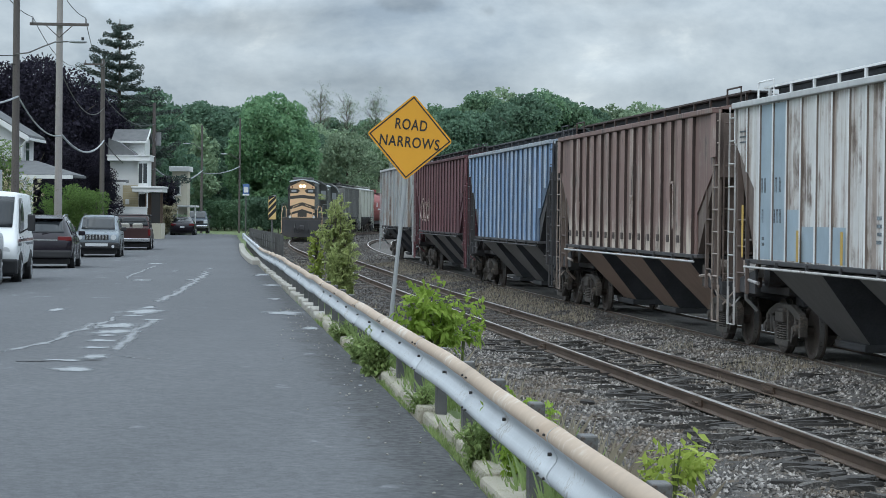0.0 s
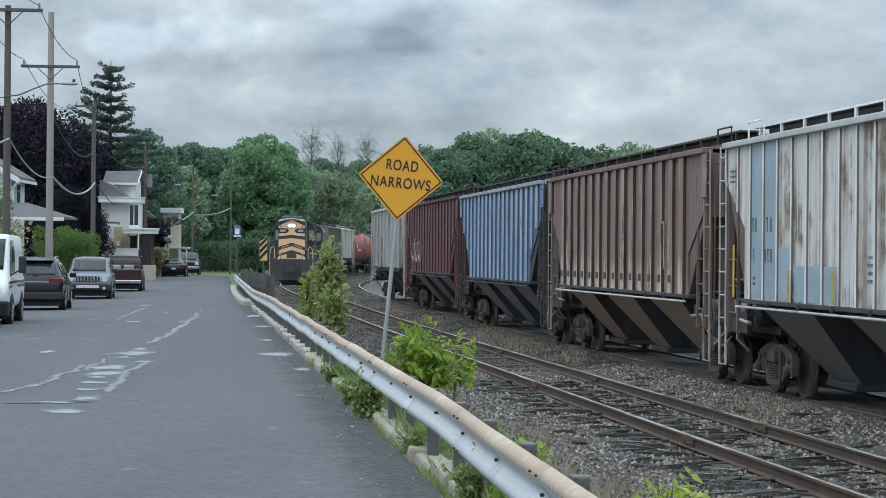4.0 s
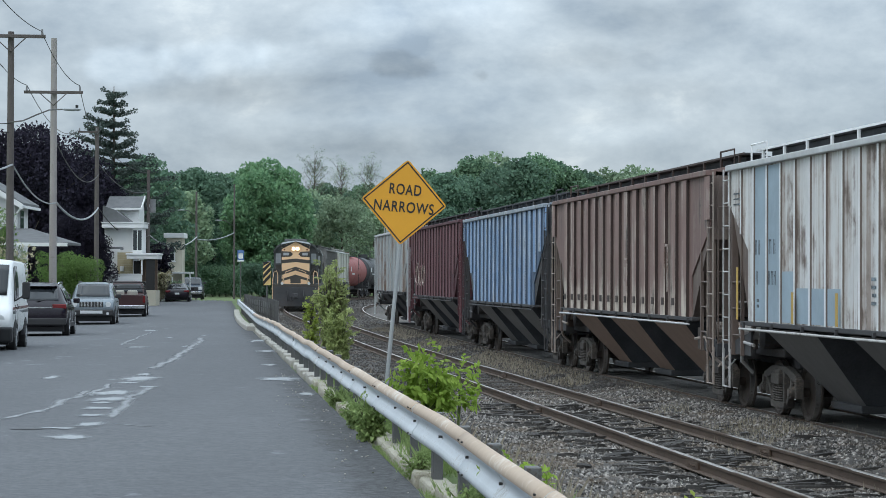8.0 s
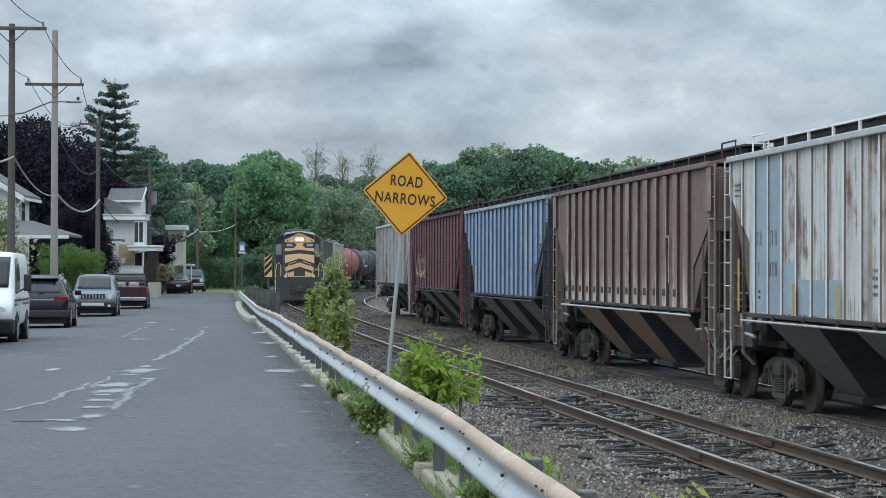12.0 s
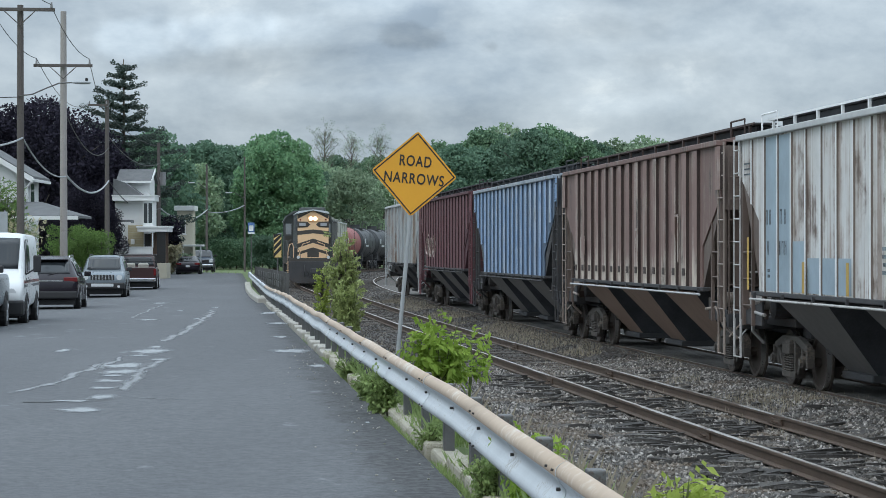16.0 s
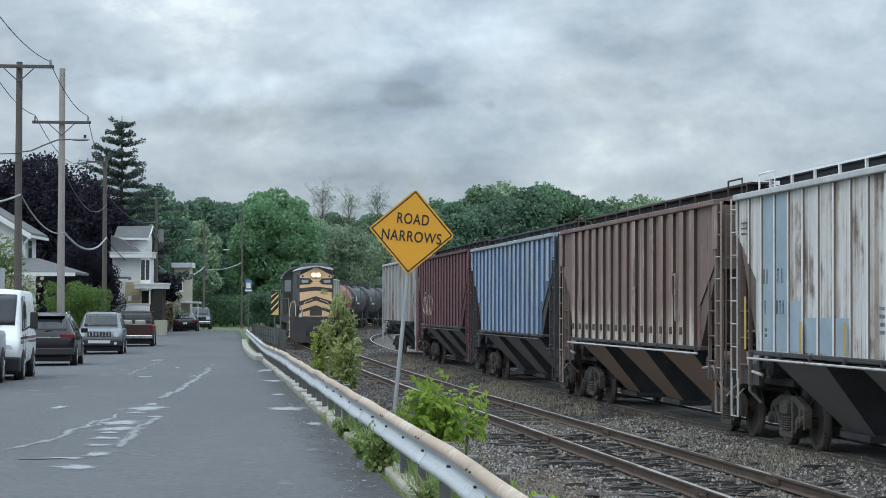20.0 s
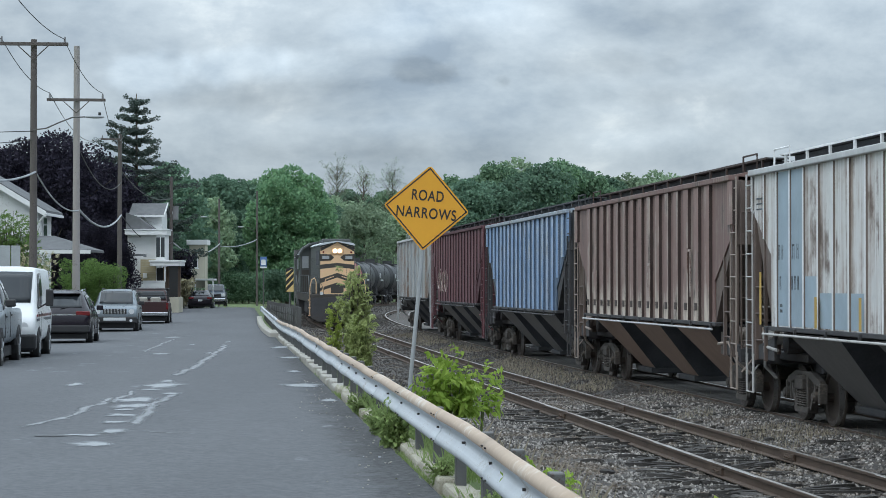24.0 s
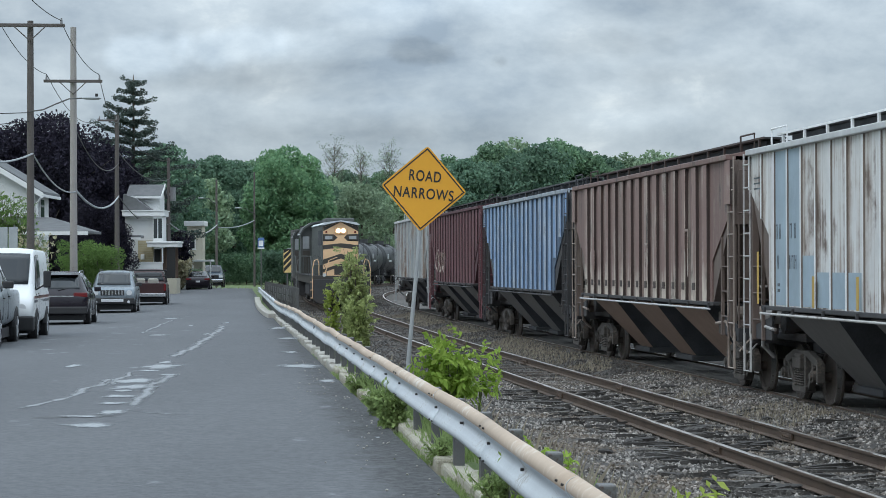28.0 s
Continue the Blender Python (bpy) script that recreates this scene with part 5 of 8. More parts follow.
def locomotive(label, nose, lens):
    loco = thing("locomotive", label, "locomotive")
    sets = []
    part("frame", boxed(-1.45, 1.45, -16.6, -0.5, 1.15, 1.55, 0.03), M_LOCO_STRIPE, loco)
    part("fuel_tank", boxed(-1.3, 1.3, -10.6, -6.6, 0.45, 1.15, 0.12), M_DARKSTEEL, loco)
    # it runs with its long hood in front
    sec = [(-0.90, 1.55), (-0.90, 4.06), (-0.76, 4.20), (0, 4.30), (0.76, 4.20), (0.90, 4.06), (0.90, 1.55)]
    hood = part("long_hood", prism(bmesh.new(), sec, "y", -11.6, -0.98, 0.03), M_LOCO_GREY, loco)
    part("nose_panel", prism(bmesh.new(), [(-0.88, 1.58), (-0.88, 4.0), (0, 4.27), (0.88, 4.0), (0.88, 1.58)], "y", -0.985, -0.972), nose, hood, "")
    part("hood_roof", prism(bmesh.new(), [(-0.96, 4.12), (-0.80, 4.24), (0, 4.34), (0.80, 4.24), (0.96, 4.12), (0.86, 4.10), (0, 4.29), (-0.86, 4.10)], "y", -11.6, -0.8), M_GALV, loco)
    # chevrons on the nose
    def chevron(z, t, dip, mat, name="chevron"):
        bm = bmesh.new()
        for s in (-1, 1):
            pts = [(0, z), (s * 0.90, z - dip), (s * 0.90, z - dip - t), (0, z - t)]
            prism(bm, pts, "y", -0.975, -0.966)
        part(name, bm, mat, hood)
    chevron(3.20, 0.22, 0.10, M_LOCO_STRIPE)
    chevron(2.68, 0.24, 0.30, M_LOCO_STRIPE)
    chevron(2.18, 0.16, 0.28, M_LOCO_STRIPE)
    for s in (-1, 1):
        part("top_corner", prism(bmesh.new(), [(0.0, 4.26), (s * 0.87, 3.80), (s * 0.87, 4.0)], "y", -0.975, -0.966), M_LOCO_STRIPE, hood)
        part("black_band", prism(bmesh.new(), [(s * 0.16, 3.48), (s * 0.34, 3.64), (s * 0.885, 3.66), (s * 0.885, 3.30), (s * 0.34, 3.32)], "y", -0.972, -0.964), M_LOCO_STRIPE, hood)
        nb = part("number_board", boxed(min(s * 0.34, s * 0.86), max(s * 0.34, s * 0.86), -1.0, -0.93, 3.34, 3.62, 0.03), M_LOCO_STRIPE, hood)
        part("number_glass", boxed(min(s * 0.42, s * 0.78), max(s * 0.42, s * 0.78), -0.93, -0.922, 3.40, 3.56), M_CABLE_GREY, nb)
    part("headlight_housing", boxed(-0.33, 0.33, -1.0, -0.93, 3.64, 4.0, 0.06), nose, hood)
    for s in (-1, 1):
        part("headlight", rod(bmesh.new(), (s * 0.125, -0.94, 3.82), (s * 0.125, -0.918, 3.82), 0.118, n=20), lens, hood)
    part("nose_door", boxed(-0.33, 0.33, -0.985, -0.965, 1.62, 2.02, 0.01), M_LOCO_STRIPE, hood)
    # cab at the rear, short hood behind it
    cab_sec = [(-1.5, 1.55), (-1.5, 3.75), (-1.32, 4.05), (-0.9, 4.32), (-0.4, 4.42), (0.4, 4.42), (0.9, 4.32), (1.32, 4.05), (1.5, 3.75), (1.5, 1.55)]
    cab = part("cab", prism(bmesh.new(), cab_sec, "y", -14.0, -11.6, 0.03), M_LOCO_GREY, loco)
    roof = [(-1.56, 3.72), (-1.36, 4.10), (-0.92, 4.38), (-0.4, 4.48), (0.4, 4.48), (0.92, 4.38), (1.36, 4.10), (1.56, 3.72), (1.46, 3.72), (1.30, 4.02), (0.88, 4.30), (0.4, 4.41), (-0.4, 4.41), (-0.88, 4.30), (-1.30, 4.02), (-1.46, 3.72)]
    part("cab_roof", prism(bmesh.new(), roof, "y", -14.2, -11.4), M_LOCO_GREY, loco)
    for s in (-1, 1):
        # matte grey panes: the sky's reflection is put in as colour
        part("cab_front_window", boxed(min(s * 1.02, s * 1.38), max(s * 1.02, s * 1.38), -11.60, -11.585, 2.95, 3.62, 0.01), M_CABLE_GREY, cab, "cab window with sky reflection painted pale grey")
        part("cab_side_window", boxed(min(s * 1.50, s * 1.515), max(s * 1.50, s * 1.515), -13.6, -12.2, 2.85, 3.55, 0.004), M_WINDOW, cab)
        part("cab_door", boxed(min(s * 1.0, s * 1.4), max(s * 1.0, s * 1.4), -11.60, -11.583, 1.6, 2.85, 0.01), M_LOCO_STRIPE, cab)
        part("rain_gutter", boxed(min(s * 1.50, s * 1.56), max(s * 1.50, s * 1.56), -14.0, -11.5, 3.70, 3.76), M_GALV, cab)
    short_hood = part("short_hood", prism(bmesh.new(), sec, "y", -15.9, -14.0, 0.04), M_LOCO_GREY, loco)
    part("radiator_cowl", boxed(-0.72, 0.72, -4.3, -1.5, 4.26, 4.46, 0.05), M_LOCO_GREY, loco)
    for k in range(3):
        part("radiator_fan", rod(bmesh.new(), (0, -5.3 - 1.6 * k, 4.26), (0, -5.3 - 1.6 * k, 4.45), 0.58, n=20), M_LOCO_GREY, hood)
    part("exhaust_stack", boxed(-0.3, 0.3, -10.0, -9.4, 4.26, 4.55, 0.04), M_DARKSTEEL, hood)
    long_hood = hood
    for s in (-1, 1):
        for k in range(9):
            yy = -1.3 - 1.12 * k
            part("hood_door", boxed(min(s * 0.90, s * 0.92), max(s * 0.90, s * 0.92), yy - 0.95, yy, 1.8, 3.5, 0.006), M_LOCO_GREY, long_hood)
        part("walkway", boxed(min(s * 0.95, s * 1.5), max(s * 0.95, s * 1.5), -16.2, -0.9, 1.55, 1.6), M_DARKSTEEL, loco)
        # orange hand rails with stanchions, and front steps
        bm = bmesh.new()
        pipe(bm, [(s * 1.47, -11.5, 2.55), (s * 1.47, -1.5, 2.55), (s * 1.47, -0.75, 2.1), (s * 1.47, -0.55, 0.9)], 0.022, 6)
        rail = part("hand_rail", bm, M_LOCO_GREY, loco)
        for yy in [-11.4, -8.9, -6.4, -3.9, -1.5]:
            part("stanchion", rod(bmesh.new(), (s * 1.47, yy, 1.55), (s * 1.47, yy, 2.55), 0.02, n=6), M_LOCO_GREY, rail)
        part("front_rail", pipe(bmesh.new(), [(s * 1.42, -0.62, 1.5), (s * 1.42, -0.62, 2.5), (s * 1.25, -0.62, 2.62), (s * 1.05, -0.62, 2.5), (s * 0.75, -0.62, 1.9), (s * 0.72, -0.62, 1.55)], 0.014, 6), M_LOCO_GREY, loco)
        steps_part = part("step_well", boxed(min(s * 1.05, s * 1.5), max(s * 1.05, s * 1.5), -1.3, -0.85, 0.35, 1.5, 0.02), M_DARKSTEEL, loco)
        for z in (0.45, 0.85, 1.25):
            part("step", boxed(min(s * 1.05, s * 1.52), max(s * 1.05, s * 1.52), -0.86, -0.60, z, z + 0.05), nose, steps_part)
        part("ditch_light", rod(bmesh.new(), (s * 0.85, -0.42, 1.62), (s * 0.85, -0.5, 1.62), 0.09, n=14), M_LENS, loco)
        part("mu_hoses", pipe(bmesh.new(), [(s * 0.5, -0.4, 1.2), (s * 0.52, -0.22, 0.8), (s * 0.48, -0.25, 0.5)], 0.035, 6), M_PLASTIC, loco)
    for s in (-1, 1):
        # yellow-edged grab bars and end rail across the front platform
        part("front_grab", pipe(bmesh.new(), [(s * 1.44, -0.5, 0.5), (s * 1.44, -0.47, 1.9), (s * 1.36, -0.47, 2.32), (s * 1.2, -0.47, 2.42), (s * 1.12, -0.47, 2.2), (s * 1.12, -0.47, 1.6)], 0.022, 6), nose, loco)
        part("end_rail", pipe(bmesh.new(), [(s * 0.85, -0.5, 1.58), (s * 0.62, -0.5, 2.35), (s * 0.2, -0.5, 2.5)], 0.02, 6), nose, loco)
        part("marker_light", rod(bmesh.new(), (s * 0.72, -0.95, 3.76), (s * 0.72, -0.93, 3.76), 0.05, n=10), M_TAIL, hood)
        part("sand_box", boxed(min(s * 0.92, s * 1.3), max(s * 0.92, s * 1.3), -1.9, -1.35, 1.6, 2.15, 0.03), M_LOCO_GREY, loco)
        part("hood_vent", boxed(min(s * 0.915, s * 0.935), max(s * 0.915, s * 0.935), -4.2, -1.4, 3.1, 3.85, 0.006), M_BLACK_AND_SHADE, hood)
    part("front_platform", boxed(-1.45, 1.45, -1.3, -0.45, 1.40, 1.58, 0.02), M_LOCO_STRIPE, loco)
    part("pilot", prism(bmesh.new(), [(-1.4, 1.4), (1.4, 1.4), (1.4, 0.35), (1.0, 0.16), (-1.0, 0.16), (-1.4, 0.35)], "y", -0.60, -0.42, 0.02), M_DARKSTEEL, loco)
    part("rear_pilot", boxed(-1.4, 1.4, -16.75, -16.6, 0.3, 1.5, 0.02), M_DARKSTEEL, loco)
    coupler(loco, -0.5, 1, M_DARKSTEEL)
    coupler(loco, -16.6, -1, M_DARKSTEEL)
    for yb in (-3.4, -13.4):
        sets += bogie(loco, yb, 2.7, M_DARKSTEEL)[1]
    return loco, sets


def tank_wagon(label, paint, length=13.2):
    tw = thing("tank_wagon", label, "tank wagon", group="wagons behind the locomotive")
    h = length / 2
    rings = []
    r = 1.45
    for u, k in ((-h, 0.08), (-h + 0.06, 0.45), (-h + 0.18, 0.72), (-h + 0.4, 0.92), (-h + 0.62, 1.0), (0, 1.02), (h - 0.62, 1.0), (h - 0.4, 0.92), (h - 0.18, 0.72), (h - 0.06, 0.45), (h, 0.08)):
        rings.append([(r * k * math.cos(2 * math.pi * i / 36), u, 2.62 + r * k * math.sin(2 * math.pi * i / 36)) for i in range(36)])
    part("tank", loft(bmesh.new(), rings), paint, tw, smooth=True)
    for u in (-h + 0.6, -2.2, 2.2, h - 0.6):
        rr = [[(q * r * math.cos(2 * math.pi * i / 36), u + d, 2.62 + q * r * math.sin(2 * math.pi * i / 36)) for i in range(36)] for d, q in ((-0.06, 1.012), (0.06, 1.025))]
        part("band", loft(bmesh.new(), rr), paint, tw, smooth=True)
    part("dome", rod(bmesh.new(), (0, 0, 4.0), (0, 0, 4.45), 0.5, n=20), paint, tw)
    part("walkway", boxed(-0.9, 0.9, -1.6, 1.6, 4.05, 4.10), M_DARKSTEEL, tw)
    bm = bmesh.new()
    for x in (-0.9, 0.9):
        pipe(bm, [(x, -1.6, 4.1), (x, -1.6, 4.75), (x, 1.6, 4.75), (x, 1.6, 4.1)], 0.025, 6)
    part("hand_rail", bm, M_DARKSTEEL, tw)
    for x in (-1.46, 1.46):
        ladder(tw, x, 0.0, 1.2, 4.1, 0.45, M_DARKSTEEL, axis="y")
        part("placard", boxed(min(x, x * 1.02), max(x, x * 1.02), h - 2.0, h - 1.5, 2.6, 3.05), M_PLATE, tw, "white placard")
        part("stencil_bar", boxed(min(x * 0.985, x * 1.01), max(x * 0.985, x * 1.01), h - 4.6, h - 2.6, 2.3, 2.45), M_PLATE, tw, "pale stencil bar")
    part("stub_sill", boxed(-0.35, 0.35, -h - 0.6, h + 0.6, 0.85, 1.2, 0.03), M_DARKSTEEL, tw)
    sets = []
    for e in (-1, 1):
        part("cradle", boxed(-1.2, 1.2, e * (h - 1.5) - 0.25, e * (h - 1.5) + 0.25, 0.95, 1.6, 0.03), M_DARKSTEEL, tw)
        part("end_platform", boxed(-1.35, 1.35, min(e * h, e * (h + 0.55)), max(e * h, e * (h + 0.55)), 1.1, 1.18), M_DARKSTEEL, tw)
        part("end_rail", pipe(bmesh.new(), [(-1.3, e * (h + 0.5), 1.15), (-1.3, e * (h + 0.5), 2.2), (1.3, e * (h + 0.5), 2.2), (1.3, e * (h + 0.5), 1.15)], 0.025, 6), M_DARKSTEEL, tw)
        coupler(tw, e * (h + 0.5), e, M_DARKSTEEL)
        sets += bogie(tw, e * (h - 1.1), mat=M_DARKSTEEL)[1]
    return tw, sets


loco, loco_sets = locomotive("cream-orange and black striped diesel locomotive with lit headlight", M_LOCO_ORANGE, M_HEADLIGHT)
M_GREYCAR = weathered("dirty_grey_wagon_paint", (0.20, 0.20, 0.195), (0.1, 0.08, 0.07), 0.4)
M_BEIGECAR = weathered("pale_beige_wagon_paint", (0.50, 0.50, 0.45), (0.25, 0.2, 0.16), 0.3)
helper, helper_sets = locomotive("grey diesel locomotive coupled behind leading engine, lamps unlit", M_GREYCAR, M_LENS)
consist = [(loco, loco_sets, 8.6, 5.0), (helper, helper_sets, 26.2, 5.0)]
BEHIND = "wagons behind the locomotive"
for made, mid, half in ((hopper("hopper_wagon", "dirty grey covered hopper wagon in moving train", 0, M_GREYCAR, M_GREYCAR, 12, length=15.6, m=pose(0, 0, 0), group=BEHIND), 44.0, 6.3),
                        (hopper("hopper_wagon", "short pale beige covered hopper wagon in moving train", 0, M_BEIGECAR, M_BEIGECAR, 4, length=11.6, m=pose(0, 0, 0), roof_paint=M_HW_ROOF, rib_w=0.05, group=BEHIND), 59.5, 4.4),
                        (tank_wagon("dull red tank wagon in moving train", M_TANK_RED, 16.2), 75.4, 6.8),
                        (tank_wagon("black tank wagon with white placard in moving train", M_TANK_BLACK, 11.8), 91.0, 4.6),
                        (tank_wagon("black tank wagon near tail of moving train", M_TANK_BLACK, 11.8), 104.5, 4.6),
                        (tank_wagon("black tank wagon at far tail of train", M_TANK_BLACK, 11.8), 118.0, 4.6)):
    consist.append((made[0], made[1], mid, half))

# ---- parked vehicles ----


def wheel(parent, x, y, r=0.34, w=0.22):
    s = 1 if x > 0 else -1
    rings = [[(x + s * u, y + q * math.cos(2 * math.pi * i / 24), r + q * math.sin(2 * math.pi * i / 24)) for i in range(24)]
             for u, q in ((-w, r * 0.7), (-w, r * 0.94), (-w + 0.03, r), (-0.03, r), (0, r * 0.94), (0, r * 0.68), (-0.03, r * 0.66))]
    tyre = part("wheel", loft(bmesh.new(), rings), M_TYRE, parent)
    bm = bmesh.new()
    rod(bm, (x - s * 0.06, y, r), (x - s * 0.03, y, r), r * 0.66, n=20)
    part("rim", bm, M_RIM, tyre)
    for k in range(5):
        a = 2 * math.pi * k / 5
        c, q = (x - s * 0.02, y + r * 0.36 * math.cos(a), r + r * 0.36 * math.sin(a)), 0.045
        part("spoke", rod(bmesh.new(), (x - s * 0.015, y, r), (x - s * 0.015, y + r * 0.62 * math.cos(a), r + r * 0.62 * math.sin(a)), 0.03, n=6), M_RIM, tyre)


def vehicle(name, label, category, at, paint, stations, wheels, panes, front, rear, wheel_r=0.34, cladding=None):
    """A car's shell through stations along its length: (y, floor, belt, roof, half width at belt, half width at roof); the front is +y.
    panes: side windows from y to y; front and rear: the sloped glass from its base to its top."""
    v = thing(name, label, category, at, "parked vehicles")

    def at_y(y):
        for p, q in zip(stations, stations[1:]):
            if y <= q[0]:
                t = min(1.0, max(0.0, (y - p[0]) / (q[0] - p[0])))
                return [a + (b - a) * t for a, b in zip(p, q)]
        return list(stations[-1])

    def section(y):
        _, f, b, r, wl, wr = at_y(y)
        k = min(1.0, max(0.0, (r - b) / 0.5))
        half = [(0.55 * wl, f), (0.88 * wl, f + 0.02), (wl - 0.02, f + 0.10), (wl, f + 0.30 * (b - f)), (wl + 0.012, f + 0.66 * (b - f)), (wl + 0.004, f + 0.88 * (b - f)), (wl - 0.03, b),
                (wr + 0.45 * (wl - 0.03 - wr) + 0.015 * k, b + 0.55 * (r - 0.07 * k - b)), (wr, r - 0.07 * k), (wr - 0.035, r - 0.03 * k), (wr - 0.11, r - 0.008 * k), (0.5 * wr, r + 0.016 * k)]
        return [(x, y, z) for x, z in half] + [(-x, y, z) for x, z in reversed(half)]

    ys = []
    for p, q in zip(stations, stations[1:]):
        n = max(1, round((q[0] - p[0]) / 0.3))
        ys += [p[0] + (q[0] - p[0]) * k / n for k in range(n)]
    ys.append(stations[-1][0])
    body = part("body", loft(bmesh.new(), [section(y) for y in ys]), paint, v, smooth=True)

    def sheet(name, rows, mat, parent):
        bm = bmesh.new()
        vs = [[bm.verts.new(p) for p in row] for row in rows]
        for a, b in zip(vs, vs[1:]):
            for i in range(len(a) - 1):
                bm.faces.new((a[i], a[i + 1], b[i + 1], b[i]))
        ob = part(name, bm, mat, parent, smooth=True)
        ob.modifiers.new("thickness", "SOLIDIFY").thickness = 0.008
        return ob

    def side_point(s, y, u, off):
        _, f, b, r, wl, wr = at_y(y)
        k = min(1.0, max(0.0, (r - b) / 0.5))
        x = wl - 0.03 + (wr - wl + 0.03) * u + 0.030 * k * (1 - abs(2 * u - 1)) + off
        return (s * x, y, b + (r - 0.07 * k - b) * u)

    for s in (-1, 1):
        for y0, y1, lean0, lean1 in panes:
            rows = []
            for i in range(7):
                t = i / 6
                rows.append([side_point(s, y0 + lean0 * u + (y1 + lean1 * u - y0 - lean0 * u) * t, 0.08 + 0.84 * u, 0.010) for u in (0.0, 0.35, 0.7, 1.0)])
            sheet("side_window", rows, M_GLASS, body)
    for label_, (ya, yb) in (("windscreen", front), ("rear_window", rear)):
        rows = []
        for i in range(6):
            y = ya + (yb - ya) * i / 5
            _, f, b, r, wl, wr = at_y(y)
            k = min(1.0, max(0.0, (r - b) / 0.5))
            rows.append([(x * (wr - 0.07), y, r + 0.016 * k * (1 - x * x) + 0.012 - 0.008 * k) for x in (-1, -0.6, -0.2, 0.2, 0.6, 1)])
        sheet(label_, rows, M_GLASS, body)
    w = max(q[4] for q in stations)
    for yw in wheels:
        for s in (-1, 1):
            arch = [(yw + (wheel_r + 0.07) * math.cos(math.pi * k / 12), wheel_r + (wheel_r + 0.07) * math.sin(math.pi * k / 12)) for k in range(13)]
            part("wheel_arch", prism(bmesh.new(), arch, "x", s * (w - 0.06), s * (w + 0.014)), M_PLASTIC, body)
            wheel(v, s * (w + 0.025), yw, wheel_r)
    y0, y1 = stations[0][0], stations[-1][0]
    if cladding:
        for s in (-1, 1):
            part("sill_cladding", boxed(min(s * (w - 0.05), s * (w + 0.016)), max(s * (w - 0.05), s * (w + 0.016)), wheels[0] + wheel_r, wheels[1] - wheel_r, 0.30, 0.46, 0.02), cladding, body)
    for s in (-1, 1):
        for y in [p[1] + 0.04 for p in panes[:-1]] + [panes[-1][1] + 0.02]:
            _, f, b, r, wl, wr = at_y(y)
            part("door_gap", boxed(min(s * (wl - 0.02), s * (wl + 0.0135)), max(s * (wl - 0.02), s * (wl + 0.0135)), y - 0.006, y + 0.006, f + 0.16, b - 0.06), M_SLOT, body)
            part("door_handle", boxed(min(s * wl, s * (wl + 0.035)), max(s * wl, s * (wl + 0.035)), y - 0.24, y - 0.08, b - 0.14, b - 0.11, 0.006), M_PLASTIC, body)
    part("underbody", boxed(-w + 0.12, w - 0.12, y0 + 0.3, y1 - 0.3, 0.18, 0.40), M_PLASTIC, v)
    return v, body, body


def mirrors(cab, w, y, z, mat):
    for s in (-1, 1):
        part("mirror", boxed(min(s * w, s * (w + 0.22)), max(s * w, s * (w + 0.22)), y - 0.05, y + 0.07, z, z + 0.16, 0.03), mat, cab)


RD = 5.37

# white mail van, facing the camera
z = road_z(52)
van, vb, vc = vehicle("mail_van", "white boxy postal delivery van parked facing oncoming", "van", pose(-10.65, 53.6, z, 0, 0, 180 + RD), M_CARWHITE,
                      [(-2.24, 0.50, 1.16, 2.06, 0.88, 0.82), (-2.18, 0.40, 1.18, 2.16, 0.95, 0.86), (0.95, 0.36, 1.18, 2.18, 0.96, 0.87), (1.10, 0.36, 1.18, 2.12, 0.96, 0.86), (1.62, 0.36, 1.16, 1.22, 0.95, 0.84),
                       (2.05, 0.38, 1.02, 1.06, 0.93, 0.80), (2.18, 0.42, 0.88, 0.92, 0.90, 0.74), (2.22, 0.50, 0.74, 0.76, 0.84, 0.66)],
                      (-1.35, 1.4), ((0.30, 0.86, 0.0, 0.0), (0.93, 1.42, 0.0, -0.34)), (1.56, 1.14), (-2.235, -2.20), 0.35)
part("grille", boxed(-0.45, 0.45, 2.19, 2.215, 0.62, 0.92, 0.01), M_PLASTIC, vb)
for s in (-1, 1):
    part("headlight", rod(bmesh.new(), (s * 0.68, 2.17, 0.78), (s * 0.68, 2.215, 0.78), 0.1, n=16), M_LENS, vb)
    part("side_stripe", boxed(min(s * 0.955, s * 0.968), max(s * 0.955, s * 0.968), -2.0, 1.9, 1.0, 1.06), M_TAIL, vb, "thin red stripe")
    part("stripe_blue", boxed(min(s * 0.955, s * 0.968), max(s * 0.955, s * 0.968), -2.0, 1.9, 0.90, 0.96), M_CARBLUE, vb, "thin blue stripe")
    part("mirror_arm", pipe(bmesh.new(), [(s * 0.93, 1.3, 1.2), (s * 1.2, 1.45, 1.35)], 0.02, 6), M_PLASTIC, vb)
    part("mirror", boxed(min(s * 1.12, s * 1.3), max(s * 1.12, s * 1.3), 1.42, 1.5, 1.25, 1.65, 0.03), M_PLASTIC, vb)
part("bumper", boxed(-0.97, 0.97, 2.05, 2.36, 0.24, 0.60, 0.05), M_PLASTIC, van)

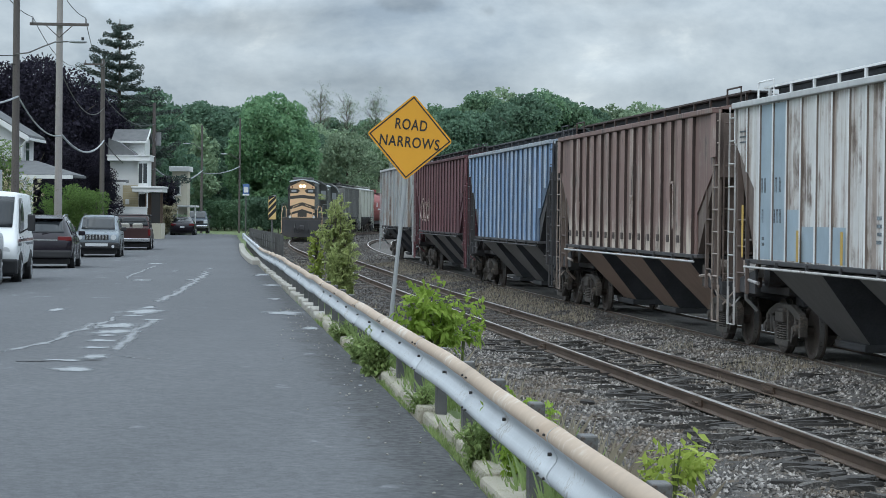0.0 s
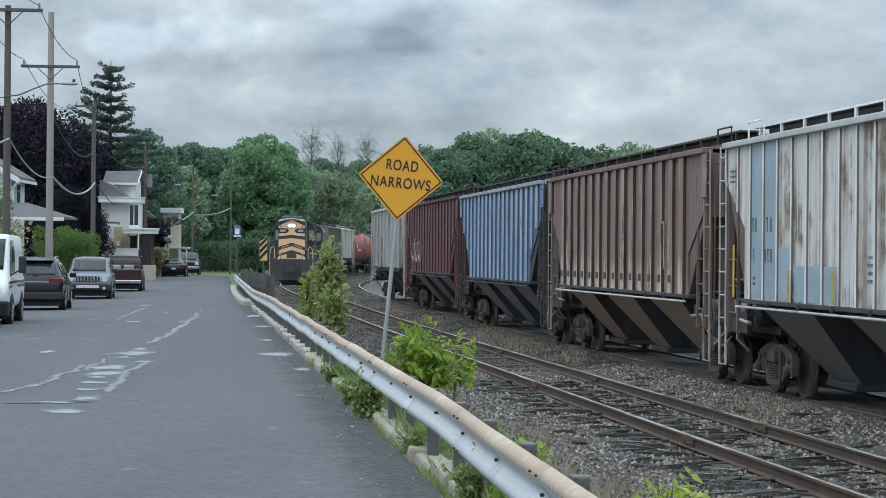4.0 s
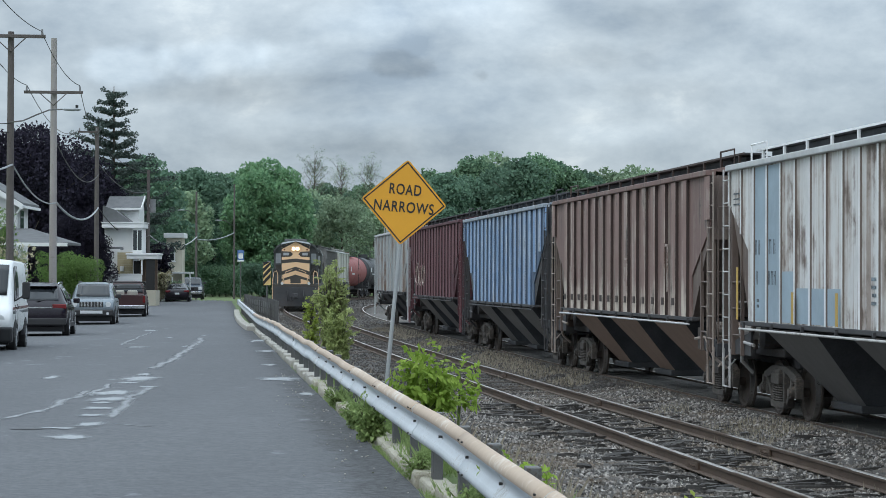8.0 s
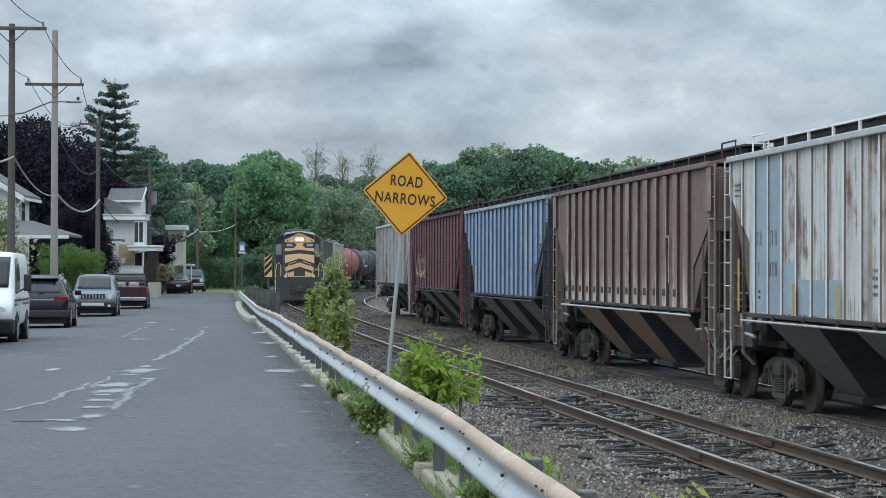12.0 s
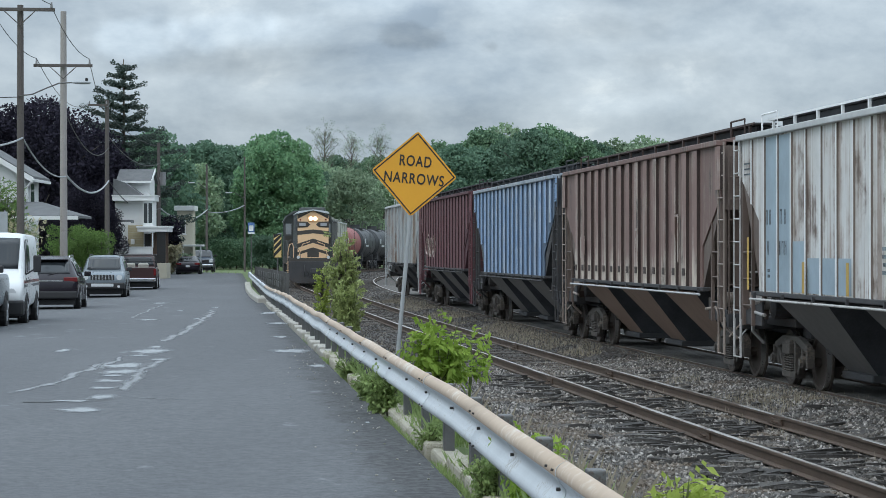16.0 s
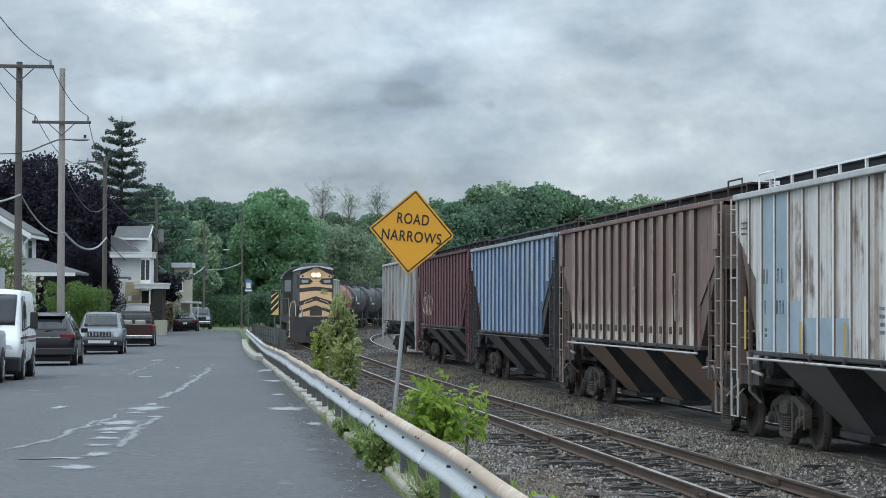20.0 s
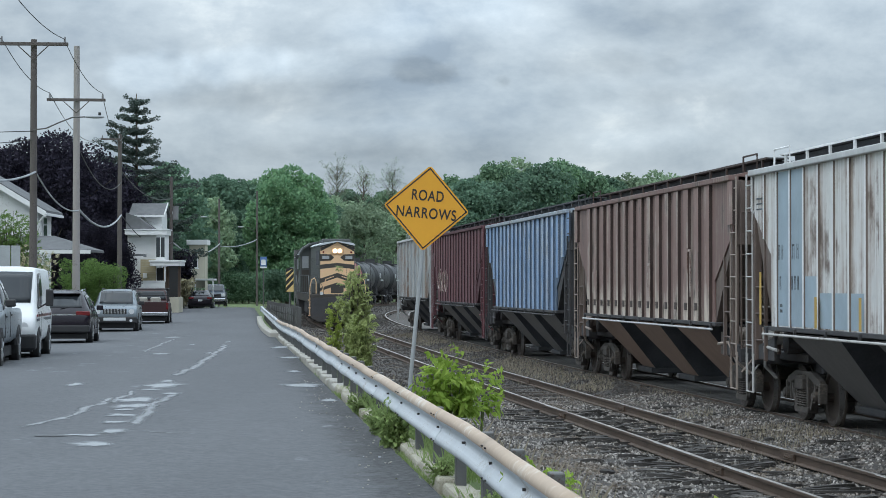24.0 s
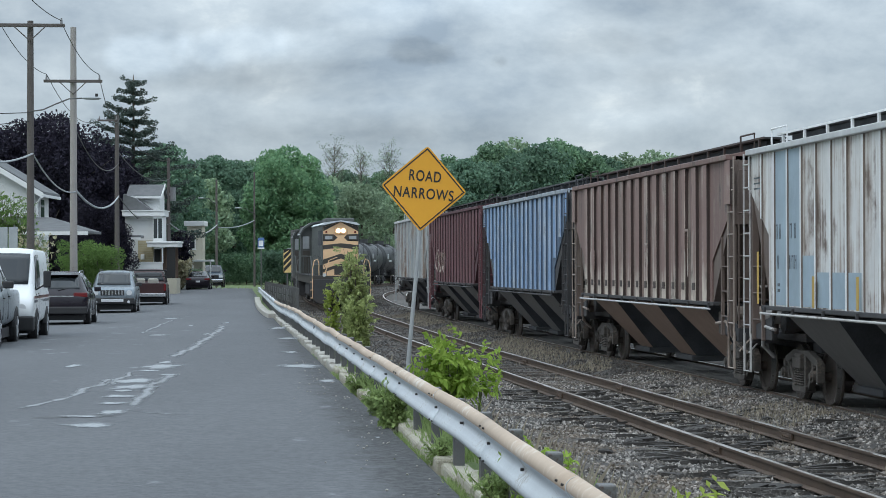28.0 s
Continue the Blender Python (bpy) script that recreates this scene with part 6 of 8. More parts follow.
# silver pickup, facing the camera, only its nose shows
z = road_z(46)
pk, pb, pc = vehicle("pickup_truck", "silver pickup truck with chrome bumper parked facing oncoming", "pickup truck", pose(-10.45, 48.2, z, 0, 0, 180 + RD), M_CARSILVER,
                     [(-2.85, 0.55, 1.08, 1.10, 0.90, 0.86), (-2.78, 0.50, 1.20, 1.22, 0.97, 0.90), (-0.98, 0.45, 1.22, 1.24, 0.99, 0.90), (-0.82, 0.45, 1.22, 1.80, 0.99, 0.72), (-0.5, 0.45, 1.22, 1.90, 0.99, 0.74), (0.45, 0.45, 1.21, 1.90, 0.99, 0.74),
                      (1.25, 0.45, 1.18, 1.24, 0.98, 0.80), (2.5, 0.48, 1.08, 1.14, 0.96, 0.80), (2.78, 0.52, 1.00, 1.04, 0.92, 0.74), (2.86, 0.60, 0.86, 0.88, 0.86, 0.66)],
                     (-1.9, 1.85), ((-0.72, -0.02, 0.0, 0.0), (0.04, 1.0, 0.0, -0.5)), (1.18, 0.50), (-0.96, -0.84), 0.39)
part("grille", boxed(-0.6, 0.6, 2.84, 2.87, 0.72, 1.06, 0.02), M_CHROME, pb)
part("bumper", boxed(-1.0, 1.0, 2.8, 3.02, 0.45, 0.68, 0.06), M_CHROME, pk, "chrome bumper")
for s in (-1, 1):
    part("headlight", boxed(min(s * 0.64, s * 0.98), max(s * 0.64, s * 0.98), 2.78, 2.87, 0.78, 1.06, 0.03), M_LENS, pb)
mirrors(pc, 0.99, 1.0, 1.28, M_PLASTIC)

# black suv seen from behind
z = road_z(70)
suv, sb, sc = vehicle("suv", "glossy black suv parked with its tail to camera", "suv", pose(-12.4, 72.6, z, 0, 0, RD), M_CARBLACK,
                      [(-2.44, 0.50, 0.86, 0.88, 0.78, 0.66), (-2.40, 0.40, 0.98, 1.01, 0.88, 0.76), (-2.28, 0.34, 1.07, 1.13, 0.935, 0.76), (-1.80, 0.32, 1.08, 1.60, 0.955, 0.68), (-1.50, 0.30, 1.06, 1.69, 0.96, 0.67),
                       (-0.4, 0.30, 1.03, 1.73, 0.96, 0.68), (0.45, 0.30, 1.01, 1.67, 0.96, 0.68), (1.45, 0.30, 0.99, 1.06, 0.95, 0.78), (2.1, 0.32, 0.92, 0.98, 0.92, 0.74), (2.36, 0.36, 0.80, 0.84, 0.84, 0.62), (2.44, 0.45, 0.65, 0.67, 0.70, 0.5)],
                      (-1.45, 1.42), ((-1.85, -1.30, 0.30, 0.0), (-1.24, -0.36, 0.0, 0.0), (-0.30, 1.10, 0.0, -0.62)), (1.36, 0.52), (-2.24, -1.84), 0.37, cladding=M_PLASTIC)
for s in (-1, 1):
    part("roof_rail", pipe(bmesh.new(), [(s * 0.62, -1.5, 1.68), (s * 0.62, -1.3, 1.74), (s * 0.62, 0.1, 1.76), (s * 0.62, 0.35, 1.70)], 0.02, 6), M_CHROME, sb)
for s in (-1, 1):
    part("tail_light", boxed(min(s * 0.5, s * 0.94), max(s * 0.5, s * 0.94), -2.42, -2.34, 0.92, 1.06, 0.02), M_TAIL, sb)
    part("reflector", boxed(min(s * 0.7, s * 0.9), max(s * 0.7, s * 0.9), -2.44, -2.41, 0.5, 0.55), M_TAIL, sb)
part("number_plate", boxed(-0.16, 0.16, -2.435, -2.405, 0.74, 0.9, 0.004), M_PLATE, sb, "plain pale plate")
part("chrome_strip", boxed(-0.5, 0.5, -2.44, -2.41, 0.93, 0.965), M_CHROME, sb)
part("roof_spoiler", prism(bmesh.new(), [(-1.98, 1.63), (-1.5, 1.70), (-1.5, 1.66), (-1.95, 1.60)], "x", -0.62, 0.62, 0.008), M_CARBLACK, sc)
part("wiper", pipe(bmesh.new(), [(0.0, -2.30, 1.14), (0.28, -2.22, 1.20)], 0.012, 6), M_PLASTIC, sb)
part("rear_bumper", boxed(-0.93, 0.93, -2.5, -2.36, 0.38, 0.62, 0.04), M_PLASTIC, suv)
mirrors(sc, 0.94, 1.05, 1.06, M_CARBLACK)

# silver-blue off-roader facing the camera
z = road_z(90)
jeep, jb, jc = vehicle("suv", "silver-blue square-nosed suv parked facing oncoming", "suv", pose(-13.55, 92.0, z, 0, 0, 180 + RD), M_CARSILVER,
                       [(-2.2, 0.50, 1.0, 1.62, 0.86, 0.68), (-2.1, 0.42, 1.10, 1.72, 0.91, 0.70), (-0.4, 0.40, 1.10, 1.76, 0.92, 0.71), (0.40, 0.40, 1.09, 1.72, 0.92, 0.70), (1.05, 0.40, 1.08, 1.13, 0.92, 0.76),
                        (2.0, 0.42, 1.02, 1.08, 0.90, 0.76), (2.15, 0.44, 0.96, 1.01, 0.88, 0.72), (2.20, 0.50, 0.80, 0.82, 0.84, 0.68)],
                       (-1.32, 1.38), ((-1.95, -1.2, 0.05, 0.0), (-1.12, -0.32, 0.0, 0.0), (-0.24, 0.86, 0.0, -0.42)), (1.0, 0.45), (-2.19, -2.13), 0.37, cladding=M_PLASTIC)
for s in (-1, 1):
    part("roof_rail", pipe(bmesh.new(), [(s * 0.62, -1.8, 1.72), (s * 0.62, -1.6, 1.80), (s * 0.62, 0.1, 1.80), (s * 0.62, 0.3, 1.72)], 0.02, 6), M_PLASTIC, jb)
part("grille", boxed(-0.48, 0.48, 2.19, 2.215, 0.76, 0.98, 0.01), M_PLASTIC, jb)
for k in range(7):
    part("grille_slot", boxed(-0.42 + 0.13 * k, -0.36 + 0.13 * k, 2.21, 2.222, 0.78, 0.96, 0.004), M_CHROME, jb)
for s in (-1, 1):
    part("headlight", rod(bmesh.new(), (s * 0.68, 2.17, 0.87), (s * 0.68, 2.225, 0.87), 0.11, n=16), M_LENS, jb)
    part("fog_light", rod(bmesh.new(), (s * 0.66, 2.25, 0.5), (s * 0.66, 2.29, 0.5), 0.06, n=12), M_LENS, jb)
part("bumper", boxed(-0.9, 0.9, 2.14, 2.28, 0.40, 0.66, 0.05), M_PLASTIC, jeep)
part("number_plate", boxed(-0.45, 0.45, 2.282, 2.295, 0.5, 0.62, 0.004), M_PLATE, jeep, "plain pale plate")
mirrors(jc, 0.92, 0.85, 1.12, M_PLASTIC)

# dark red pickup seen from behind, with a rack on its bed
z = road_z(107)
rp, rb, rc = vehicle("pickup_truck", "dark red pickup truck with railed bed seen from behind", "pickup truck", pose(-14.6, 110.5, z, 0, 0, RD), M_CARRED,
                     [(-2.66, 0.55, 1.0, 1.02, 0.88, 0.84), (-2.60, 0.50, 1.10, 1.12, 0.93, 0.86), (-0.42, 0.45, 1.12, 1.14, 0.95, 0.86), (-0.26, 0.45, 1.12, 1.70, 0.95, 0.70), (0.0, 0.45, 1.12, 1.80, 0.95, 0.71), (0.60, 0.45, 1.11, 1.80, 0.95, 0.71),
                      (1.3, 0.45, 1.08, 1.13, 0.94, 0.78), (2.4, 0.47, 1.00, 1.05, 0.92, 0.76), (2.66, 0.52, 0.88, 0.90, 0.84, 0.68)],
                     (-1.6, 1.75), ((-0.14, 0.42, 0.0, 0.0), (0.48, 1.1, 0.0, -0.4)), (1.24, 0.65), (-0.40, -0.28), 0.38)
part("tailgate", boxed(-0.86, 0.86, -2.70, -2.62, 0.62, 1.12, 0.015), M_CARRED, rb)
bm = bmesh.new()
for s in (-1, 1):
    pipe(bm, [(s * 0.9, -2.6, 1.1), (s * 0.9, -2.6, 1.75), (s * 0.9, -0.4, 1.75), (s * 0.9, -0.4, 1.1)], 0.03, 6)
pipe(bm, [(-0.9, -2.6, 1.75), (0.9, -2.6, 1.75)], 0.03, 6)
pipe(bm, [(-0.9, -2.6, 1.45), (0.9, -2.6, 1.45)], 0.02, 6)
part("bed_rack", bm, M_PLASTIC, rp)
for s in (-1, 1):
    part("tail_light", boxed(min(s * 0.8, s * 0.95), max(s * 0.8, s * 0.95), -2.70, -2.6, 0.75, 1.08, 0.015), M_TAIL, rb)
for x in (-0.35, 0.3):
    part("bed_load", boxed(x - 0.25, x + 0.25, -2.3, -1.7, 1.0, 1.35, 0.08), M_CONCRETE, rp)
part("rear_bumper", boxed(-0.92, 0.92, -2.82, -2.68, 0.45, 0.62, 0.03), M_CHROME, rp)

# black saloon from behind, dark pickup facing
z = road_z(166)
sd, db, dc = vehicle("sedan", "black sedan parked with its tail to camera", "car", pose(-18.45, 169.0, z, 0, 0, 3.7), M_CARBLACK,
                     [(-2.42, 0.45, 0.80, 0.82, 0.76, 0.62), (-2.34, 0.34, 0.94, 0.98, 0.86, 0.70), (-1.75, 0.30, 0.96, 1.02, 0.90, 0.72), (-1.0, 0.30, 0.95, 1.36, 0.91, 0.60), (-0.5, 0.30, 0.94, 1.44, 0.91, 0.60), (0.3, 0.30, 0.92, 1.42, 0.91, 0.60),
                      (1.25, 0.30, 0.90, 0.96, 0.90, 0.74), (2.1, 0.32, 0.78, 0.83, 0.86, 0.68), (2.4, 0.40, 0.62, 0.64, 0.74, 0.56)],
                     (-1.4, 1.42), ((-1.25, -0.42, 0.3, 0.0), (-0.36, 0.95, 0.0, -0.55)), (1.18, 0.36), (-1.70, -1.06), 0.33)
for s in (-1, 1):
    part("tail_light", boxed(min(s * 0.5, s * 0.88), max(s * 0.5, s * 0.88), -2.43, -2.36, 0.78, 0.92, 0.02), M_TAIL, db)
part("number_plate", boxed(-0.16, 0.16, -2.435, -2.40, 0.6, 0.74, 0.004), M_PLATE, db, "plain pale plate")
mirrors(dc, 0.9, 0.8, 0.95, M_CARBLACK)
z = road_z(188)
tp, tb, tc = vehicle("pickup_truck", "dark blue pickup truck parked facing oncoming", "pickup truck", pose(-19.5, 189.0, z, 0, 0, 184), M_CARBLUE,
                     [(-2.85, 0.55, 1.08, 1.10, 0.90, 0.86), (-2.78, 0.50, 1.20, 1.22, 0.97, 0.90), (-0.98, 0.45, 1.22, 1.24, 0.99, 0.90), (-0.82, 0.45, 1.22, 1.80, 0.99, 0.72), (-0.5, 0.45, 1.22, 1.90, 0.99, 0.74), (0.45, 0.45, 1.21, 1.90, 0.99, 0.74),
                      (1.25, 0.45, 1.18, 1.24, 0.98, 0.80), (2.5, 0.48, 1.08, 1.14, 0.96, 0.80), (2.78, 0.52, 1.00, 1.04, 0.92, 0.74), (2.86, 0.60, 0.86, 0.88, 0.86, 0.66)],
                     (-1.9, 1.85), ((-0.72, -0.02, 0.0, 0.0), (0.04, 1.0, 0.0, -0.5)), (1.18, 0.50), (-0.96, -0.84), 0.4)
part("grille", boxed(-0.6, 0.6, 2.84, 2.87, 0.76, 1.08, 0.02), M_PLASTIC, tb)
for s in (-1, 1):
    part("headlight", boxed(min(s * 0.64, s * 0.98), max(s * 0.64, s * 0.98), 2.78, 2.87, 0.85, 1.1, 0.03), M_LENS, tb)
part("bumper", boxed(-1.0, 1.0, 2.8, 3.0, 0.5, 0.72, 0.05), M_CHROME, tp)
mirrors(tc, 1.0, 1.0, 1.34, M_PLASTIC)

# ---- utility poles, lamps and cables ----


def pole(label, x, y, height, r, mat, arm=0.0, arm_z=0.0, arm_shift=0.0, lamp=None, can=False, lean=0.0):
    p = thing("utility_pole", label, "utility pole", pose(x, y, -0.3, 0, lean, 5), "utility poles")
    part("shaft", rod(bmesh.new(), (0, 0, 0), (0, 0, height + 0.3), r, r * 0.72, n=14), mat, p)
    if arm:
        a = part("crossarm", boxed(arm_shift - arm / 2, arm_shift + arm / 2, -r - 0.12, -r - 0.01, arm_z + 0.3 - 0.06, arm_z + 0.3 + 0.06, 0.01), M_WOODPOLE, p)
        for s in (-1, 1):
            xx = arm_shift + s * (arm / 2 - 0.12)
            part("insulator", rod(bmesh.new(), (xx, -r - 0.06, arm_z + 0.36), (xx, -r - 0.06, arm_z + 0.56), 0.05, 0.03, n=10), M_INSUL, a)
            if not arm_shift:
                part("brace", rod(bmesh.new(), (s * 0.55, -r - 0.13, arm_z + 0.25), (0, -r - 0.03, arm_z - 0.25), 0.02, n=6), M_WOODPOLE, p)
    if lamp:
        dx, lz = lamp
        arm_pts = [(0, -r, lz - 0.15), (dx * 0.25, -0.3, lz - 0.1), (dx * 0.5, -0.4, lz + 0.1), (dx * 0.75, -0.45, lz + 0.28), (dx, -0.5, lz + 0.3)]
        la = part("lamp_arm", pipe(bmesh.new(), arm_pts, 0.026, 8), M_STEELPOST, p)
        head = bmesh.new()
        sg = 1 if dx > 0 else -1
        rings = [[(dx + sg * u, -0.5 + w * math.cos(2 * math.pi * k / 12), lz + 0.3 + 0.07 * w / 0.14 * math.sin(2 * math.pi * k / 12)) for k in range(12)] for u, w in ((0, 0.04), (0.08, 0.09), (0.35, 0.12), (0.58, 0.10), (0.66, 0.03))]
        part("lamp_head", loft(head, rings), M_CABLE_GREY, la)
        part("photo_cell", rod(bmesh.new(), (dx + sg * 0.5, -0.5, lz + 0.36), (dx + sg * 0.5, -0.5, lz + 0.46), 0.05, n=10), M_PLASTIC, la)
    if can:
        part("transformer", rod(bmesh.new(), (0.32, -0.05, height - 2.9), (0.32, -0.05, height - 1.9), 0.22, n=16), M_INSUL, p)
        part("bracket", boxed(0.05, 0.3, -0.1, 0.0, height - 2.5, height - 2.3), M_GALV, p)
    return p


pole("dark weathered wooden utility pole with crossarm and lamp arm", -14.48, 78, 10.45, 0.15, M_WOODPOLE, 2.45, 10.27, lamp=(1.85, 7.68))
pole("pale wooden utility pole with crossarm lower down", -15.45, 93, 11.85, 0.17, M_POLE_PALE, 2.45, 9.55)
pole("grey wooden utility pole with one-sided crossarm", -20.5, 140, 11.35, 0.17, M_WOODPOLE, 1.3, 11.0, -0.55)
pole("dark wooden utility pole carrying grey transformer", -20.3, 165, 9.85, 0.16, M_WOODPOLE, can=True)
pole("weathered wooden utility pole with street lamp", -19.75, 195, 9.4, 0.12, M_WOODPOLE, lamp=(-1.0, 7.75))
pole("weathered wooden utility pole near grass verge", -16.82, 200, 10.3, 0.10, M_WOODPOLE, lamp=(-1.1, 7.0))


def cable(a, b, sag, r, mat, name="cable"):
    bm = bmesh.new()
    a, b = Vector(a), Vector(b)
    pts = []
    for k in range(15):
        t = k / 14
        p = a.lerp(b, t)
        p.z -= sag * 4 * t * (1 - t)
        pts.append(p)
    pipe(bm, pts, r, 6)
    tagged(part(name, bm, mat), "dark overhead cable strung between poles" if mat is M_CABLE else "thick grey sheathed overhead cable between poles", "cable", "overhead cables")


for s, zz in ((1.1, 10.3), (-1.1, 10.3)):
    cable((-14.48 + s, 77.8, 10.45), (-15.45 + s, 92.8, 9.85), 0.35, 0.014, M_CABLE)
    cable((-14.48 + s, 77.8, 10.45), (-13.0 + s, 52.0, 11.6), 0.7, 0.014, M_CABLE)
    cable((-15.45 + s, 92.8, 9.85), (-20.5 + s * 0.6 - 0.4, 139.8, 11.2), 1.0, 0.016, M_CABLE)
cable((-21.1, 139.8, 11.2), (-20.3, 165, 9.6), 0.6, 0.02, M_CABLE)
cable((-13.2, 52, 5.6), (-14.4, 78, 5.75), 0.75, 0.035, M_CABLE_GREY)
cable((-14.4, 78, 5.75), (-15.35, 93, 4.9), 0.45, 0.03, M_CABLE_GREY)
cable((-15.35, 93, 4.95), (-20.4, 140, 6.2), 0.75, 0.05, M_CABLE_GREY)
cable((-20.4, 140, 6.2), (-20.2, 165, 4.95), 0.9, 0.03, M_CABLE)
cable((-20.2, 165, 4.95), (-19.7, 195, 5.4), 0.9, 0.05, M_CABLE_GREY)
cable((-19.7, 195, 5.2), (-16.8, 200, 5.9), 0.3, 0.045, M_CABLE_GREY)
cable((-20.2, 165, 8.3), (-20.4, 140, 9.0), 0.8, 0.03, M_CABLE)
cable((-14.4, 78, 7.2), (-30, 60, 8.4), 0.8, 0.016, M_CABLE)
cable((-14.4, 78, 6.9), (-30, 62, 7.0), 0.8, 0.016, M_CABLE)
cable((-15.35, 93, 7.5), (-20.4, 140, 8.3), 1.0, 0.025, M_CABLE)

# blue-and-white sign by the far pole
bs = thing("bus_stop_sign", "small blue and white street sign on post", "street sign", pose(-15.9, 196, road_z(170) + 0.35))
part("panel", boxed(-0.29, 0.29, -0.012, 0.0, 3.0, 4.0, 0.02), plain("blue_sign_sheet", (0.10, 0.19, 0.42), 0.5), bs)
part("emblem", boxed(-0.2, 0.2, -0.02, -0.014, 3.25, 3.75, 0.05), M_WHITE, bs, "white emblem shape")
part("lower_panel", boxed(-0.30, 0.30, -0.02, -0.014, 2.98, 3.12), M_WHITE, bs)
part("post", rod(bmesh.new(), (0, 0.04, -0.8), (0, 0.04, 4.0), 0.05), M_STEELPOST, bs)

# ---- houses ----


def window_in(parent, x0, x1, y, z0, z1, facing=-1, name="window"):
    """A framed pane on a wall that faces the camera."""
    w = part(name, boxed(x0, x1, min(y, y + facing * 0.06), max(y, y + facing * 0.06), z0, z1, 0.008), M_TRIM, parent)
    xm, zm = (x0 + x1) / 2, (z0 + z1) / 2
    f = 0.07
    for za, zb in ((z0 + f, zm - 0.03), (zm + 0.03, z1 - f)):
        part("pane", boxed(x0 + f, x1 - f, min(y + facing * 0.062, y + facing * 0.07), max(y + facing * 0.062, y + facing * 0.07), za, zb), M_WINDOW, w)
    part("sill", boxed(x0 - 0.06, x1 + 0.06, min(y, y + facing * 0.12), max(y, y + facing * 0.12), z0 - 0.07, z0), M_TRIM, w)


def side_window(parent, x, y0, y1, z0, z1, facing=1):
    w = part("window", boxed(min(x, x + facing * 0.06), max(x, x + facing * 0.06), y0, y1, z0, z1, 0.008), M_TRIM, parent)
    part("pane", boxed(min(x + facing * 0.062, x + facing * 0.07), max(x + facing * 0.062, x + facing * 0.07), y0 + 0.07, y1 - 0.07, z0 + 0.07, z1 - 0.07), M_WINDOW, w)


def gable_house(name, label, x0, x1, y0, y1, eave, ridge, siding, rz=0.0, over=0.45):
    """A house whose gable looks towards the camera."""
    xm = (x0 + x1) / 2
    hs = thing(name, label, "house", pose(0, 0, 0))
    part("wall", prism(bmesh.new(), [(x0, -0.4), (x0, eave), (xm, ridge), (x1, eave), (x1, -0.4)], "y", y0, y1), siding, hs)
    sl = (ridge - eave) / (x1 - xm)
    for s in (-1, 1):
        e = x0 - over if s < 0 else x1 + over
        ze = eave - sl * over
        part("roof", prism(bmesh.new(), [(e, ze + 0.03), (xm, ridge + 0.03), (xm, ridge + 0.2), (e, ze + 0.2)], "y", y0 - over, y1 + over), M_SHINGLE, hs)
        part("fascia", prism(bmesh.new(), [(e, ze - 0.12), (xm, ridge - 0.12), (xm, ridge + 0.14), (e, ze + 0.14)], "y", y0 - over - 0.05, y0 - over), M_TRIM, hs)
        part("gutter", boxed(e - 0.06, e + 0.06, y0 - over, y1 + over, ze - 0.04, ze + 0.08), M_TRIM, hs)
    for k in range(int((ridge - 0.3) / 0.22)):
        z = 0.3 + 0.22 * k
        wl_ = x0 if z < eave else x0 + (z - eave) / sl
        wr_ = x1 if z < eave else x1 - (z - eave) / sl
        if wr_ - wl_ > 0.4:
            part("siding_board", boxed(wl_ + 0.03, wr_ - 0.03, y0 - 0.02, y0 - 0.002, z, z + 0.19), siding, hs)
    return hs


h1 = gable_house("house", "white sided house with gable and columned porch", -28.7, -18.35, 100, 103.4, 5.2, 8.3, M_SIDING)
for x0, z0 in ((-26.5, 3.4), (-23.8, 3.4), (-21.0, 3.4), (-24.0, 5.7)):
    window_in(h1, x0, x0 + 0.95, 99.98, z0, z0 + 1.5)
side_window(h1, -18.35, 101.0, 102.0, 3.4, 4.9)
part("porch_roof", loft(bmesh.new(), [[(-26.5, 96.2, 3.2), (-15.35, 96.2, 3.2), (-15.35, 100.0, 3.2), (-26.5, 100.0, 3.2)], [(-26.5, 96.2, 3.3), (-15.35, 96.2, 3.3), (-15.35, 100.0, 3.3), (-26.5, 100.0, 3.3)], [(-26.5, 99.9, 3.98), (-17.6, 99.9, 3.98), (-17.6, 100.0, 3.98), (-26.5, 100.0, 3.98)]]), M_SHINGLE, h1)
part("porch_fascia", boxed(-26.5, -15.35, 96.1, 96.2, 3.12, 3.28), M_TRIM, h1)
for x in (-26.0, -22.8, -19.4, -16.0):
    part("porch_column", rod(bmesh.new(), (x, 96.4, 0.3), (x, 96.4, 3.1), 0.09, n=12), M_TRIM, h1)
part("porch_floor", boxed(-26.5, -15.8, 96.1, 100, -0.3, 0.35), M_SIDEWALK, h1)
part("downpipe", pipe(bmesh.new(), [(-17.9, 99.5, 5.0), (-18.25, 99.8, 4.6), (-18.25, 99.9, 4.1)], 0.05, 8), M_TRIM, h1)

h2 = thing("house", "narrow white two-storey house with grey roof and flat porch", "house", pose(0, 0, 0))
part("wall", boxed(-21.2, -19.06, 150.0, 152.6, -0.4, 6.6), M_SIDING, h2)
part("roof", prism(bmesh.new(), [(149.55, 6.50), (151.5, 7.36), (153.4, 6.50), (153.4, 6.42), (151.5, 7.24), (149.55, 6.40)], "x", -21.3, -18.9), M_SHINGLE, h2)
part("gable_wall", prism(bmesh.new(), [(150.0, 6.5), (151.5, 7.2), (152.6, 6.6)], "x", -19.10, -19.07), M_SIDING, h2)
part("verge_board", prism(bmesh.new(), [(149.5, 6.36), (151.5, 7.22), (151.5, 7.42), (149.5, 6.56)], "x", -18.9, -18.84), M_TRIM, h2)
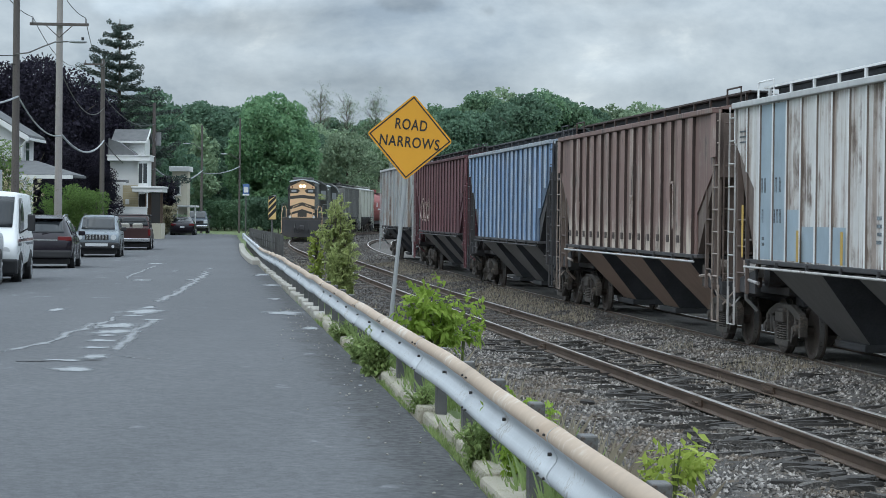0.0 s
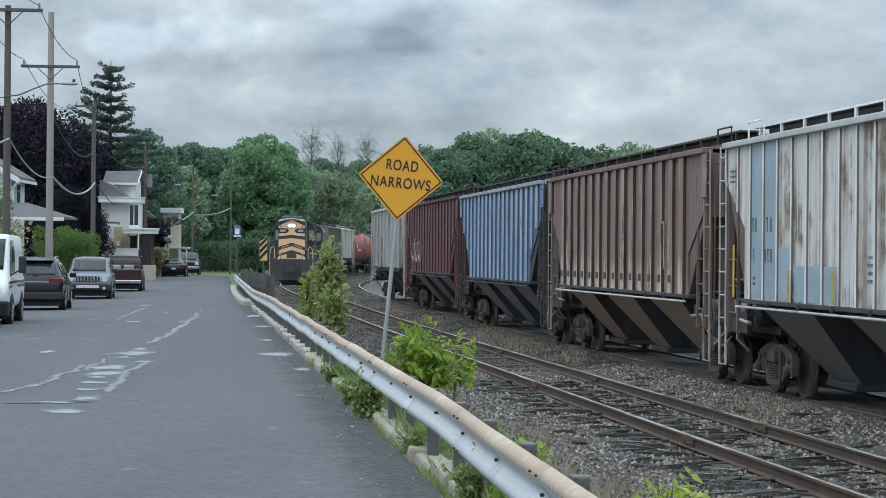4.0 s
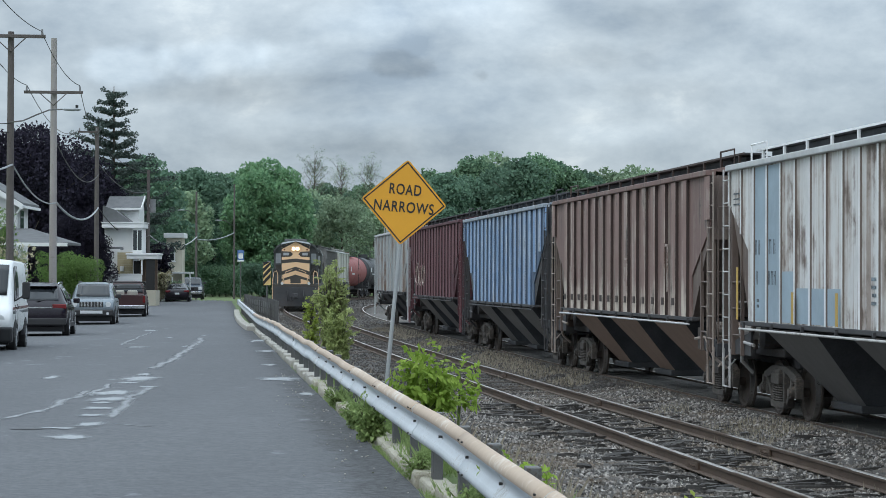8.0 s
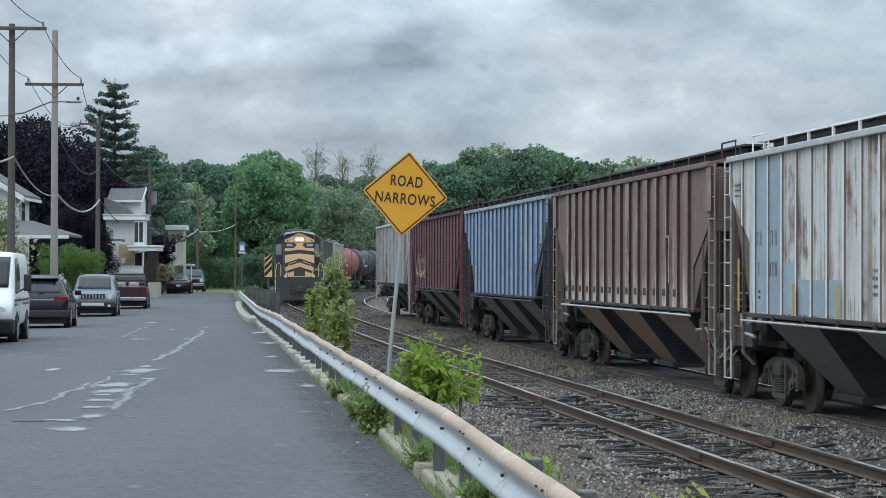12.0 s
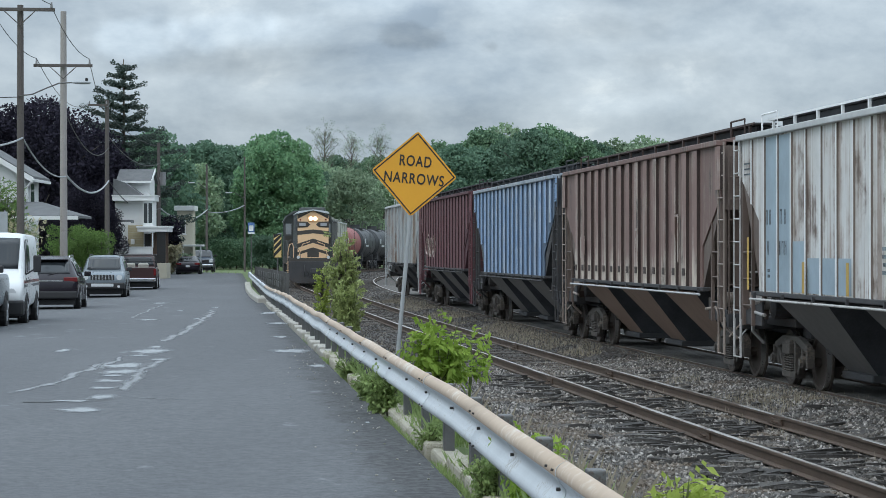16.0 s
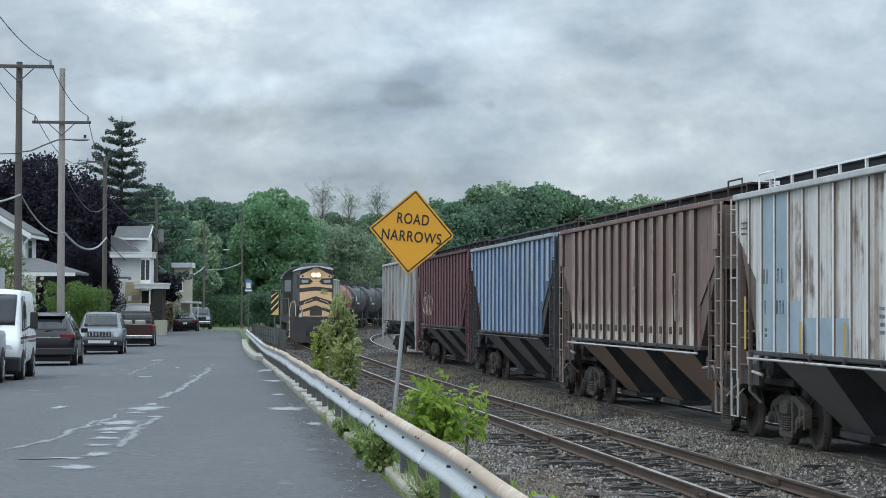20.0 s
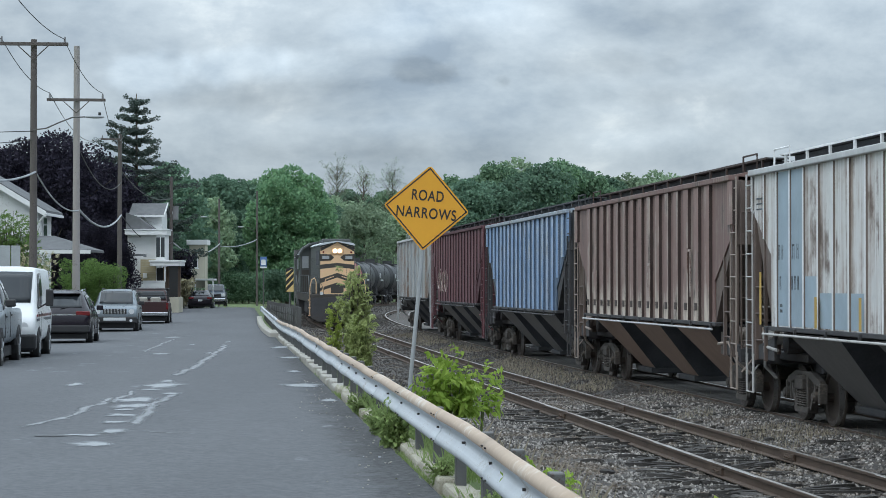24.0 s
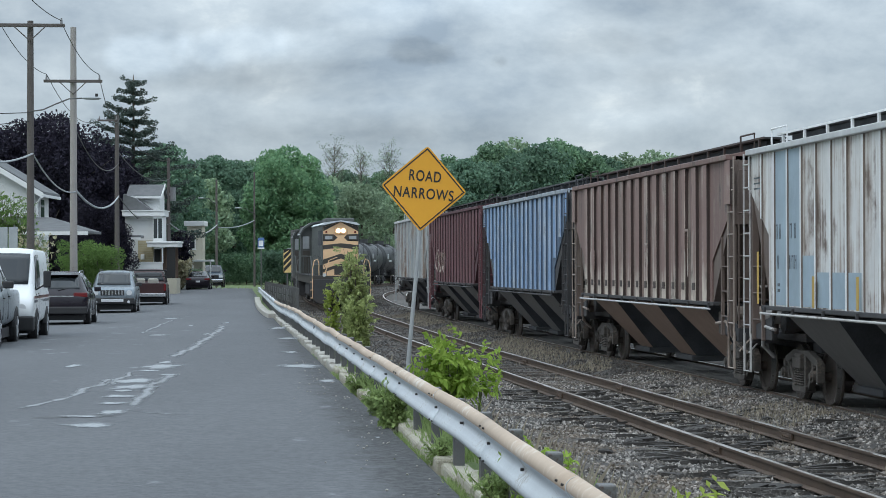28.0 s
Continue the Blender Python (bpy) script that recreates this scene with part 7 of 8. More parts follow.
part("eave_board", boxed(-21.3, -18.9, 149.50, 149.54, 6.36, 6.50), M_TRIM, h2)
part("wing", boxed(-21.2, -19.25, 148.4, 149.99, -0.4, 5.1), M_SIDING, h2)
part("wing_roof", prism(bmesh.new(), [(-21.3, 5.46), (-21.3, 6.62), (-20.45, 6.30), (-19.32, 5.46)], "y", 148.3, 149.98), M_SHINGLE, h2)
part("cornice", boxed(-21.3, -18.45, 147.75, 149.98, 5.1, 5.44, 0.03), M_TRIM, h2)
part("cornice_lip", boxed(-21.35, -18.38, 147.68, 149.98, 5.44, 5.50), M_TRIM, h2)
bay = part("bay", boxed(-19.24, -18.6, 147.9, 149.9, 3.4, 5.1), M_TRIM, h2)
for x in (-19.2, -18.89):
    part("pane", boxed(x, x + 0.25, 147.88, 147.895, 3.62, 4.95), M_WINDOW, bay)
for k in range(13):
    part("siding_board", boxed(-21.15, -19.3, 148.375, 148.398, 3.5 + 0.122 * k, 3.5 + 0.122 * k + 0.108), M_SIDING, h2)
brick_wall = part("brick_front", boxed(-20.3, -19.25, 148.2, 148.37, -0.3, 3.48), M_SIDING_CREAM, h2, "yellow brick")
for k in range(18):
    part("brick_course", boxed(-20.28, -19.27, 148.185, 148.198, 0.6 + 0.16 * k, 0.6 + 0.16 * k + 0.14), M_BRICKYELLOW, brick_wall)
part("porch_wall", boxed(-20.7, -18.4, 146.2, 146.35, -0.3, 1.98), M_TRIM, h2)
part("wall_cap", boxed(-20.75, -18.35, 146.15, 146.4, 1.98, 2.04), M_TRIM, h2)
# flat black box stands in for the shaded porch opening
part("door", boxed(-19.2, -18.78, 148.2, 148.3, 0.6, 2.9), M_PLASTIC, h2)
part("porch_back", boxed(-18.77, -17.6, 148.1, 148.25, -0.3, 2.98), M_BRICKBROWN, h2)
part("porch_roof", boxed(-19.4, -17.35, 146.1, 148.6, 3.02, 3.28, 0.02), M_TRIM, h2)
part("porch_roof_lip", boxed(-19.46, -17.28, 146.02, 148.6, 3.28, 3.40, 0.02), M_TRIM, h2)
screen = part("porch_screen", boxed(-18.12, -17.55, 146.25, 146.3, 0.95, 3.0), M_PLASTIC, h2, "dark porch screen")
for k in range(9):
    part("slat", boxed(-18.12, -17.55, 146.22, 146.245, 1.0 + 0.22 * k, 1.0 + 0.22 * k + 0.05), M_SLOT, screen)
part("porch_base", boxed(-18.2, -17.45, 146.1, 148.2, -0.3, 0.94), M_SIDING_CREAM, h2)
part("porch_column", boxed(-18.45, -18.36, 146.22, 146.32, 2.0, 3.02), M_TRIM, h2)
part("side_porch_roof", boxed(-20.75, -19.75, 145.6, 147.2, 3.62, 3.80, 0.02), M_SHINGLE, h2)
part("side_porch_trim", boxed(-20.75, -19.75, 145.55, 145.6, 3.52, 3.66), M_TRIM, h2)
for x in (-20.65, -20.28):
    part("side_porch_column", boxed(x - 0.06, x + 0.06, 145.65, 145.77, -0.3, 3.6), M_TRIM, h2)
part("mail_box", boxed(-20.1, -19.85, 148.05, 148.18, 2.2, 2.55, 0.02), M_TRIM, brick_wall)

h3 = thing("house", "small cream house with flat white cornice beyond poles", "house", pose(0, 0, 0))
part("wall", boxed(-20.2, -18.95, 176, 178, -0.4, 5.0), M_SIDING_CREAM, h3)
part("cornice", boxed(-20.4, -18.75, 175.7, 178.2, 4.95, 5.35, 0.04), M_TRIM, h3)
part("stair_wall", prism(bmesh.new(), [(-21.6, -0.3), (-21.6, 1.2), (-19.9, 3.4), (-19.9, -0.3)], "y", 174.5, 175.6), M_SIDING, h3)
window_in(h3, -20.0, -19.5, 175.98, 3.1, 4.4)
part("porch_roof", boxed(-19.6, -18.0, 173.8, 176, 2.1, 2.25, 0.02), M_TRIM, h3)
for x in (-19.5, -18.1):
    part("porch_column", rod(bmesh.new(), (x, 173.9, -0.2), (x, 173.9, 2.1), 0.06), M_TRIM, h3)

# grey utility cabinet backs beside the first pole
cb = thing("notice_board", "pale grey panel pair on posts behind parked vehicles", "sign board", pose(-16.45, 84.0, 0, 0, 0, 4))
part("panel", boxed(-0.46, -0.02, -0.02, 0.02, 2.2, 3.25, 0.01), M_CABLE_GREY, cb)
part("panel", boxed(0.02, 0.36, -0.02, 0.02, 2.2, 3.25, 0.01), M_CABLE_GREY, cb)
for x in (-0.25, 0.2):
    part("post", rod(bmesh.new(), (x, 0.05, -0.2), (x, 0.05, 3.2), 0.04), M_STEELPOST, cb)

# ---- trees ----


def leaf_cloud(rnd, centres, per, leaf, flat=0.0):
    """Many small leaf sprays round clump centres (x, y, z, r)."""
    verts, faces = [], []
    for cx, cy, cz, cr in centres:
        n = max(6, int(per * (cr * cr)))
        d = rnd.normal(size=(n, 3))
        d /= np.linalg.norm(d, axis=1)[:, None]
        rad = cr * (0.55 + 0.5 * rnd.random(n) ** 0.6)
        p = d * rad[:, None] * np.array((1, 1, 0.85)) + np.array((cx, cy, cz))
        a = rnd.normal(size=(n, 3)) + d * 0.4
        a[:, 2] *= 1 - flat
        a /= np.linalg.norm(a, axis=1)[:, None]
        b = np.cross(a, rnd.normal(size=(n, 3)))
        b /= np.linalg.norm(b, axis=1)[:, None]
        s = leaf * (0.6 + 0.8 * rnd.random(n))[:, None]
        base = len(verts)
        q = np.stack((p - a * s - b * s * 0.15, p + b * s * 0.6, p + a * s + b * s * 0.1, p - b * s * 0.6), axis=1).reshape(-1, 3)
        verts += [tuple(v) for v in q]
        faces += [(base + 4 * i, base + 4 * i + 1, base + 4 * i + 2, base + 4 * i + 3) for i in range(n)]
    return verts, faces


def tapered(pts, radii, n=8):
    """One continuous tube along points, thinning as given."""
    rings = []
    for k, (p, r) in enumerate(zip(pts, radii)):
        d = (Vector(pts[min(k + 1, len(pts) - 1)]) - Vector(pts[max(k - 1, 0)])).normalized()
        u = d.orthogonal().normalized()
        w = d.cross(u)
        rings.append([Vector(p) + (u * math.cos(6.283 * i / n) + w * math.sin(6.283 * i / n)) * r for i in range(n)])
    return loft(bmesh.new(), rings)


def limbs(rnd, tree, height, reach, r, n, start=0.3):
    pts = [Vector((0, 0, -0.6))]
    for k in range(1, 7):
        pts.append(Vector((rnd.normal() * 0.08 * k * height / 15, rnd.normal() * 0.08 * k * height / 15, height * 0.8 * k / 6)))
    part("trunk", tapered(pts, [r * (1 - 0.14 * k) for k in range(7)]), M_BARK, tree, smooth=True)
    tips = []
    for k in range(n):
        t = start + (0.95 - start) * k / n
        i = min(5, int(t * 6))
        a = pts[i].lerp(pts[i + 1], t * 6 - i)
        ang = k * 2.4 + rnd.random()
        ln = reach * (1.1 - 0.5 * t) * (0.7 + 0.4 * rnd.random())
        b = a + Vector((math.cos(ang) * ln * 0.55, math.sin(ang) * ln * 0.55, ln * 0.35))
        c = b + Vector((math.cos(ang + 0.3) * ln * 0.4, math.sin(ang + 0.3) * ln * 0.4, ln * 0.3))
        part("limb", tapered([a, b, c], [r * 0.4 * (1 - 0.5 * t), r * 0.22, r * 0.06], 6), M_BARK, tree, smooth=True)
        tips.append((b, c))
    return tips


def twigs(bm, tree):
    tagged(part("branchwork", bm, M_BARK, tree), kind="stuff")


def broad_tree(name, label, seed, height, reach, leaf_mat, leaf=0.22, per=60, bottom=0.22, clumps=60, shape=1.0, core=0):
    rnd = np.random.default_rng(seed)
    tree = thing(name, label, "tree")
    limbs(rnd, tree, height, reach, height * 0.022, 8, bottom + 0.05)
    centres = []
    zc, zr = height * (1 + bottom) / 2, height * (1 - bottom) / 2
    for k in range(clumps + core):
        d = rnd.normal(size=3)
        d /= np.linalg.norm(d)
        q = 0.45 + 0.5 * rnd.random() ** 0.5 if k < clumps else 0.1 + 0.5 * rnd.random()
        wid = reach * (1 - 0.18 * shape * max(0, d[2]))
        cr = reach * (0.20 + 0.16 * rnd.random())
        centres.append((d[0] * wid * q * 0.95, d[1] * wid * q * 0.95, zc + d[2] * (zr - cr * 0.6) * (0.55 + 0.45 * q), cr))
    v, f = leaf_cloud(rnd, centres, per, leaf)
    part("crown", cloud_mesh("crown", v, f, leaf_mat), None, tree)
    return tree


def spruce(seed, height, reach):
    """An open, ragged conifer: whorls of single boughs with sky between them."""
    rnd = np.random.default_rng(seed)
    tree = thing("conifer_tree", "tall dark ragged conifer with layered drooping branches", "tree")
    part("trunk", tapered([(0, 0, -0.5), (0.03, 0, height * 0.5), (0, 0.02, height)], [0.28, 0.16, 0.03]), M_BARK, tree, smooth=True)
    bm = bmesh.new()
    cents = []
    z = height * 0.12
    while z < height * 0.985:
        t = z / height
        ln0 = min(4.8, reach * (1 - t) ** 0.85 + 0.15)
        turn = rnd.random() * 6.283
        n_boughs = 7 if t > 0.5 else 9
        for k in range(n_boughs):
            ang = turn + 6.283 * k / n_boughs + rnd.normal() * 0.4
            ln = ln0 * (0.38 + 0.78 * rnd.random())
            rise = ln * rnd.uniform(-0.05, 0.36)
            tip = Vector((math.cos(ang) * ln, math.sin(ang) * ln, z + rise))
            z += 0.05
            rod(bm, (0, 0, z), tip, 0.05 * (1 - t) + 0.015, 0.01, 4)
            n = max(2, int(ln / 0.30))
            for i in range(1, n + 1):
                u = i / n
                wide = 0.10 + 0.34 * (1 - t) * (1 - 0.75 * u)
                for s in (-1, 0, 1):
                    cents.append((tip.x * u - s * wide * math.sin(ang), tip.y * u + s * wide * math.cos(ang), z + rise * u * u + 0.10 * u - 0.06 * abs(s), 0.23))
        z += (0.30 + 0.45 * rnd.random()) * (1.15 - 0.5 * t)
    twigs(bm, tree)
    v, f = leaf_cloud(rnd, cents, 300, 0.085, flat=0.5)
    part("crown", cloud_mesh("crown", v, f, M_NEEDLE), None, tree)
    return tree


def thin_tree(seed, height, reach):
    """A slim skyline tree: a small airy crown of fine ascending twigs, barely in leaf."""
    rnd = np.random.default_rng(seed)
    tree = thing("budding_tree", "thin half-bare tree just coming into leaf on skyline", "tree")
    part("trunk", tapered([(0, 0, -0.6), (0.1, 0, height * 0.45), (0.0, 0.1, height * 0.9)], [0.17, 0.12, 0.03]), M_BARK, tree, smooth=True)
    bm = bmesh.new()
    cents = []
    for k in range(34):
        t = 0.48 + 0.44 * k / 34
        a = Vector((0.05, 0.05, height * t))
        ang, ln = k * 2.4 + rnd.random(), reach * (1.25 - t) * (0.8 + 0.5 * rnd.random())
        b = a + Vector((math.cos(ang) * ln * 0.6, math.sin(ang) * ln * 0.6, ln * 0.75))
        part("limb", tapered([a, a.lerp(b, 0.5), b], [0.04, 0.028, 0.012], 5), M_BARK, tree, smooth=True)
        for i in range(7):
            e = a.lerp(b, 0.45 + 0.55 * rnd.random()) + Vector(rnd.normal(size=3)) * reach * 0.20
            e.z += 0.25
            rod(bm, a.lerp(b, 0.4 + 0.5 * rnd.random()), e, 0.014, 0.006, 4)
            cents.append((e.x, e.y, e.z, 0.30))
    twigs(bm, tree)
    v, f = leaf_cloud(rnd, cents, 170, 0.05)
    part("crown", cloud_mesh("crown", v, f, M_LEAF_PALE), None, tree)
    return tree


def put(tree, x, y, z=-0.2, turn=0.0, scale=1.0):
    tree.matrix_basis = pose(x, y, z, 0, 0, turn) @ Matrix.Diagonal((scale, scale, scale, 1))
    return tree


def again(tree, x, y, z=-0.2, turn=0.0, scale=1.0, label="", group=""):
    c = copy_thing(tree, pose(x, y, z, 0, 0, turn))
    c.scale = (scale, scale, scale)
    return tagged(c, label, group=group)


# single trees and rows near the houses
beech = put(broad_tree("copper_beech", "broad dark purple copper beech behind white house", 1, 12.6, 5.2, M_LEAF_PURPLE, 0.11, 300, 0.03, 85, core=25), -26.6, 150)
again(beech, -22.3, 143, turn=40, scale=0.50, label="small dark purple copper beech beside narrow white house")
again(beech, -26.0, 164, turn=70, scale=0.92)
again(beech, -31.5, 152, turn=150, scale=0.97)
again(beech, -29.5, 166, -0.2, 200, 0.95)
put(spruce(2, 16.9, 8.2), -23.9, 172)
put(broad_tree("maple_tree", "full round green maple beyond end of road", 3, 15.0, 4.7, M_LEAF_MAPLE, 0.18, 230, 0.02, 105, core=30), -16.0, 228)
broad_a = put(broad_tree("deciduous_tree", "leafy deep green tree at wood's edge", 4, 14, 4.4, M_LEAF_DEEP, 0.2, 130, 0.04, 64), -24, 238)
broad_b = put(broad_tree("deciduous_tree", "mid green leafy tree in woods", 5, 15, 4.8, M_LEAF, 0.21, 120, 0.04, 64), -31, 240, scale=0.95)
broad_c = put(broad_tree("deciduous_tree", "pale spring-green leafy tree in woods", 6, 13, 4.6, M_LEAF_PALE, 0.21, 110, 0.04, 60), -9, 250, scale=0.9)
thin_a = put(thin_tree(7, 16, 3.2), -14.0, 292, scale=1.17)
again(thin_a, -10.5, 296, turn=100, scale=1.12)
again(thin_a, -6.6, 290, turn=220, scale=1.12)
_rnd = random.Random(3)
# woods: (kind, x, y, scale)
for kind, px, y, top in (("a", 300, 215, 270), ("a", 340, 240, 300), ("c", 350, 225, 320), ("b", 395, 250, 300), ("a", 420, 245, 300), ("a", 270, 200, 330),
                         ("b", 460, 255, 300), ("a", 580, 262, 340), ("c", 600, 268, 330), ("c", 640, 275, 345), ("a", 620, 300, 320), ("c", 670, 272, 355), ("b", 690, 300, 322),
                         ("c", 705, 262, 360), ("c", 730, 275, 350), ("a", 760, 300, 320), ("b", 800, 290, 295), ("a", 830, 280, 300), ("a", 860, 285, 305), ("b", 880, 300, 272), ("c", 905, 310, 262),
                         ("a", 930, 290, 290), ("a", 965, 280, 272), ("b", 990, 285, 266), ("a", 1020, 292, 278), ("b", 1050, 290, 290), ("a", 1075, 300, 295), ("c", 1110, 310, 290), ("c", 1150, 320, 285),
                         ("c", 1185, 315, 290), ("c", 1215, 322, 300), ("a", 1260, 320, 330), ("b", 1330, 320, 350), ("a", 560, 285, 320), ("b", 240, 230, 320), ("a", 200, 225, 340), ("a", 150, 220, 360), ("b", 100, 220, 380), ("a", 40, 225, 390),
                         ("b", 720, 330, 335), ("a", 650, 335, 330), ("b", 1010, 320, 300), ("a", 850, 325, 310)):
    tree = {"a": broad_a, "b": broad_b, "c": broad_c}[kind]
    tall = {"a": 14.0, "b": 15.0, "c": 13.0}[kind]
    h = 1.75 + (496 - top) / 3900 * y
    again(tree, (px - 784) / 3900 * y, y, -0.4, _rnd.uniform(0, 360), h / tall, group="trees of the woods")

# ---- shrubs, hedge and weeds ----


def spray(rnd, base, tip, pairs, leaf, verts, faces):
    """A stem with paired pointed leaves."""
    base, tip = np.array(base), np.array(tip)
    axis = tip - base
    side = np.cross(axis, rnd.normal(size=3))
    side /= np.linalg.norm(side) + 1e-9
    for k in range(pairs):
        t = 0.25 + 0.75 * (k + 0.5) / pairs
        p = base + axis * t
        for s in (-1, 1):
            d = side * s + axis / (np.linalg.norm(axis) + 1e-9) * 0.5 + rnd.normal(size=3) * 0.25
            d[2] -= 0.15
            d /= np.linalg.norm(d)
            up = np.cross(d, side)
            w = np.cross(d, rnd.normal(size=3) * 0.5 + np.array((0, 0, 1)))
            w /= np.linalg.norm(w) + 1e-9
            ln, wd = leaf * rnd.uniform(0.7, 1.3), leaf * 0.24
            n = len(verts)
            verts += [tuple(p), tuple(p + d * ln * 0.45 + w * wd), tuple(p + d * ln - np.array((0, 0, ln * 0.15))), tuple(p + d * ln * 0.45 - w * wd)]
            faces.append((n, n + 1, n + 2, n + 3))


def shrub(name, label, at, height, spread, stems, leaf, mat, seed, low=0.2, category="shrub", pairs=7, sprays=9):
    """Stems that fan out from one root, each with leafy side sprays."""
    rnd = np.random.default_rng(seed)
    sh = thing(name, label, category, pose(*at))
    bm = bmesh.new()
    verts, faces = [], []
    for k in range(stems):
        a = rnd.random() * 6.283
        r = spread * rnd.random() ** 0.6
        tip = Vector((math.cos(a) * r, math.sin(a) * r, height * rnd.uniform(0.6, 1.0)))
        mid = Vector((tip.x * 0.35, tip.y * 0.35, tip.z * 0.55))
        rod(bm, (0, 0, 0), mid, 0.016, 0.01, 5)
        rod(bm, mid, tip, 0.01, 0.004, 5)
        for i in range(sprays):
            t = low + (1 - low) * (i + rnd.random()) / sprays
            p = Vector((0, 0, 0)).lerp(mid, t / 0.55) if t < 0.55 else mid.lerp(tip, (t - 0.55) / 0.45)
            d = rnd.normal(size=3)
            d[2] = abs(d[2]) * 0.4
            d /= np.linalg.norm(d)
            q = np.array(p) + d * leaf * 2.6
            spray(rnd, p, q, pairs, leaf, verts, faces)
    tagged(part("branchwork", bm, M_BARK if height > 1.5 else M_STEM, sh), kind="stuff")
    part("foliage", cloud_mesh("foliage", verts, faces, mat), None, sh)
    return sh


def gz(x, y):
    return ground_z(x, y)


shrub("sapling", "tall leafy green sapling between guardrail and track", (-2.05, 52, gz(-2.05, 52)), 2.5, 0.40, 42, 0.085, M_LEAF_SAPLING, 1, 0.06, "sapling", pairs=9, sprays=14)
shrub("sapling", "slim pale-green shoot beside taller sapling", (-2.58, 52.3, gz(-2.6, 52)), 1.6, 0.10, 9, 0.075, M_LEAF_SHOOT, 2, 0.2, "sapling")
shrub("sapling", "lower dense sapling with brownish leaf tips", (-1.85, 51.0, gz(-1.8, 51)), 1.5, 0.42, 30, 0.08, M_LEAF_SAPLING, 3, 0.1, "sapling", pairs=9, sprays=12)
shrub("sumac_bush", "bright yellow-green bush with feathered leaves behind guardrail", (0.10, 22.6, gz(0.1, 22.6)), 1.02, 0.28, 13, 0.105, M_LEAF_BRIGHT, 4, 0.5, "bush", pairs=5)
shrub("sumac_bush", "green bush with feathered leaves leaning over rail", (0.40, 23.2, gz(0.40, 23.2)), 1.2, 0.14, 3, 0.085, M_LEAF_BRIGHT, 5, 0.7, "bush", pairs=5)
shrub("creeping_weed", "green leafy weed climbing on guardrail by kerb", (-0.50, 23.6, 0.0), 0.50, 0.24, 20, 0.055, M_LEAF_WEED, 6, 0.1, "weed")
shrub("creeping_weed", "bright green weed sprouting beside kerb stones", (-0.70, 25.6, 0.0), 0.3, 0.26, 14, 0.045, M_LEAF_WEED, 7, 0.1, "weed")
shrub("creeping_weed", "dark green weed clump at foot of guardrail", (0.40, 15.0, 0.0), 0.36, 0.2, 18, 0.035, M_LEAF_WEED, 8, 0.1, "weed")
shrub("creeping_weed", "leafy green weed growing through kerb", (-0.02, 19.2, 0.0), 0.24, 0.2, 10, 0.035, M_LEAF_WEED, 9, 0.1, "weed")
shrub("creeping_weed", "bright green weed behind guardrail post", (0.66, 14.2, gz(0.66, 14.2)), 0.6, 0.2, 12, 0.05, M_LEAF_BRIGHT, 10, 0.2, "weed")
shrub("creeping_weed", "low green weed by kerb in shade of rail", (-1.10, 30.0, 0.0), 0.25, 0.25, 12, 0.04, M_LEAF_WEED, 14, 0.1, "weed")
shrub("milkweed_plant", "yellow-green broad-leaved plant on gravel slope", (1.62, 14.2, gz(1.62, 14.2)), 0.62, 0.12, 5, 0.09, M_LEAF_SHOOT, 11, 0.6, "weed", pairs=3)
shrub("flowering_shrub", "tall shrub with cream blossom before white house", (-16.9, 88.5, -0.1), 3.4, 1.7, 70, 0.075, M_BLOSSOM, 12, 0.4)
shrub("garden_shrub", "leafy green shrub beneath cream blossom", (-17.0, 88.8, -0.1), 3.2, 1.7, 130, 0.085, M_LEAF_HEDGE, 22, 0.1)
shrub("flowering_shrub", "green leafy shrub with flowers beside pole", (-18.2, 87.0, -0.1), 3.6, 1.3, 90, 0.10, M_LEAF_HEDGE, 13, 0.2)
shrub("garden_shrub", "tall green shrub at corner of white house", (-17.7, 91.0, -0.1), 5.0, 1.2, 110, 0.11, M_LEAF_HEDGE, 15, 0.3)
shrub("garden_shrub", "pale flowering shrub by small cream house", (-20.0, 168.0, -0.2), 2.6, 1.0, 40, 0.22, M_BLOSSOM, 16, 0.2)
shrub("garden_shrub", "rounded green shrub beside cream house steps", (-19.0, 171.0, -0.2), 1.7, 0.8, 30, 0.2, M_LEAF_PALE, 17, 0.2)
shrub("garden_shrub", "dark purple-leaved shrub before small cream house", (-19.75, 168.5, -0.2), 4.9, 0.7, 40, 0.2, M_LEAF_PURPLE, 19, 0.3)
shrub("garden_shrub", "dark leafy garden shrub before narrow house", (-21.6, 143.0, -0.2), 3.4, 1.1, 50, 0.22, M_LEAF_PURPLE, 18, 0.2)


def hedge(label, x0, x1, y0, y1, z1, mat, seed, leaves=240, size=0.09):
    rnd = np.random.default_rng(seed)
    h = thing("hedge", label, "hedge", pose(0, 0, 0))
    cents = []
    for k in range(int((x1 - x0) * (y1 - y0) * z1 * 9.0)):
        cents.append((x0 + (x1 - x0) * rnd.random(), y0 + (y1 - y0) * rnd.random(), z1 * (0.1 + 0.85 * rnd.random()), 0.3 + 0.2 * rnd.random()))
    v, f = leaf_cloud(rnd, cents, leaves, size)
    part("foliage", cloud_mesh("foliage", v, f, mat), None, h)
    bm = bmesh.new()
    for x in steps(x0 + 0.3, x1 - 0.3, 0.7):
        rod(bm, (x, (y0 + y1) / 2, -0.3), (x, (y0 + y1) / 2, z1 * 0.8), 0.05, 0.02, 6)
    tagged(part("branchwork", bm, M_BARK, h), kind="stuff")


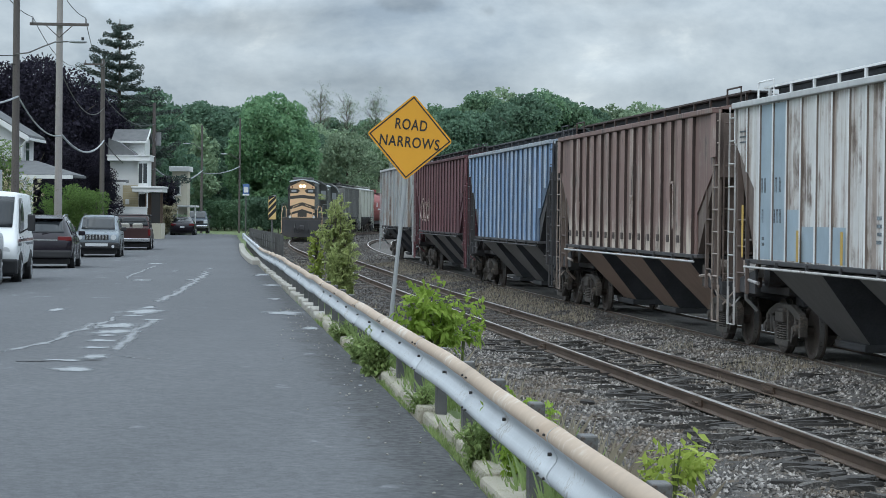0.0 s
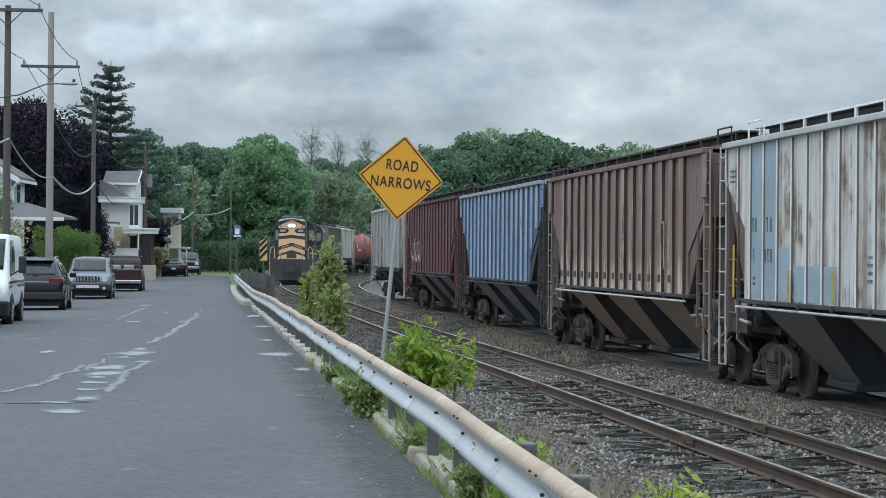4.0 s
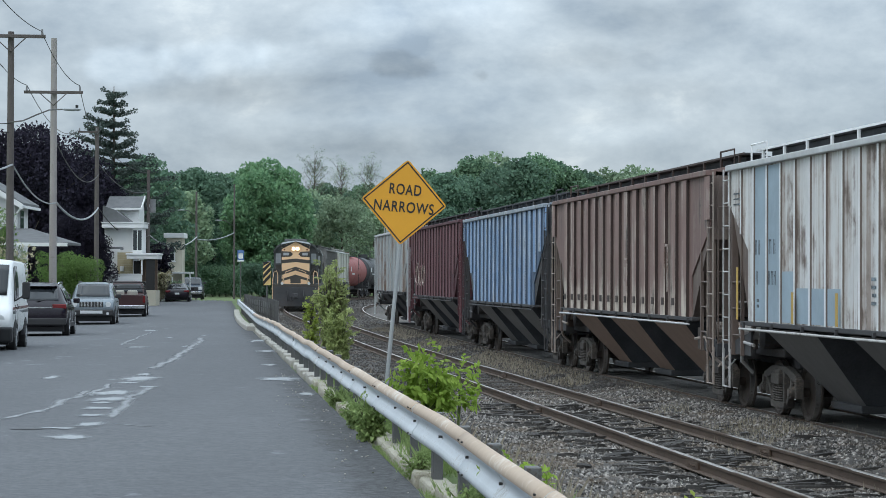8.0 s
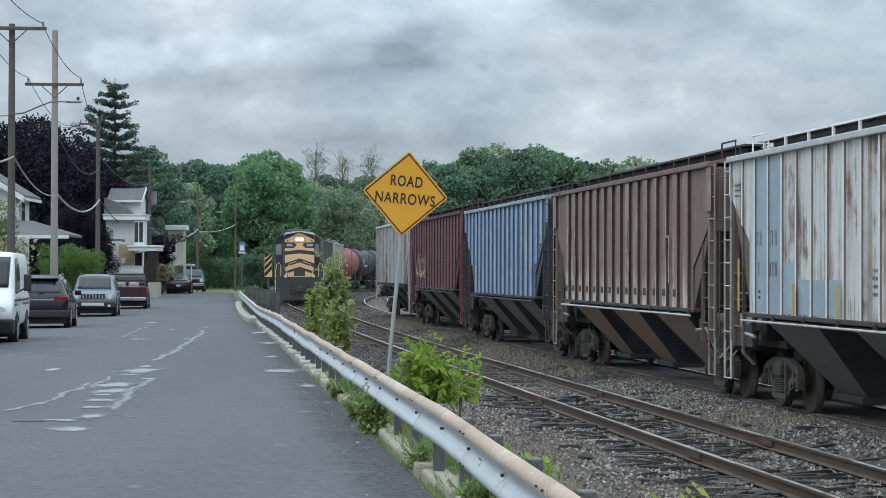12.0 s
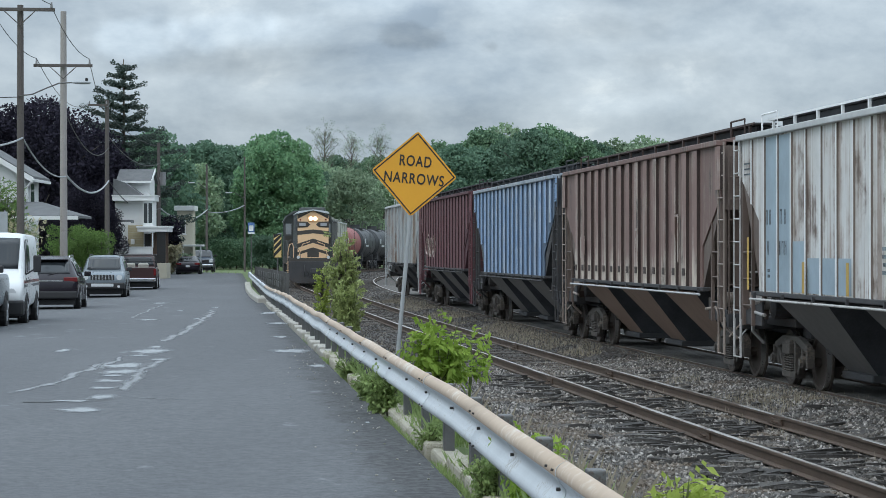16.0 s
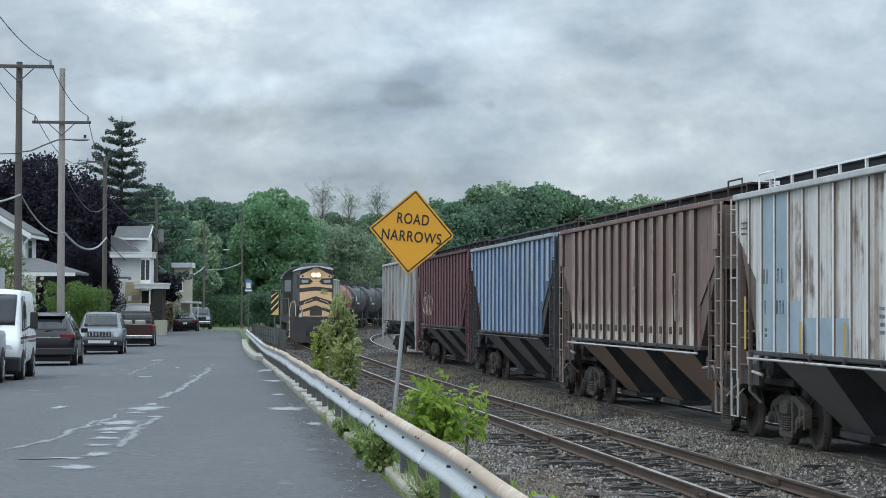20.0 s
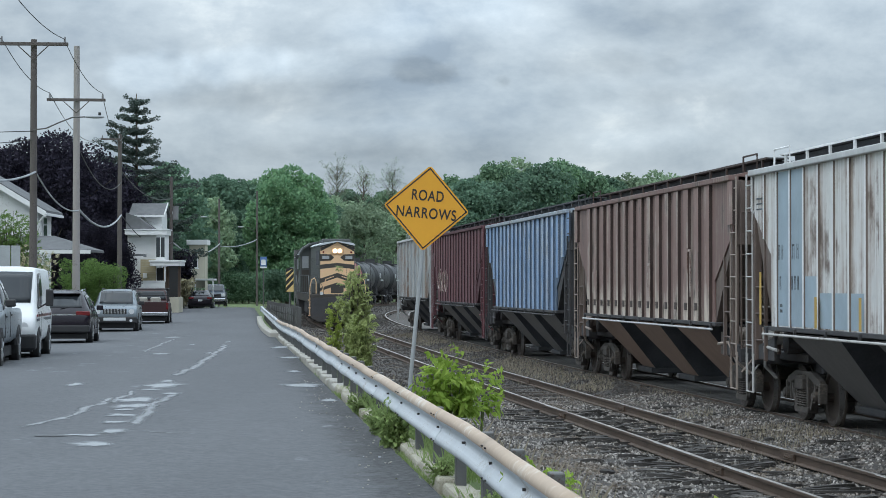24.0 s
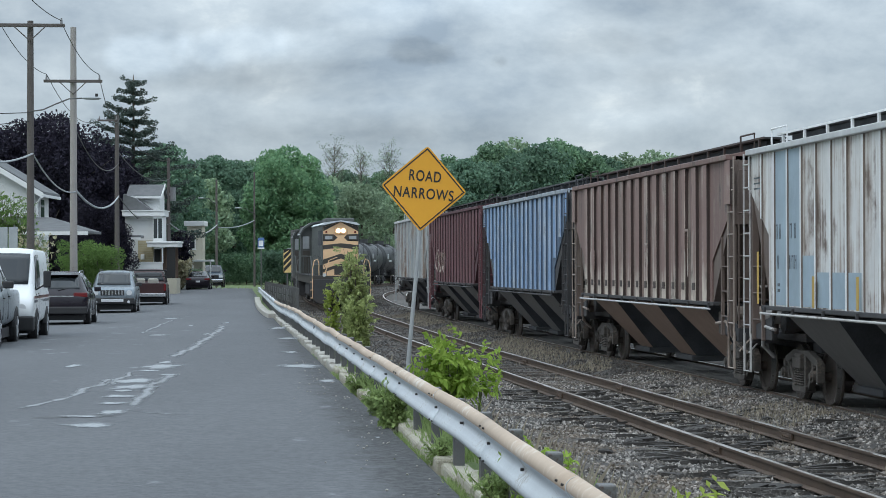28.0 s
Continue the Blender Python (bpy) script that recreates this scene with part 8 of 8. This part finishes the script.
hedge("clipped bright green hedge between poles and house", -18.6, -15.9, 108, 109.6, 2.95, M_LEAF_HEDGE, 1, 1500, 0.04)
hedge("rough green bushes at edge of grass verge", -17.5, -12.0, 215, 219, 3.2, M_LEAF_DEEP, 2)
hedge("low green bushes behind bend of road", -24.0, -18.0, 222, 226, 3.0, M_LEAF, 3)


def blades(name, label, category, mat, rows, seed):
    """Grass: rows of (count, x-offset from guardrail lo, hi, y lo, hi, height lo, hi, width)."""
    rnd = np.random.default_rng(seed)
    verts, faces = [], []
    for n, d0, d1, y0, y1, h0, h1, w in rows:
        for _ in range(n):
            y = rnd.uniform(y0, y1)
            x = guard_x(y) + rnd.uniform(d0, d1)
            if noise.noise(Vector((x * 0.9, y * 0.5, seed))) < -0.12:
                continue
            z = ground_z(x, y) - 0.02
            hh = rnd.uniform(h0, h1)
            a = rnd.random() * 6.283
            lean = hh * rnd.uniform(0.1, 0.6)
            dx, dy = math.cos(a), math.sin(a)
            k = len(verts)
            verts += [(x - dy * w, y + dx * w, z), (x + dy * w, y - dx * w, z), (x + dx * lean * 0.4 + dy * w * 0.8, y + dy * lean * 0.4 - dx * w * 0.8, z + hh * 0.6), (x + dx * lean, y + dy * lean, z + hh)]
            faces.append((k, k + 1, k + 2, k + 3))
    ob = new(name, cloud_mesh(name, verts, faces, mat))
    tagged(ob, label, category, kind="stuff")


blades("grass", "green grass and weeds growing along kerb", "grass", M_LEAF_WEED,
       ((7000, -0.05, 0.05, 9, 36, 0.03, 0.10, 0.003), (9000, 0.08, 0.6, 9, 36, 0.05, 0.22, 0.0035), (500, 0.25, 0.5, 36, 60, 0.08, 0.2, 0.008), (2600, 0.15, 0.7, 12, 34, 0.12, 0.4, 0.004)), 1)
blades("dry_grass", "dry brown grass stalks on ballast slope", "grass", M_STRAW,
       ((4200, 0.5, 2.0, 12, 40, 0.06, 0.24, 0.0022), (500, 0.7, 1.9, 13, 30, 0.25, 0.5, 0.0018), (1600, 0.5, 2.6, 40, 100, 0.1, 0.3, 0.008)), 2)
_rn = np.random.default_rng(9)
verts, faces = [], []
for k in range(26000):
    y = 18 + 87 * _rn.random() ** 1.5
    x = (near_track(y) + far_track(y)) / 2 + _rn.normal() * 0.55
    if noise.noise(Vector((x * 0.6, y * 0.22, 4))) < 0.0:
        continue
    z, hh, a, w = ground_z(x, y), _rn.uniform(0.04, 0.16), _rn.random() * 6.283, 0.008
    dx, dy = math.cos(a), math.sin(a)
    n = len(verts)
    verts += [(x - dy * w, y + dx * w, z), (x + dy * w, y - dx * w, z), (x + dx * 0.05, y + dy * 0.05, z + hh)]
    faces.append((n, n + 1, n + 2))
tagged(new("dry_grass", cloud_mesh("dry_grass", verts, faces, M_STRAW)), "thin yellowed grass between two tracks", "grass", kind="stuff")
verts, faces = [], []
for k in range(7000):
    y = _rn.uniform(172, 216)
    x = _rn.uniform(-30, -8)
    z, hh, a, w = ground_z(x, y) - 0.02, _rn.uniform(0.1, 0.3), _rn.random() * 6.283, 0.03
    if -15.0 - 0.4 * (y - 172) < x < -14.0 or (x < left_edge(170) and y < 207):
        continue
    dx, dy = math.cos(a), math.sin(a)
    n = len(verts)
    verts += [(x - dy * w, y + dx * w, z), (x + dy * w, y - dx * w, z), (x + dx * 0.1, y + dy * 0.1, z + hh)]
    faces.append((n, n + 1, n + 2))
tagged(new("grass", cloud_mesh("grass", verts, faces, M_LEAF_WEED)), "green grass verge beyond bend of road", "grass", kind="stuff")

# ---- ballast stones and broken wood ----
rn = np.random.default_rng(4)
OCT = np.array(((1, 0, 0), (-1, 0, 0), (0, 1, 0), (0, -1, 0), (0, 0, 1), (0, 0, -1)), float)
OCT_F = ((0, 2, 4), (2, 1, 4), (1, 3, 4), (3, 0, 4), (2, 0, 5), (1, 2, 5), (3, 1, 5), (0, 3, 5))


def stones(name, label, n, y0, y1, size, power=1.0, mat=M_STONE):
    verts, faces = [], []
    for _ in range(n):
        y = y0 + (y1 - y0) * rn.random() ** power
        lo = guard_x(y) + 1.0
        x = lo + (far_track(y) - 0.6 - lo) * rn.random()
        if abs(abs(x - near_track(y)) - 0.755) < 0.08:
            continue
        s = size * rn.uniform(0.5, 1.3)
        sc = s * rn.uniform(0.6, 1.2, size=3)
        q = Euler(rn.uniform(0, 6.28, size=3)).to_matrix()
        p = (OCT * rn.uniform(0.75, 1.1, size=(6, 1)) * sc) @ np.array(q).T + np.array((x, y, ground_z(x, y) + 0.02 + s * 0.25))
        k = len(verts)
        verts += [tuple(v) for v in p]
        faces += [(a + k, b + k, c + k) for a, b, c in OCT_F]
    tagged(new(name, cloud_mesh(name, verts, faces, mat)), label, "gravel", kind="stuff")


stones("ballast_stones", "loose grey crushed stone ballast around track", 60000, 11, 48, 0.030, 1.3)
stones("ballast_stones", "grey crushed stone ballast further along track", 22000, 47, 150, 0.036, 1.5, M_BALLAST)
stones("ballast_stones", "dark far ballast between curving tracks", 6000, 115, 230, 0.05, 1.0, M_BALLAST)

M_SPLINTER = plain("splintered_dark_wood", (0.050, 0.046, 0.043), 0.9, vary=0.5, scale=4, bump=0.4, dirt=(0.22, 0.205, 0.185), dirt_at=0.58, world_space=True)
debris = tagged(new("wood_debris"), "splintered dark pieces of rotten sleepers beside rails", "debris", kind="stuff")
_rnd = random.Random(31)
bits = []
for k in range(3):
    bm = bmesh.new()
    a, b = 0.030 + 0.008 * k, 0.016 + 0.004 * k
    loft(bm, [[(-0.5, -a * 0.5, -b), (-0.48, a, -b), (-0.46, a * 0.7, b * 0.6), (-0.5, -a * 0.3, b * 0.4)], [(-0.1, -a, -b), (-0.1, a * 0.9, -b), (-0.1, a * 0.8, b), (-0.1, -a * 0.9, b)],
              [(0.35, -a * 0.8, -b), (0.35, a, -b), (0.35, a * 0.7, b * 0.8), (0.35, -a, b)], [(0.5, -a * 0.2, -b), (0.54, a * 0.8, -b), (0.5, a * 0.6, b * 0.3), (0.46, -a * 0.4, b * 0.5)]])
    ob = part("splinter", bm, M_SPLINTER, debris, m=pose(near_track(26) + 0.1, 26 + 0.3 * k, rail_z(26) - 0.15, 0, 0, 20 * k))
    bits.append(ob.data)
for k in range(620):
    y = 13 + 30 * _rnd.random() ** 1.3
    x = near_track(y) + _rnd.choice((-1, -1, -1, 0, 0, 1)) * _rnd.uniform(0.9, 1.5) + _rnd.gauss(0, 0.25)
    if abs(abs(x - near_track(y)) - 0.755) < 0.12:
        continue
    s, fat = _rnd.uniform(0.12, 0.55), _rnd.uniform(0.7, 1.5)
    part("splinter", bits[k % 3], None, debris, m=pose(x, y, ground_z(x, y) + 0.05, _rnd.uniform(-12, 12), _rnd.uniform(-8, 8), 6.4 + _rnd.gauss(0, 18)) @ Matrix.Diagonal((s, fat * 1.2, fat, 1)))

# ---- dark low fence of old boards beside the far end of the guardrail ----
M_OLDBOARD = plain("grey_black_boards", (0.095, 0.095, 0.095), 0.85, vary=0.35, scale=3, bump=0.3, dirt=(0.12, 0.115, 0.11), dirt_at=0.6, world_space=True)
fence = thing("board_fence", "low dark grey board fence between road and track", "fence")
for k in range(19):
    y = 94.0 + 2.0 * k
    x = guard_x(y) + 1.2 - 0.8 * smoothstep(100, 132, y)
    y2 = y + 2.0
    x2 = guard_x(y2) + 1.2 - 0.8 * smoothstep(100, 132, y2)
    z = road_z(y) + 0.18
    part("post", boxed(x - 0.07, x + 0.07, y - 0.07, y + 0.07, z - 1.0, z + 0.82, 0.01), M_OLDBOARD, fence)
    ang = math.degrees(math.atan2(-(x2 - x), y2 - y))
    for zz in (0.05, 0.37):
        part("board", boxed(-0.03, 0.03, 0.05, 1.96, 0, 0.27, 0.006), M_OLDBOARD, fence, m=pose(x, y, z + zz, 0, 0, ang))

# ---- sleepers ----
_tie = boxed(-1.3, 1.3, -0.11, 0.11, -0.16, 0.0, 0.012)
_tie_mesh = None
_rnd = random.Random(17)
y = 14.0
while y < 150:
    s = (near_track(y + 0.5) - near_track(y - 0.5))
    at = pose(near_track(y) + _rnd.uniform(-0.06, 0.06), y, rail_z(y) - (0.16 if _rnd.random() < 0.15 else 0.32) - _rnd.uniform(0, 0.015), 0, _rnd.uniform(-0.5, 0.5), -math.degrees(math.atan(s)) + _rnd.uniform(-1.5, 1.5))
    if _tie_mesh is None:
        _tie_mesh = part("sleeper", _tie, M_TIE, near, m=at).data
    else:
        part("sleeper", _tie_mesh, None, near, m=at)
    y += 0.54 + _rnd.uniform(-0.03, 0.03)
bm = bmesh.new()
y = 20.0
while y < 230:
    x, z = far_track(y), rail_z(y)
    box(bm, x - 1.3, x + 1.3, y - 0.11, y + 0.11, z - 0.38, z - 0.212)
    y += 0.55
ob = part("sleepers", bm, M_TIE, far)
ob["kind"] = "stuff"


# ---- what moves: the locomotive and its wagons roll slowly towards the camera ----


def along(d):
    """Point and slope of the near track at a run of d metres from y = 60."""
    y = 60.0
    while d > 0.5:
        s = (near_track(y + 0.5) - near_track(y)) / 0.5
        y += 0.5 / math.hypot(1, s)
        d -= 0.5
    s = (near_track(y + 0.5) - near_track(y)) / 0.5
    y += d / math.hypot(1, s)
    return Vector((near_track(y), y, rail_z(y)))


def run(t):
    """How far the locomotive's nose stands along the track at t seconds."""
    return NOSE0 - SPEED * t + SLOW * t * t


NOSE0, SPEED, SLOW = 97.6, 2.46, 0.0265


def motions():
    times = [i * 1.0 for i in range(29)]
    for car, sets, mid, half in consist:
        rows = []
        for t in times:
            a, b = along(run(t) + mid - half), along(run(t) + mid + half)
            d = a - b
            c = (a + b) / 2
            base = mid if car is loco else 8.6 if car is helper else 0.0
            m = Matrix.Translation(c) @ Matrix.Rotation(math.atan2(-d.x, d.y), 4, "Z") @ Matrix.Rotation(math.atan2(d.z, math.hypot(d.x, d.y)), 4, "X")
            rows.append((t, m @ Matrix.Translation((0, base, 0))))
        walk(car, rows)
        for ws in sets:
            home = ws.matrix_basis.copy()
            walk(ws, [(k * 0.4, home @ pose(0, 0, 0, -math.degrees((run(0) - run(k * 0.4)) / 0.46))) for k in range(71)])


motions()
